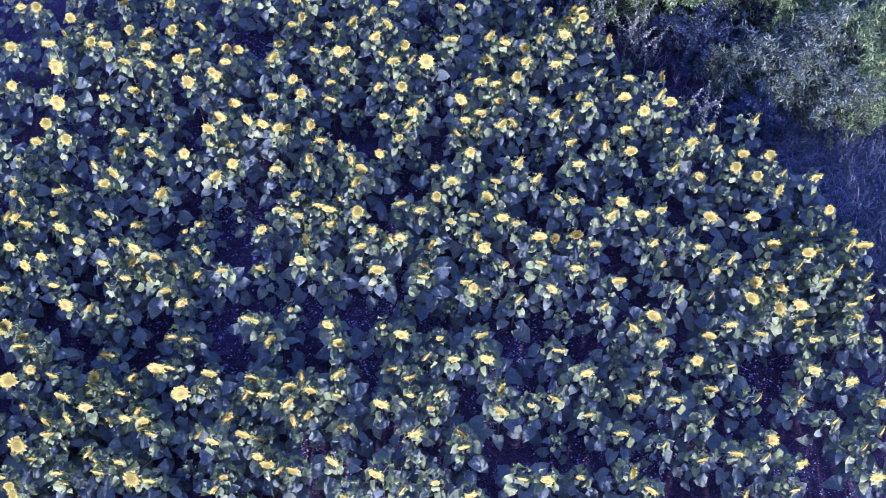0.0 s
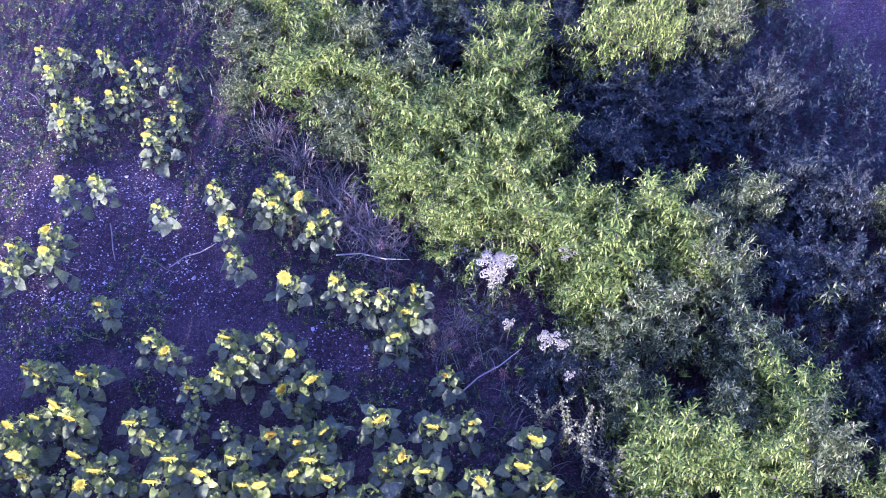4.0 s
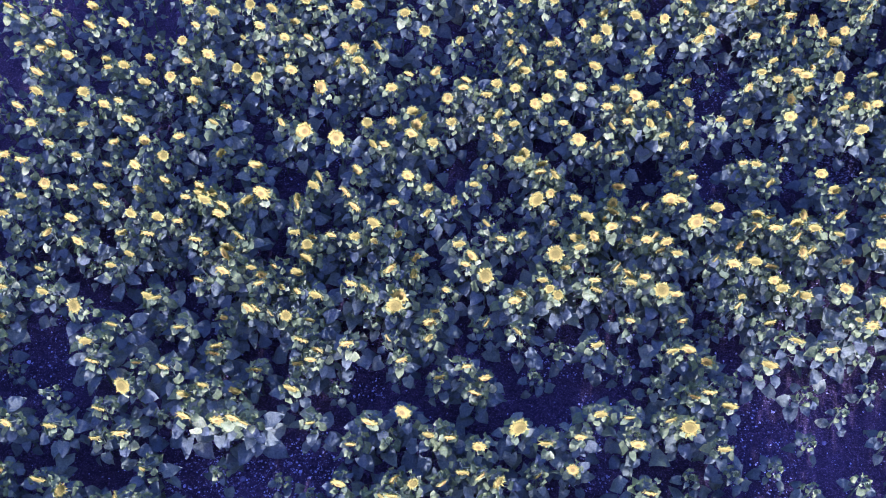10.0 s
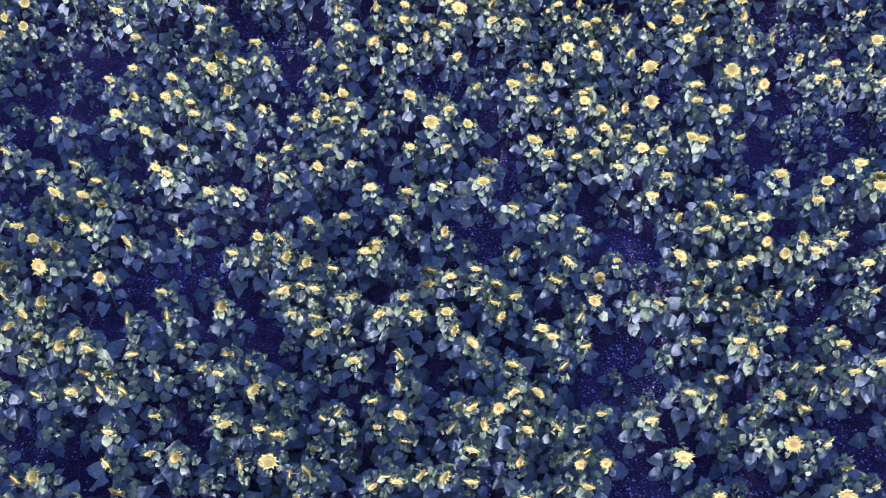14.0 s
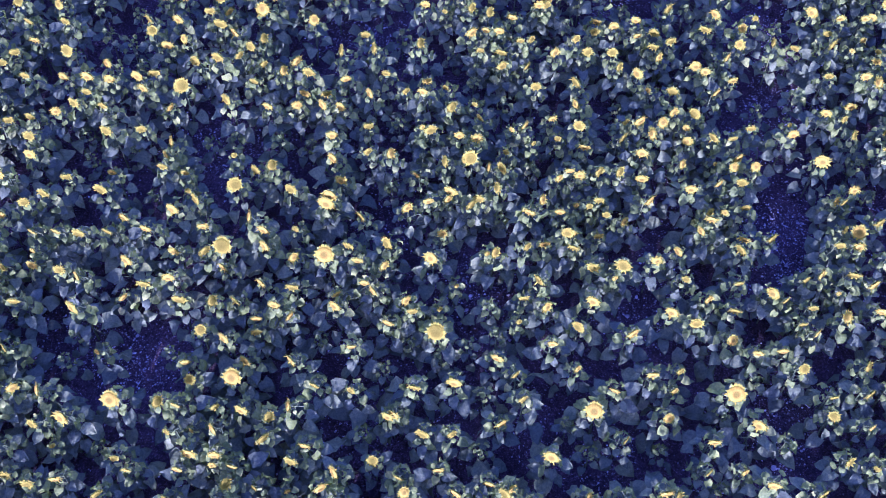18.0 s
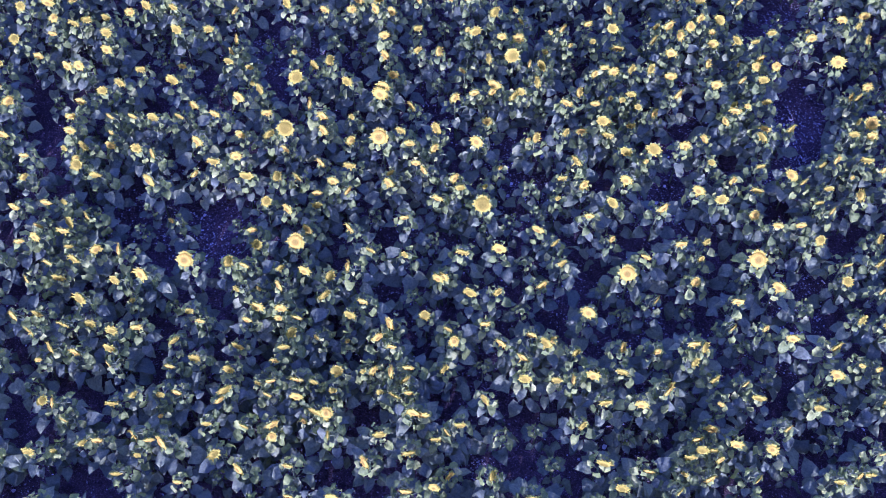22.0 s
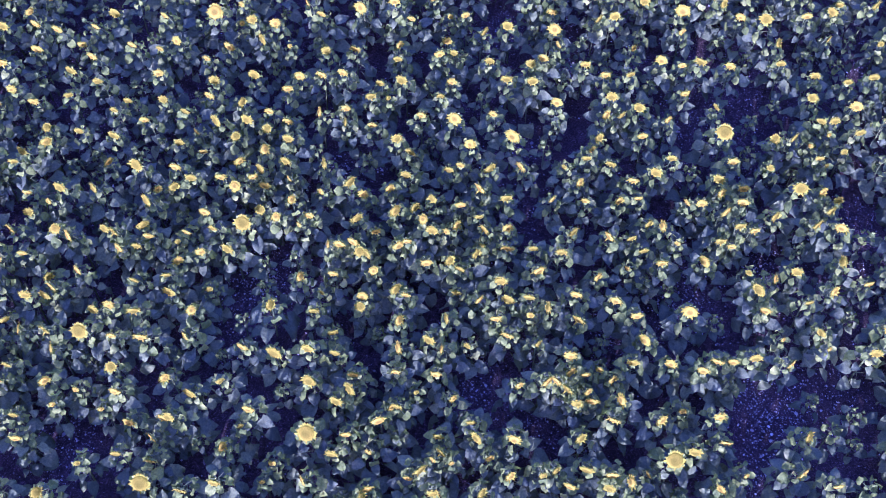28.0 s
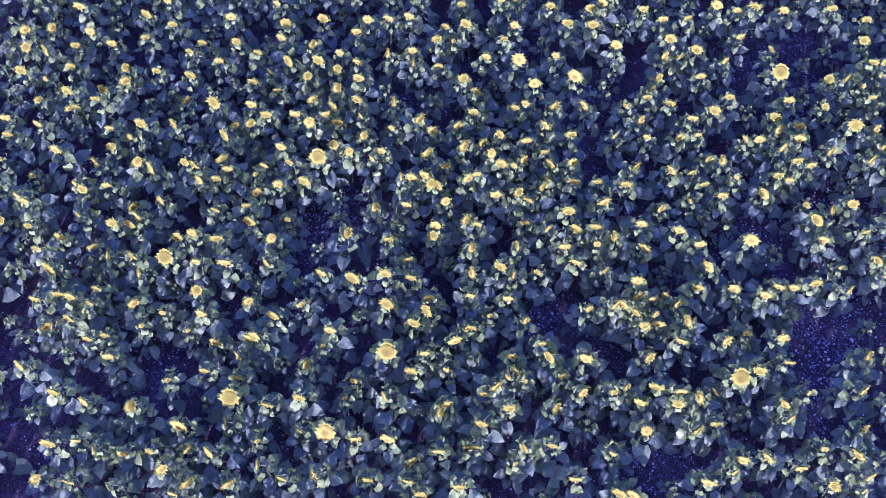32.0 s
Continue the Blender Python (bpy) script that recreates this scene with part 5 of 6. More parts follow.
planted("turned_west", [
    (-3.44, -1.40), (-9.76, -1.34), (-11.75, -1.31), (-6.78, -1.23), (-10.59, -1.09), (-11.99, -0.93), (-11.04, -0.92), (-4.35, -0.86),
    (-4.08, -0.84), (-9.60, -0.51), (-10.92, -0.27), (-14.02, -0.25), (-8.37, -0.25), (-10.23, -0.15), (-6.42, -0.09), (-6.49, 0.15), (-14.52, 0.40),
    (-10.80, 0.44), (-11.06, 0.51), (-10.03, 0.53), (-10.98, 0.57), (-6.83, 0.68), (-10.71, 1.39), (-6.55, 3.67), (-7.97, 3.88), (-5.05, 3.89),
    (-8.26, 3.92), (-8.16, 3.93), (-6.89, 4.31), (2.22, 4.46), (-8.65, 4.63), (-3.76, 4.78), (-1.20, 4.79), (-5.66, 4.87), (-8.52, 4.92),
    (0.20, 5.10), (-6.90, 5.24), (-4.18, 5.27), (-5.52, 5.35), (0.64, 5.37), (-7.16, 5.46), (1.26, 5.51), (-7.30, 5.67), (-7.69, 5.88), (-7.20, 6.01),
    (-4.70, 6.16), (2.23, 6.40), (-7.05, 6.44),
])
planted("turned_west", [
    (2.44, 6.57), (-5.46, 6.69), (-8.29, 6.69), (4.16, 6.72), (3.62, 6.80), (1.28, 6.93), (3.99, 6.95), (-3.99, 6.99), (-3.49, 7.08), (-3.23, 7.25),
    (-2.99, 7.48), (-3.70, 7.51), (-0.64, 7.62), (-7.31, 7.68), (-8.72, 7.74), (3.27, 7.95), (-7.19, 8.11), (-5.21, 8.19), (0.56, 8.26),
    (-4.74, 8.39), (3.24, 8.55), (-4.10, 8.61), (-4.41, 8.74), (-9.01, 9.15), (0.18, 9.23), (0.91, 9.42), (-2.51, 9.44), (-2.87, 9.50), (0.24, 9.76),
    (-5.19, 10.98), (-3.28, 11.06), (-0.74, 11.10), (0.52, 11.74), (-4.82, 11.97), (-4.20, 12.42), (-4.54, 12.74), (-0.71, 13.94), (-1.29, 14.14),
    (-2.35, 15.35),
])
planted("raised", [
    (-8.53, -25.46), (-10.72, -25.09), (-16.47, -23.99), (-15.73, -23.10), (-13.64, -22.75), (-13.55, -22.20), (-17.76, -22.16), (-13.78, -21.94),
    (-14.99, -21.57), (-15.21, -21.49), (-13.04, -21.33), (-15.59, -21.17), (-18.44, -20.57), (-15.81, -20.35), (-15.43, -20.15), (-8.44, -19.33),
    (-13.79, -16.39), (-7.31, -16.32), (-13.18, -15.97), (-8.03, -15.74), (-13.17, -15.43), (-11.83, -14.85), (-12.24, -14.55), (-14.52, -13.81),
    (-16.96, -13.79), (-8.93, -13.62), (-7.05, -13.36), (-14.52, -13.14), (-17.12, -12.90), (-7.38, -12.79), (-8.21, -12.51), (-8.16, -9.96),
    (-7.88, -9.92), (-9.12, -9.36), (-15.80, -8.68), (-16.24, -8.61), (-14.03, -8.14), (-8.08, -7.86), (-14.69, -7.75), (-15.02, -7.68),
    (-8.03, -7.53), (-5.77, -6.96), (-5.98, -6.81), (-5.96, -4.33), (-3.35, -3.75), (-9.35, -2.89), (-12.75, -2.80), (-7.40, -2.77),
])
planted("raised", [
    (-5.38, -2.59), (-12.67, -2.11), (-8.34, -1.85), (-7.97, -1.50), (-6.46, -1.45), (-10.64, -1.30), (-12.20, -1.22), (-5.77, -0.77),
    (-10.14, -0.74), (-4.52, -0.61), (-9.09, -0.51), (-10.82, -0.49), (-2.96, -0.21), (-10.83, -0.12), (-8.41, -0.01), (-10.91, 0.12), (-11.54, 0.13),
    (-10.33, 0.20), (-11.57, 0.44), (-7.74, 0.64), (-11.44, 0.64), (-11.40, 1.00), (-9.34, 1.01), (-7.13, 1.04), (-9.71, 1.06), (-11.18, 1.10),
    (-5.79, 1.16), (-8.17, 1.19), (-3.65, 1.20), (-6.08, 1.94), (-4.35, 2.21), (-7.79, 3.85), (-4.60, 4.41), (-4.70, 4.48), (-7.68, 4.85),
    (3.60, 5.03), (-3.96, 5.79), (-4.74, 5.87), (-5.10, 6.46), (-7.18, 6.78), (-6.52, 6.78), (0.36, 6.94), (3.70, 7.02), (-6.16, 7.27), (-5.00, 7.27),
    (-8.73, 7.40), (0.50, 7.50), (-9.05, 7.55),
])
planted("raised", [
    (1.37, 7.64), (-9.89, 7.98), (-1.04, 8.02), (-0.08, 8.26), (-6.57, 8.41), (3.96, 8.56), (3.69, 8.69), (-2.66, 8.76), (-0.81, 8.92), (-3.29, 8.92),
    (0.35, 8.93), (-9.47, 8.93), (-9.78, 9.02), (-4.82, 9.15), (-5.11, 9.40), (2.62, 9.59), (-1.84, 9.87), (-0.54, 10.01), (-5.70, 10.04),
    (-6.76, 10.12), (0.98, 10.16), (-3.01, 10.21), (-1.40, 10.61), (1.11, 10.69), (-0.51, 10.73), (-4.28, 11.02), (-5.61, 11.42), (-1.71, 13.13),
    (-1.66, 14.88), (-2.73, 14.91), (-5.17, 16.36), (-3.71, 16.50),
])
planted("large", [
    (-16.23, -25.82), (-14.47, -25.63), (-15.69, -25.36), (-13.93, -24.48), (-9.65, -24.21), (-18.42, -23.96), (-14.05, -23.83), (-16.99, -23.57),
    (-14.56, -23.53), (-9.54, -22.22), (-15.36, -21.73), (-16.96, -21.02), (-8.15, -20.14), (-12.03, -19.81), (-12.85, -19.63), (-9.17, -19.35),
    (-16.60, -18.18), (-11.64, -17.79), (-14.51, -17.77), (-16.26, -17.49), (-8.60, -17.17), (-9.80, -17.16), (-12.91, -17.01), (-16.96, -17.00),
    (-17.77, -14.92), (-16.49, -14.87), (-15.81, -14.42), (-10.24, -14.23), (-15.35, -14.15), (-14.01, -13.70), (-9.80, -13.61), (-8.20, -13.19),
    (-11.72, -12.82), (-14.49, -11.95), (-13.21, -11.92), (-11.91, -11.81), (-9.55, -11.63), (-13.33, -11.17), (-13.30, -11.06), (-14.54, -11.03),
    (-6.62, -10.79), (-11.59, -10.25), (-5.29, -10.02), (-7.03, -9.74), (-15.58, -9.53), (-5.81, -9.47), (-17.31, -9.11), (-14.76, -8.05),
])
planted("large", [
    (-10.30, -5.39), (-7.44, -4.76), (-7.46, -4.16), (-6.37, -4.13), (-10.13, -3.35), (-12.55, -3.02), (-11.30, -2.58), (-8.71, -2.06),
    (-13.20, -2.02), (-8.48, -0.69), (-11.75, -0.37), (-4.50, 0.88), (-4.97, 2.69), (-6.28, 2.76), (-9.47, 2.81), (-3.08, 2.85), (-10.31, 3.77),
    (-6.51, 4.10), (-6.47, 4.22), (-3.36, 4.58), (-5.47, 4.60), (-4.65, 4.98), (-8.35, 5.56), (-2.94, 5.59), (-4.91, 5.75), (-3.25, 5.90),
    (-7.52, 6.48), (-7.96, 6.57), (-4.42, 6.73), (-7.86, 7.31), (-4.99, 9.72), (-3.35, 10.08), (-5.09, 10.31), (-0.21, 10.40), (-1.87, 14.13),
])
planted("aside", [
    (-15.18, -26.15), (-15.69, -25.69), (-16.84, -25.64), (-13.17, -25.19), (-14.90, -24.82), (-10.13, -24.55), (-17.27, -23.84), (-8.10, -23.70),
    (-17.71, -23.63), (-10.31, -23.54), (-13.05, -23.23), (-12.53, -23.18), (-14.73, -22.87), (-13.11, -22.86), (-12.53, -22.75), (-14.47, -22.42),
    (-11.29, -22.42), (-14.20, -21.89), (-8.45, -21.59), (-14.84, -21.27), (-7.61, -21.21), (-9.92, -20.99), (-14.52, -20.63), (-15.33, -20.52),
    (-14.36, -19.89), (-14.75, -19.77), (-8.41, -17.59), (-12.09, -17.13), (-10.29, -16.79), (-9.92, -16.67), (-11.18, -16.50), (-16.58, -16.29),
    (-16.39, -16.26), (-13.13, -16.25), (-12.52, -15.34), (-10.36, -15.16), (-13.81, -14.99), (-9.80, -14.66), (-8.83, -14.52), (-13.49, -14.14),
    (-16.19, -14.11), (-14.79, -14.10), (-13.29, -13.97), (-14.46, -12.73), (-6.63, -12.67), (-6.87, -12.03), (-11.13, -11.64), (-14.25, -11.48),
])
planted("aside", [
    (-10.61, -10.78), (-14.13, -10.67), (-11.20, -10.67), (-15.54, -10.45), (-11.34, -10.36), (-11.92, -10.33), (-12.63, -10.30), (-8.84, -10.00),
    (-9.26, -9.57), (-6.58, -9.25), (-14.29, -9.09), (-13.55, -8.65), (-13.12, -8.55), (-14.68, -8.54), (-12.49, -8.38), (-6.24, -8.33),
    (-7.62, -7.76), (-11.60, -7.68), (-9.97, -7.07), (-5.54, -6.71), (-13.08, -5.13), (-7.79, -4.91), (-11.06, -4.56), (-10.54, -3.91),
    (-3.49, -3.60), (-11.84, -3.55), (-6.09, -3.53), (-5.80, -3.46), (-11.30, -3.43), (-13.23, -3.15), (-6.17, -3.12), (-8.46, -3.08),
    (-11.05, -2.68), (-13.24, -2.59), (-9.94, -2.58), (-10.74, -2.50), (-7.72, -2.38), (-6.73, -2.02), (-7.89, -1.98), (-10.39, -1.69),
    (-4.83, -1.63), (-9.28, -1.30), (-10.27, -1.14), (-8.56, -1.07), (-3.65, -0.76), (-9.21, -0.70), (-4.56, 0.20), (-10.30, 0.28),
])
planted("aside", [
    (-12.06, 0.45), (-7.17, 0.76), (-4.03, 0.83), (-7.47, 0.87), (-5.58, 0.99), (-11.91, 1.10), (-12.08, 1.14), (-14.48, 1.19), (-12.25, 1.30),
    (-8.01, 1.43), (-9.24, 1.50), (-9.86, 1.54), (-2.89, 1.59), (-6.35, 4.55), (2.04, 4.64), (-1.66, 5.26), (-7.89, 5.42), (-7.92, 5.52),
    (-5.95, 5.65), (-1.61, 5.80), (3.90, 6.67), (-1.39, 7.26), (-1.66, 7.62), (0.41, 7.66), (-1.56, 8.63), (-1.16, 8.82), (-1.69, 8.83),
    (-1.29, 9.01), (2.06, 9.02), (-1.70, 9.36), (-9.28, 9.64), (-3.78, 9.88), (2.89, 10.16), (2.24, 10.80), (-1.94, 11.23), (-0.35, 11.95),
    (-0.35, 14.04), (-4.90, 16.47),
])
planted("young", [
    (-16.49, -26.19), (-15.28, -25.90), (-12.21, -25.74), (-14.82, -25.71), (-11.10, -25.44), (-16.53, -25.27), (-14.36, -25.21), (-8.60, -25.04),
    (-14.30, -24.97), (-12.21, -24.67), (-11.13, -24.66), (-13.19, -24.64), (-12.43, -24.63), (-17.05, -24.59), (-16.49, -24.59), (-14.76, -24.55),
    (-16.89, -24.39), (-8.79, -24.32), (-12.76, -23.83), (-9.55, -23.61), (-18.97, -23.37), (-10.58, -23.21), (-12.23, -23.11), (-18.33, -23.10),
    (-15.62, -22.78), (-18.51, -22.62), (-14.17, -22.62), (-19.21, -22.58), (-11.50, -22.57), (-7.76, -22.52), (-8.33, -22.47), (-16.16, -22.13),
    (-18.03, -21.76), (-10.33, -21.70), (-14.65, -21.65), (-12.24, -21.62), (-8.77, -21.55), (-12.72, -21.48), (-9.70, -21.23), (-14.48, -21.09),
    (-19.53, -20.93), (-11.28, -20.21), (-8.52, -19.85), (-7.74, -19.69), (-7.50, -19.42), (-7.96, -19.38), (-13.86, -19.36), (-7.69, -19.15),
])
planted("young", [
    (-15.45, -18.61), (-16.25, -18.27), (-16.30, -17.94), (-13.21, -17.68), (-6.90, -17.36), (-13.88, -17.27), (-16.30, -16.92), (-15.32, -16.85),
    (-15.16, -16.32), (-9.01, -16.19), (-13.45, -16.14), (-15.22, -16.04), (-16.79, -15.78), (-14.10, -15.73), (-13.19, -15.71), (-12.64, -15.67),
    (-12.87, -15.41), (-8.61, -15.26), (-7.44, -15.06), (-13.13, -15.03), (-13.51, -15.03), (-15.15, -14.88), (-15.91, -14.83), (-14.04, -14.83),
    (-9.37, -14.67), (-6.71, -14.56), (-6.93, -14.53), (-14.64, -14.49), (-14.37, -14.45), (-6.62, -13.94), (-12.61, -13.71), (-15.72, -13.60),
    (-17.17, -13.50), (-17.43, -12.65), (-10.75, -12.58), (-11.72, -12.52), (-16.86, -12.31), (-11.56, -12.18), (-9.63, -11.83), (-8.77, -11.74),
    (-6.88, -11.72), (-11.23, -11.67), (-13.68, -11.60), (-15.18, -11.19), (-5.86, -11.10), (-9.78, -10.91), (-10.17, -10.81), (-10.00, -10.80),
])
planted("young", [
    (-8.27, -10.69), (-14.67, -10.57), (-11.14, -10.08), (-8.38, -9.92), (-10.79, -9.88), (-12.29, -9.81), (-10.48, -9.77), (-11.10, -9.70),
    (-8.79, -9.40), (-11.64, -9.33), (-7.39, -9.16), (-12.06, -9.10), (-9.32, -8.81), (-5.29, -7.97), (-16.32, -7.92), (-6.50, -7.75), (-6.16, -7.74),
    (-12.25, -7.69), (-6.33, -7.53), (-7.81, -7.27), (-10.93, -5.28), (-10.24, -4.96), (-9.13, -4.26), (-4.94, -4.18), (-11.21, -3.73),
    (-10.49, -3.57), (-6.48, -3.57), (-7.93, -3.51), (-12.91, -3.29), (-8.88, -3.23), (-3.99, -3.05), (-5.38, -2.09), (-3.18, -1.81), (-5.03, -1.69),
    (-10.92, -1.62), (-5.19, -1.46), (-8.84, -1.22), (-12.50, -0.81), (-5.91, -0.38), (-7.85, -0.21), (-13.88, 0.01), (-4.12, 0.56), (-5.28, 0.77),
    (-13.07, 0.96), (-12.87, 1.05), (-6.42, 1.74), (-9.07, 1.82), (-3.09, 1.86),
])
planted("young", [
    (-8.54, 3.75), (-7.71, 4.19), (-7.91, 4.23), (-5.94, 4.36), (-1.07, 4.38), (-0.09, 4.51), (-8.06, 4.51), (1.49, 4.56), (-2.40, 4.57),
    (-8.92, 4.62), (-6.88, 4.97), (-3.74, 5.24), (-0.14, 5.37), (-4.69, 5.42), (0.98, 5.43), (-4.03, 5.55), (-5.59, 6.21), (5.05, 6.23),
    (-0.04, 6.26), (-0.70, 6.42), (4.18, 6.46), (-1.80, 6.65), (-5.70, 6.98), (3.28, 7.17), (4.98, 7.25), (4.55, 7.45), (4.56, 7.70), (5.01, 7.71),
    (-3.18, 7.75), (4.34, 7.77), (-8.44, 7.86), (0.09, 7.89), (-4.83, 8.01), (-9.09, 8.13), (-1.30, 8.23), (1.43, 8.25), (-5.40, 8.52), (-5.42, 8.84),
    (-5.90, 8.90), (-2.98, 9.08), (2.94, 9.29), (-3.58, 9.52), (3.25, 9.75), (-7.50, 9.81), (-1.33, 10.30), (-0.83, 10.58), (-4.22, 10.77),
    (-0.53, 11.76),
])
planted("young", [
    (-1.51, 12.04), (0.40, 12.36), (-2.85, 12.64), (0.08, 12.92), (-4.12, 13.66), (-2.60, 14.41), (-3.66, 15.09), (-3.00, 15.41),
])


def bare(x, y):
    return any(((x - cx) / rx) ** 2 + ((y - cy) / ry) ** 2 < 1 for cx, cy, rx, ry in BARE)


# the strip of the field that is planted here: along the flight line, with some margin
def middle(y):
    return np.interp(y, (-27, -20, -10, -4, 3, 8, 14, 20), (-13.4, -13.2, -12.0, -9.8, -5.6, -2.0, -1.5, -2.5))


def in_strip(x, y):
    mid = middle(y)
    half = np.interp(y, (-27, -20, -10, -4, 0, 3, 8, 14, 20), (10.6, 10.6, 10.6, 11.0, 13.4, 12.6, 11.5, 9.5, 8.5))
    return -31.0 < y < 20.5 and abs(x - mid) < half and beyond(x, y) < -0.15


spots = []
cells = {}


def free(x, y, gap):
    i, j = int(x // 0.7), int(y // 0.7)
    return all((x - a) ** 2 + (y - b) ** 2 > gap * gap for di in (-1, 0, 1) for dj in (-1, 0, 1) for a, b in cells.get((i + di, j + dj), ()))


def take(x, y, kind, known):
    spots.append((x, y, kind, known))
    cells.setdefault((int(x // 0.7), int(y // 0.7)), []).append((x, y))


for x, y, kind in PLANTED:
    take(x, y, kind, True)
for i in range(52000):
    x, y = rng.uniform(-25, 8), rng.uniform(-31.0, 20.5)
    off = abs(x - middle(y))
    outside, rim = off > 7.8 or y < -27.8, off > 6.0 or y < -26.5
    if y < 12.4 and free(x, y, 0.34 if outside else 0.3 if rim else 0.31 + 0.09 * rng.random()) and in_strip(x, y) and not bare(x, y):
        take(x, y, "outer" if outside else "rim" if rim else "budding", False)


# ---- sunflowers ----
# kind: how many forms, head diameter, its tilt up and its turn to the east (least, most; degrees)
KINDS = {"nodding": (9, 0.135, 0.2, -14, 14, -16, 16), "turned_east": (4, 0.135, 0.2, -10, 16, 24, 52), "turned_west": (4, 0.135, 0.2, -10, 16, -52, -24),
         "raised": (3, 0.14, 0.18, 24, 48, -25, 25), "large": (3, 0.205, 0.24, 4, 44, -20, 25), "aside": (2, 0.14, 0.19, 5, 28, 48, 74),
         "young": (2, 0.085, 0.11, 10, 45, -40, 40), "budding": (4, 0.11, 0.13, 20, 60, -40, 40)}
FIRST = {}
for kind, row in KINDS.items():
    FIRST[kind] = sum(KINDS[k][0] for k in FIRST)
KINDS_IN_ALL = sum(row[0] for row in KINDS.values())


def kinds_of_plant(seed, fine):
    """One plant for each form of each kind. Most heads nod towards the morning sun."""
    tr = np.random.default_rng(seed)
    made = []
    for kind, (count, small, wide, low, high, west, east) in KINDS.items():
        for k in range(count):
            bud = kind == "budding"
            turn = tr.uniform(west, east) * (-1 if kind == "aside" and k else 1)
            made.append(sunflower_parts(tr, tr.uniform(0.84, 0.96) if bud or kind == "young" else tr.uniform(0.95, 1.05), tr.uniform(small, wide), radians(tr.uniform(low, high)),
                                        radians(turn), int(tr.integers(15, 19) if bud else tr.integers(14, 18) if fine is None else tr.integers(22, 27)), tr.uniform(0.88, 1.12), k % 3 == 0, bud, fine))
    return made


TEMPLATES = kinds_of_plant(11, True)
LABELS = ("green sunflower with a yellow nodding head and broad heart-shaped leaves", "sunflower with large round open yellow head and tan disc", "sunflower plant with a closed green bud")
masters = []
for k, (stalk, blades, head, at) in enumerate(TEMPLATES):
    root = new("sunflower")
    tagged(root, LABELS[2 if k >= FIRST["budding"] else 1 if FIRST["large"] <= k < FIRST["aside"] else 0], "sunflower", "sunflowers in the field")
    def under(name, shape, mats, parent, label=""):
        ob = new(name, shape.mesh(name, mats))
        ob.parent = parent
        return tagged(ob, label)
    under("stalk", stalk, [STALK], root)
    for bl, upper in blades:
        under("leaf", bl, [TOP_LEAF if upper else LEAF, STALK], root)
    if not head[1].n:
        flower = under("bud", head[2], [YOUNG], root, "closed green flower bud")
        masters.append(root)
        continue
    flower = under("flower_head", head[1], [PETAL], root, "ring of yellow ray petals")
    under("seed_disc", head[0], [DISC], flower, "tan and brown seed disc")
    under("calyx", head[2], [TOP_LEAF], flower, "green bracts behind the petals")
    masters.append(root)

# two sets for the crop, and a plainer one for the rim of the field
joined, COARSE = [], kinds_of_plant(12, False) + kinds_of_plant(13, False) + kinds_of_plant(14, None)
for stalk, blades, head, at in COARSE:
    s = Shape()
    s.put(stalk, m=1)
    for bl, upper in blades:
        v, t, u, kinds = bl.arrays()
        s.add(v, t, u, np.where((kinds == 0) & upper, 5, kinds))
    if head[1].n:
        s.put(head[1], m=2).put(head[0], m=3).put(head[2], m=5)
    else:
        s.put(head[2], m=4)
    joined.append(s)

crop = Shape()
single, used = 0, set()
order = np.random.default_rng(5)
for x, y, kind, known in spots:
    form = kind if known or kind == "budding" else str(order.choice(("nodding", "nodding", "turned_east", "raised", "budding")))
    k = FIRST[form] + int(order.integers(0, KINDS[form][0]))
    grow = order.uniform(0.98, 1.08) if kind == "large" else order.uniform(0.62, 0.86) if kind == "budding" else order.uniform(0.9, 1.06)
    grow *= 0.62 if y > 16.2 else 0.86 if y > 12.5 else 1.0
    a = radians(order.uniform(-9, 9))
    z = ground_height(x, y)
    alone = known and single < 200 and (kind == "large" or y > 12.6 or abs(x - middle(y)) < 0.3)
    k = k if alone else k + KINDS_IN_ALL * (2 if kind == "outer" else int(order.integers(0, 2)))
    # the foot stands so that the head comes over its place; a low head hangs further out along the line of sight
    hx, hy, hz = (TEMPLATES if alone else COARSE)[k][3] * grow
    fx = x - (hx * math.cos(a) - hy * math.sin(a))
    fy = y - (hx * math.sin(a) + hy * math.cos(a)) + 0.62 * (1.0 - hz - z)
    if alone:
        single += 1
        m = Matrix.Translation((fx, fy, z)) @ Matrix.Rotation(a, 4, "Z") @ Matrix.Scale(grow, 4)
        if k not in used:
            used.add(k)
            masters[k].matrix_basis = m
        else:
            ob = copy_thing(masters[k], pose(0, 0, 0))
            ob.matrix_basis = m
    else:
        crop.put(joined[k], turn_z(a) * grow, (fx, fy, z))
for k, ob in enumerate(masters):
    if k not in used:
        for o in (*ob.children_recursive, ob):
            bpy.data.objects.remove(o)
tagged(new("sunflower_crop", crop.mesh("sunflower_crop", [LEAF, STALK, PETAL, DISC, YOUNG, TOP_LEAF])), "dense sunflower crop in bloom on bare soil", "sunflowers", kind="stuff")


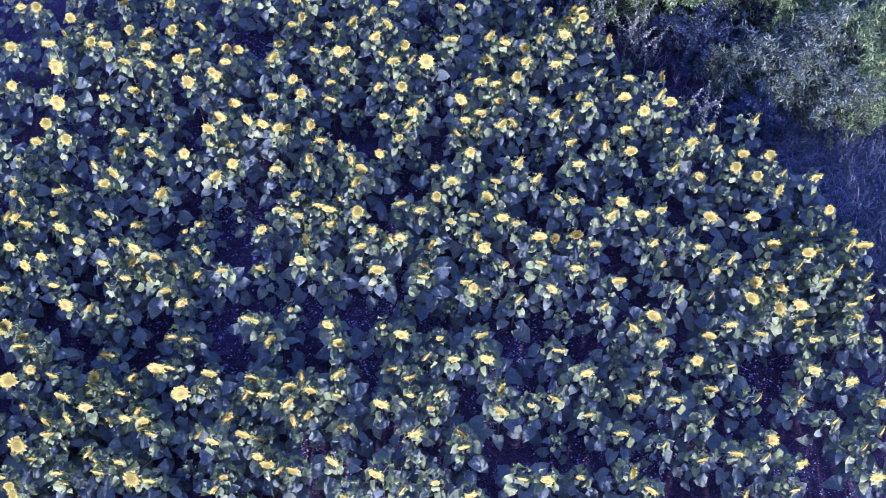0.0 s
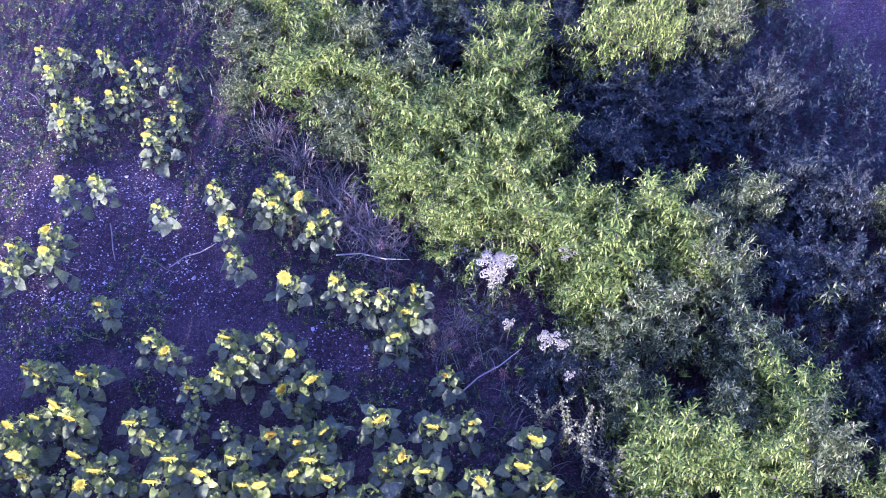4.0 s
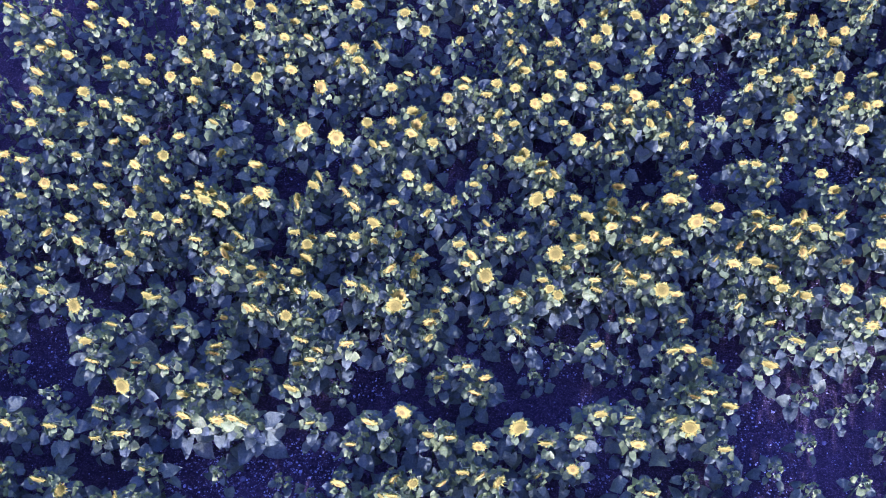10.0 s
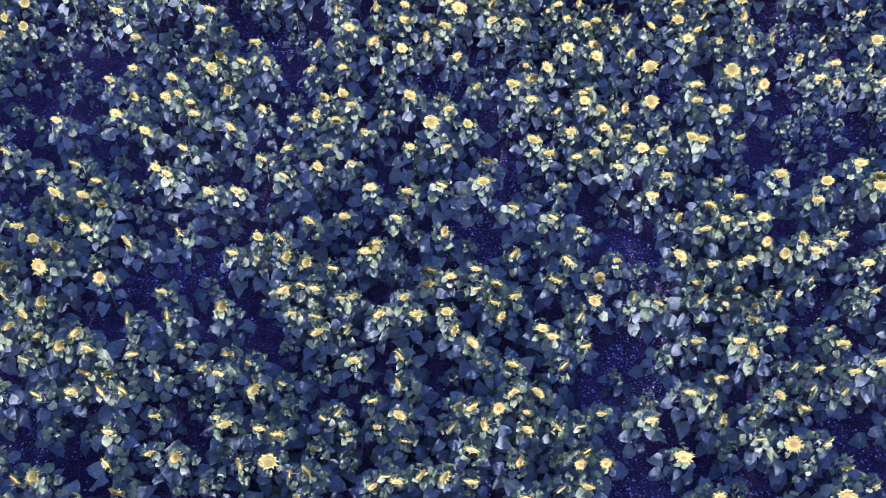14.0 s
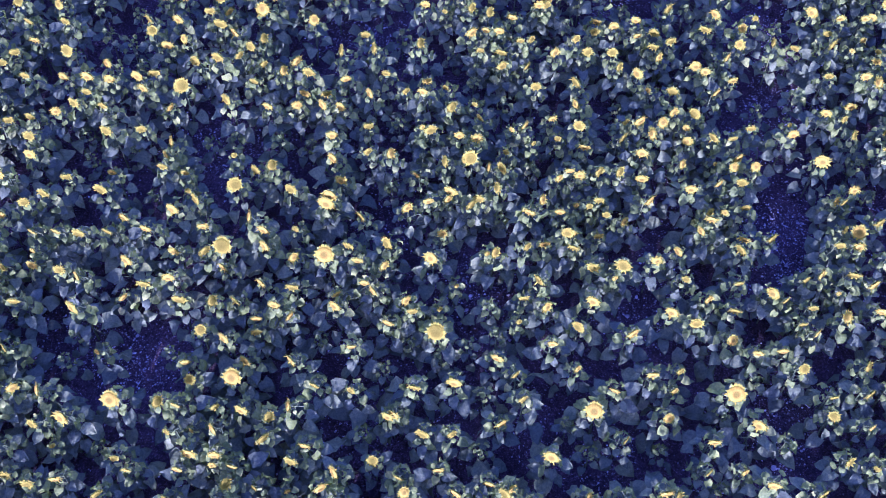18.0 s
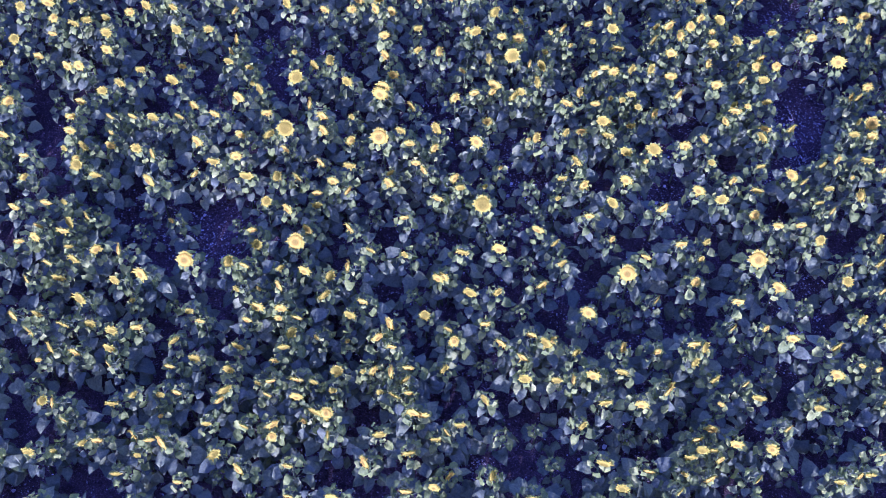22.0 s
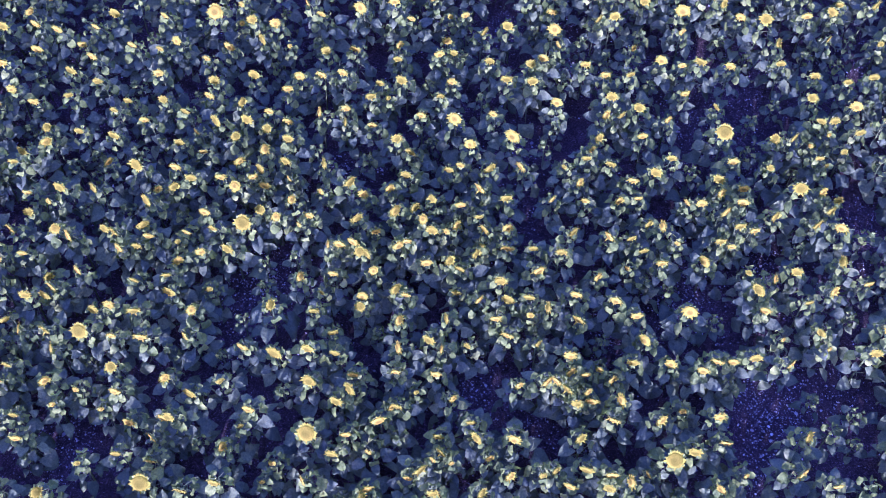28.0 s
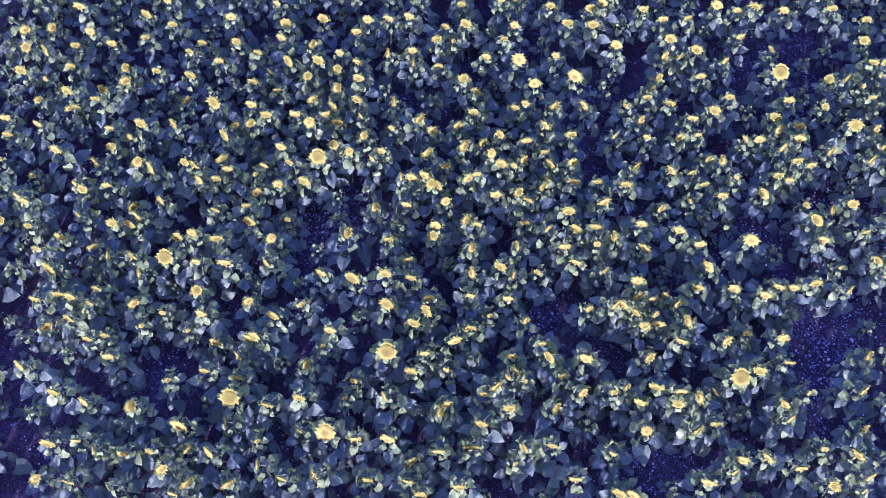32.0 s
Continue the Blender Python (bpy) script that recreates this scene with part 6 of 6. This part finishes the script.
# ---- weeds and shrubs beyond the border ----
def shoot(r, height, leaf, width, count, lean, droop, toward=None, simple=False):
    """A leafy upright shoot: narrow leaves in a spiral round a bent stem; its stem and its leaves apart."""
    a = r.uniform(0, 6.28) if toward is None else toward
    way = np.array([math.cos(a), math.sin(a), 0])
    line = [way * lean * height * f * f + np.array([0, 0, height * f]) for f in (0, 0.35, 0.7, 1.0)]
    stem = tube((line[0], line[2], line[3]), (0.006, 0.004, 0.002), 3)
    v, t = [], []
    for i in range(count):
        f = 0.25 + 0.75 * (i + r.random()) / count
        k = min(2, int(f * 3))
        lo = (0, 0.35, 0.7)[k]
        hi = (0.35, 0.7, 1.0)[k]
        q = np.array(line[k]) + (np.array(line[k + 1]) - np.array(line[k])) * max(0, min(1, (f - lo) / (hi - lo)))
        w = i * 2.4 + r.uniform(-0.5, 0.5)
        e = np.array([math.cos(w), math.sin(w), 0])
        n = np.array([-math.sin(w), math.cos(w), 0])
        up = r.uniform(0.0, 1.2) if f > 0.8 else r.uniform(-0.5, 0.9)
        ln = leaf * r.uniform(0.7, 1.25) * (1.0 if f < 0.85 else 0.75)
        wd = width * r.uniform(0.7, 1.3) * 0.5
        mid = q + e * ln * 0.5 + np.array([0, 0, ln * 0.5 * up])
        tip = q + e * ln + np.array([0, 0, ln * (up - droop * r.uniform(0.5, 1.2))])
        b = len(v)
        if simple:
            v += [q, mid + n * wd, mid - n * wd, tip]
            t += [(b, b + 2, b + 1), (b + 1, b + 2, b + 3)]
            continue
        v += [q, mid + n * wd, mid - n * wd, mid + np.array([0, 0, -0.25 * wd]), tip]
        t += [(b, b + 3, b + 1), (b, b + 2, b + 3), (b + 1, b + 3, b + 4), (b + 3, b + 2, b + 4)]
    return stem, Shape().add(v, t)


def shrub_master(seed, height, leaf, width, leaves, shoots, mat, label):
    """A rounded shrub one metre across: branches that carry bunches of leafy shoots."""
    r = np.random.default_rng(seed)
    root = tagged(new("shrub"), label, "shrub", "shrubs along the field border")
    arms = 6
    for k in range(arms):
        wood, green = Shape(), Shape()
        a = 2 * math.pi * k / arms + r.uniform(-0.4, 0.4)
        reach = 0.3 * r.uniform(0.6, 1.1)
        e = np.array([math.cos(a), math.sin(a), 0])
        crest = e * reach + np.array([0, 0, height * r.uniform(0.45, 0.62)])
        wood.put(tube([(0, 0, -0.03), e * reach * 0.4 + (0, 0, height * 0.25), crest], (0.018, 0.012, 0.007), 4))
        for i in range(shoots):
            # shoots end on a lumpy dome and point outwards from it
            u, rise = a + r.uniform(-0.6, 0.6), math.asin(r.uniform(0.05, 1.0))
            lump = 1 + 0.24 * math.sin(3 * u + seed) * math.cos(4 * rise + seed) + r.normal(0, 0.09)
            tip = np.array([0.46 * math.cos(rise) * math.cos(u), 0.46 * math.cos(rise) * math.sin(u), height * (0.25 + 0.72 * math.sin(rise))]) * lump
            ln = height * r.uniform(0.13, 0.27)
            lean = min(1.6, 0.35 + 0.9 * math.cos(rise))
            base = tip - np.array([math.cos(u) * lean * ln, math.sin(u) * lean * ln, ln])
            base[2] = max(base[2], 0.02)
            stem, lf = shoot(r, ln, leaf, width, leaves, lean, r.uniform(-0.2, 0.7), u, True)
            wood.put(stem, None, base)
            green.put(lf, None, base)
        arm = new("branch", wood.mesh("branch", [TWIG]))
        arm.parent = root
        tuft = new("foliage", green.mesh("foliage", [mat], False))
        tuft.parent = arm
    return root


BRIGHT_SPOTS = [(-1.91, 17.45, 0.71, 1.30), (-0.48, 15.89, 0.57, 1.20), (0.31, 15.73, 0.70, 1.40), (-0.02, 15.19, 0.45, 1.10), (1.34, 15.05, 0.68, 1.50),
                (2.01, 14.67, 0.74, 1.50), (2.71, 15.18, 0.68, 1.50), (3.95, 12.87, 0.63, 1.40), (2.59, 12.22, 0.67, 1.40),
                (3.30, 11.99, 0.67, 1.40), (2.03, 17.99, 0.59, 1.90), (2.76, 18.04, 0.44, 2.00), (5.84, 10.63, 0.69, 1.00), (5.70, 10.07, 0.38, 0.80),
                (5.67, 12.39, 0.48, 1.30), (-1.75, 18.35, 0.6, 1.3), (0.75, 17.95, 0.62, 1.5), (0.25, 16.75, 0.6, 1.35), (0.95, 15.6, 0.55, 1.4), (2.3, 19.2, 0.6, 1.9),
                (3.4, 19.3, 0.5, 1.9), (-2.5, 18.9, 0.45, 1.0), (6.1, 11.4, 0.5, 1.0), (5.47, 11.28, 0.71, 1.10), (4.94, 11.77, 0.53, 1.20), (3.75, 12.2, 0.5, 1.35), (-1.1, 17.3, 0.5, 1.2),
                (-0.37, 16.65, 0.73, 1.3), (0.64, 17.29, 0.67, 1.6), (1.09, 16.5, 0.55, 1.55), (0.75, 16.1, 0.5, 1.45), (1.76, 14.33, 0.5, 1.1), (3.0, 14.75, 0.5, 1.3), (1.75, 15.35, 0.5, 1.4)]
GREEN_SPOTS = [(5.74, 14.94, 0.42, 1.2), (5.62, 14.10, 0.45, 1.1), (5.70, 15.72, 0.36, 1.2),
               (-1.28, 18.03, 0.54, 1.20), (-1.42, 16.79, 0.56, 1.00), 
               (3.12, 15.01, 0.48, 1.40), (3.35, 14.43, 0.54, 1.30), (3.60, 13.53, 0.58, 1.30), (3.34, 12.71, 0.50, 1.20),
               (4.21, 12.31, 0.55, 1.30), (3.58, 18.36, 0.46, 1.60), (-2.89, 18.24, 0.55, 0.80), (-2.96, 17.45, 0.31, 0.60), (1.97, 13.66, 0.53, 0.80),
               (2.19, 12.98, 0.45, 0.90), (4.82, 10.90, 0.86, 0.90), (4.06, 10.83, 0.47, 0.70), 
               (5.23, 10.90, 0.58, 1.20), (4.71, 10.52, 0.58, 1.00), (5.36, 10.14, 0.57, 1.00), 
               (2.52, 13.93, 0.59, 1.30), (3.7, 15.6, 0.5, 1.3), (-0.55, 17.6, 0.55, 1.2), (-0.1, 18.9, 0.65, 1.2), (1.1, 19.3, 0.6, 1.3), (-3.3, 19.2, 0.5, 0.8), (4.3, 19.6, 0.6, 1.5)]
# the thicket behind the bright shrubs; its shade is in the leaf colour
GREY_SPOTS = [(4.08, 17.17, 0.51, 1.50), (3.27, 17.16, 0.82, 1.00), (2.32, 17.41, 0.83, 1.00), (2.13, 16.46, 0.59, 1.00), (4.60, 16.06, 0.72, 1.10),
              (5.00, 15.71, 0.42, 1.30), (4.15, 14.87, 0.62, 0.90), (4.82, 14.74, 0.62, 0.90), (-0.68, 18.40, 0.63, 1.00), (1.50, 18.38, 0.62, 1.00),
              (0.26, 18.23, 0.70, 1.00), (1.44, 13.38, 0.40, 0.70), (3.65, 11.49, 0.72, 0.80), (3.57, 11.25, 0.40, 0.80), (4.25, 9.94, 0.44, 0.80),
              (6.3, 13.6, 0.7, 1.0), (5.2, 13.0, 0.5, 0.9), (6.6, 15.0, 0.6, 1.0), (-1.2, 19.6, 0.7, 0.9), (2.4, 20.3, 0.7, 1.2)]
for spots_of, mat, label, leaf, width, seed in (
        (BRIGHT_SPOTS, BRIGHT, "bright yellow-green willow shrub with narrow leaves", 0.066, 0.0145, 21),
        (GREEN_SPOTS, SHRUB, "dull green bushy weed shrub with narrow leaves", 0.066, 0.0155, 31),
        (GREY_SPOTS, SHADE_GREY, "grey-green weed thicket with shade darkened into its leaf colour", 0.05, 0.017, 41)):
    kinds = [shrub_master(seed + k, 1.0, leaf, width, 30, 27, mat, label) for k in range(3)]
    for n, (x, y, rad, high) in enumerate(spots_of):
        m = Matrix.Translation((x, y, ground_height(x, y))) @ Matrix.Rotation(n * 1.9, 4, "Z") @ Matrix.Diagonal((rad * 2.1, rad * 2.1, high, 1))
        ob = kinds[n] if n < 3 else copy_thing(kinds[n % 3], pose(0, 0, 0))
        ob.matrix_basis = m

# the weed carpet between them, thin at the border
wr = np.random.default_rng(17)
low = [shoot(wr, wr.uniform(0.3, 0.75), 0.062, 0.018, 32, wr.uniform(0.1, 0.5), wr.uniform(0.2, 0.8), None, True) for _ in range(14)]
carpet = Shape()
for i in range(17500):
    x, y = wr.uniform(-7, 10.5), wr.uniform(4.5, 25)
    b = beyond(x, y)
    lawn = (x - 5.9) ** 2 / 2.6 + (y - 8.4) ** 2 < 1.6
    if lawn and wr.random() < 0.75:
        continue
    if b < 0.1 or b > 7.5 or y > 22 or (x > 8 and y < 9) or wr.random() > min(1, 0.35 + b * 0.5):
        continue
    stem, lf = low[int(wr.integers(0, 14))]
    g = wr.uniform(0.6, 1.3) * min(1, 0.55 + 0.4 * b)
    g *= 1.25 if b > 3.5 else 1.0
    # farther back mostly the darkened grey, which paints in the shade there
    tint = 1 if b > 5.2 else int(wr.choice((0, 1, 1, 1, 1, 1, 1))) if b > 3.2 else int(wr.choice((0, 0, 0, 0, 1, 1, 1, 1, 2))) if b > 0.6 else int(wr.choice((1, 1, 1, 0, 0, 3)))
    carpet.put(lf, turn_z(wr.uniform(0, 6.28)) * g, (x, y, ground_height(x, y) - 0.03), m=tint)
tagged(new("weeds", carpet.mesh("weeds", [SHRUB, SHADE_GREY, BRIGHT, RUST], False)), "knee-high mixed green and grey weeds, colour darkened as shade farther back", "weeds", kind="stuff")


def grass_blades(r, count, length, spread):
    v, t = [], []
    for i in range(count):
        a = r.uniform(0, 6.28)
        e, n = np.array([math.cos(a), math.sin(a), 0]), np.array([-math.sin(a), math.cos(a), 0])
        ln = length * r.uniform(0.6, 1.2)
        q = np.append(r.normal(0, spread, 2), -0.02)
        out = r.uniform(0.4, 1.0)
        b = len(v)
        for f, z in ((0, 0), (0.4, 0.42), (0.75, 0.5), (1.0, 0.38)):
            p = q + e * ln * f * out + np.array([0, 0, ln * z * 1.2])
            w = 0.006 * (1.1 - f)
            v += [p - n * w, p + n * w]
        t += [(b + k, b + k + 1, b + k + 3) if s else (b + k, b + k + 3, b + k + 2) for k in (0, 2, 4) for s in (0, 1)]
    return Shape().add(v, t)


tufts = [grass_blades(np.random.default_rng(51 + k), 110, 0.5, 0.07) for k in range(3)]
tuft_meshes = [s.mesh("grass_tuft", [DRY], False) for s in tufts]
for n, (x, y, g) in enumerate(((-0.97, 15.33, 1.3), (-1.53, 15.92, 1.1), (-1.99, 16.5, 1.0), (-1.2, 15.58, 1.2), (-0.74, 15.1, 0.9), (-2.4, 16.9, 0.9),
                               (0.23, 14.06, 0.8), (0.03, 13.74, 0.7), (0.5, 14.23, 0.8), (-0.2, 13.95, 0.7))):
    ob = tagged(new("grass_tuft", tuft_meshes[n % 3]), "dry drooping grass tuft at the field border", "grass", "grass tufts")
    ob.matrix_basis = Matrix.Translation((x, y, ground_height(x, y))) @ Matrix.Rotation(n * 1.3, 4, "Z") @ Matrix.Scale(g, 4)
turf = Shape()
short = [grass_blades(np.random.default_rng(61 + k), 13, 0.3, 0.07) for k in range(5)]
for i in range(6400):
    x, y = (wr.uniform(-5, 9), wr.uniform(4.5, 20)) if i < 2800 else (wr.uniform(3.9, 8.2), wr.uniform(6.2, 10.2))
    b = beyond(x, y)
    near_lawn = 3.9 < x < 8.2 and 6.2 < y < 10.2
    if b < -0.1 or (b > 1.0 and not near_lawn):
        continue
    turf.put(short[i % 5], turn_z(wr.uniform(0, 6.28)) * wr.uniform(0.6, 1.4), (x, y, ground_height(x, y)), m=int(wr.random() < 0.72))
tagged(new("border_grass", turf.mesh("border_grass", [DRY, GRASS], False)), "thin dry grass on the field border", "grass", kind="stuff")


# white umbels
def umbel(seed):
    r = np.random.default_rng(seed)
    s = Shape()
    for i in range(420):
        k = i % 9
        ca, cd = k * 2.4, 0.17 * math.sqrt(k / 9)
        a, d = r.uniform(0, 6.28), 0.06 * math.sqrt(r.random())
        c = np.array([cd * math.cos(ca) + d * math.cos(a), cd * math.sin(ca) + d * math.sin(a), 1.02 + 0.05 * math.sin(k * 1.7) - d * 0.9])
        rad = r.uniform(0.009, 0.014)
        v = [c + (0, 0, 0.008)] + [c + (rad * math.cos(q), rad * math.sin(q), r.uniform(-0.004, 0.004)) for q in (0, 1.57, 3.14, 4.71)]
        s.add(v, [(0, 1 + n, 1 + (n + 1) % 4) for n in range(4)])
    stalks = Shape()
    for i in range(4):
        a = r.uniform(0, 6.28)
        stalks.put(tube([(0, 0, 0), (0.03 * math.cos(a), 0.03 * math.sin(a), 0.5), (0.1 * math.cos(a), 0.1 * math.sin(a), 1.01)], (0.003, 0.003, 0.002), 4))
    return s, stalks


for n, (x, y, g) in enumerate(((0.56, 14.40, 1.0), (0.70, 14.46, 0.85), (0.62, 14.28, 0.7), (1.24, 13.5, 0.7), (1.5, 14.7, 0.75), (1.5, 13.13, 0.35), (0.79, 13.76, 0.4), (1.42, 13.5, 0.45))):
    s, stalks = umbel(70 + n)
    root = tagged(new("white_umbel"), "white flowering umbel weed by the shrubs", "wildflower", "white wildflowers")
    for nm, sh, mt in (("stem", stalks, STALK), ("blossom", s, WHITE)):
        ob = new(nm, sh.mesh(nm, [mt]))
        ob.parent = root
    root.matrix_basis = Matrix.Translation((x, y, ground_height(x, y))) @ Matrix.Diagonal((g, g, 0.6 + 0.5 * g, 1))

# pale mugwort plumes
for n, (x, y) in enumerate(((1.18, 12.69), (1.41, 12.54), (1.54, 12.44), (1.81, 12.20), (1.95, 11.99), (1.99, 11.80), (2.13, 12.03), (2.29, 11.36), (2.57, 11.41), (2.69, 11.26), (2.81, 11.20), (2.99, 11.10), (3.40, 10.02), (3.53, 9.88), (1.81, 12.30), (2.14, 11.50))):
    r = np.random.default_rng(90 + n)
    root = tagged(new("mugwort"), "pale dusty mugwort with bent plumes", "weed", "pale weeds on the border")
    for i in range(4):
        stem, lf = shoot(r, r.uniform(0.8, 1.1), 0.042, 0.022, 44, r.uniform(0.15, 0.4), 0.6)
        at = np.append(r.normal(0, 0.08, 2), 0)
        ob = new("stem", Shape().put(stem, None, at).mesh("stem", [STALK]))
        ob.parent = root
        leaf_ob = new("plume", Shape().put(lf, None, at).mesh("plume", [PALE], False))
        leaf_ob.parent = ob
        tagged(leaf_ob, kind="stuff")
    root.matrix_basis = Matrix.Translation((x, y, ground_height(x, y)))


# ---- fallen stalks on the bare corner ----
for n, (ax, ay, az, bx, by, bz) in enumerate(((0.22, 13.12, 0.1, 0.97, 13.6, 0.45), (-1.39, 14.95, 0.25, -0.44, 14.82, 0.4), (-3.55, 14.79, 0.03, -2.94, 15.06, 0.2),
                                              (-3.94, 14.94, 0.03, -3.39, 14.67, 0.06), (-4.44, 15.44, 0.03, -4.25, 14.84, 0.05), (-4.71, 13.88, 0.04, -4.14, 13.67, 0.07),
                                              (-0.73, 13.68, 0.03, -0.31, 13.55, 0.06), (-6.1, 17.66, 0.03, -5.49, 17.08, 0.08))):
    za, zb = ground_height(ax, ay) + az, ground_height(bx, by) + bz
    line = [(ax, ay, za - 0.04), ((ax * 2 + bx) / 3, (ay * 2 + by) / 3 + 0.03, (za * 2 + zb) / 3), ((ax + bx * 2) / 3, (ay + by * 2) / 3 - 0.02, (za + zb * 2) / 3), (bx, by, zb)]
    tagged(new("fallen_stalk", tube(line, (0.011, 0.010, 0.009, 0.006), 5).mesh("fallen_stalk", [DRY])), "dry pale sunflower stalk lying on soil", "stalk", "fallen stalks")

# ---- stones and clods ----
sr = np.random.default_rng(23)
base = bmesh.new()
bmesh.ops.create_icosphere(base, subdivisions=1, radius=1.0)
base.verts.ensure_lookup_table()
bv = np.array([v.co[:] for v in base.verts])
bt = np.array([[v.index for v in f.verts] for f in base.faces])
base.free()
rocks = Shape()
OCTA = np.array([(1, 0, 0), (-1, 0, 0), (0, 1, 0), (0, -1, 0), (0, 0, 1.0)]) - (0, 0, 0.15)
OCTA_T = [(0, 2, 4), (2, 1, 4), (1, 3, 4), (3, 0, 4)]
forms = [bv * (1 + sr.uniform(-0.28, 0.28, (len(bv), 1))) * np.array([1, sr.uniform(0.7, 1.0), sr.uniform(0.45, 0.7)]) for _ in range(10)]


def stone(x, y):
    s = 0.006 + 0.014 * sr.random() ** 2.2 + (0.022 * sr.random() if sr.random() < 0.012 else 0)
    k = int(sr.integers(0, 10))
    rocks.put(Shape().add(forms[k] * s, bt) if s > 0.02 else Shape().add(OCTA * s * (1, 0.8, 0.6), OCTA_T), turn_z(sr.uniform(0, 6.28)), (x, y, ground_height(x, y) + s * 0.15))


for i in range(80000):
    x, y = sr.uniform(-21, 6), sr.uniform(-28, 19)
    if abs(x - middle(y)) < 7 and in_strip(x, y) and (y < 13 or i % 2 == 0):
        stone(x, y)
for cx, cy, rx, ry in BARE:
    for i in range(min(1500, int(1500 * rx * ry))):
        a, d = sr.uniform(0, 6.28), 1.25 * math.sqrt(sr.random())
        stone(cx + rx * d * math.cos(a), cy + ry * d * math.sin(a))
tagged(new("field_stones", rocks.mesh("field_stones", [STONE], False)), "small pale stones and clods on soil", "stones", kind="stuff")

# seedlings and low weeds on the open corner of the field
sprout = Shape()
tiny = [shoot(sr, sr.uniform(0.05, 0.14), 0.05, 0.022, 10, 0.3, 0.5, None, True)[1] for _ in range(8)]
for i in range(26000):
    x, y = sr.uniform(-11, 4), sr.uniform(10.5, 21)
    b = beyond(x, y)
    if b > 0.2 or y + 0.45 * x < 11.0:
        continue
    # thick near the border and towards the far end, patchy on the open soil
    thick = 0.08 + 0.5 * max(0, 1.3 + b) + 0.45 * max(0, y - 15.5)
    if noise.noise((x * 0.9, y * 0.9, 3.0)) < 0.2 - thick:
        continue
    sprout.put(tiny[i % 8], turn_z(sr.uniform(0, 6.28)) * sr.uniform(0.45, 1.1), (x, y, ground_height(x, y) - 0.01), m=int(sr.random() < 0.5))
tagged(new("seedlings", sprout.mesh("seedlings", [SHRUB, SHADE_GREY], False)), "low green seedlings on dry soil", "weeds", kind="stuff")
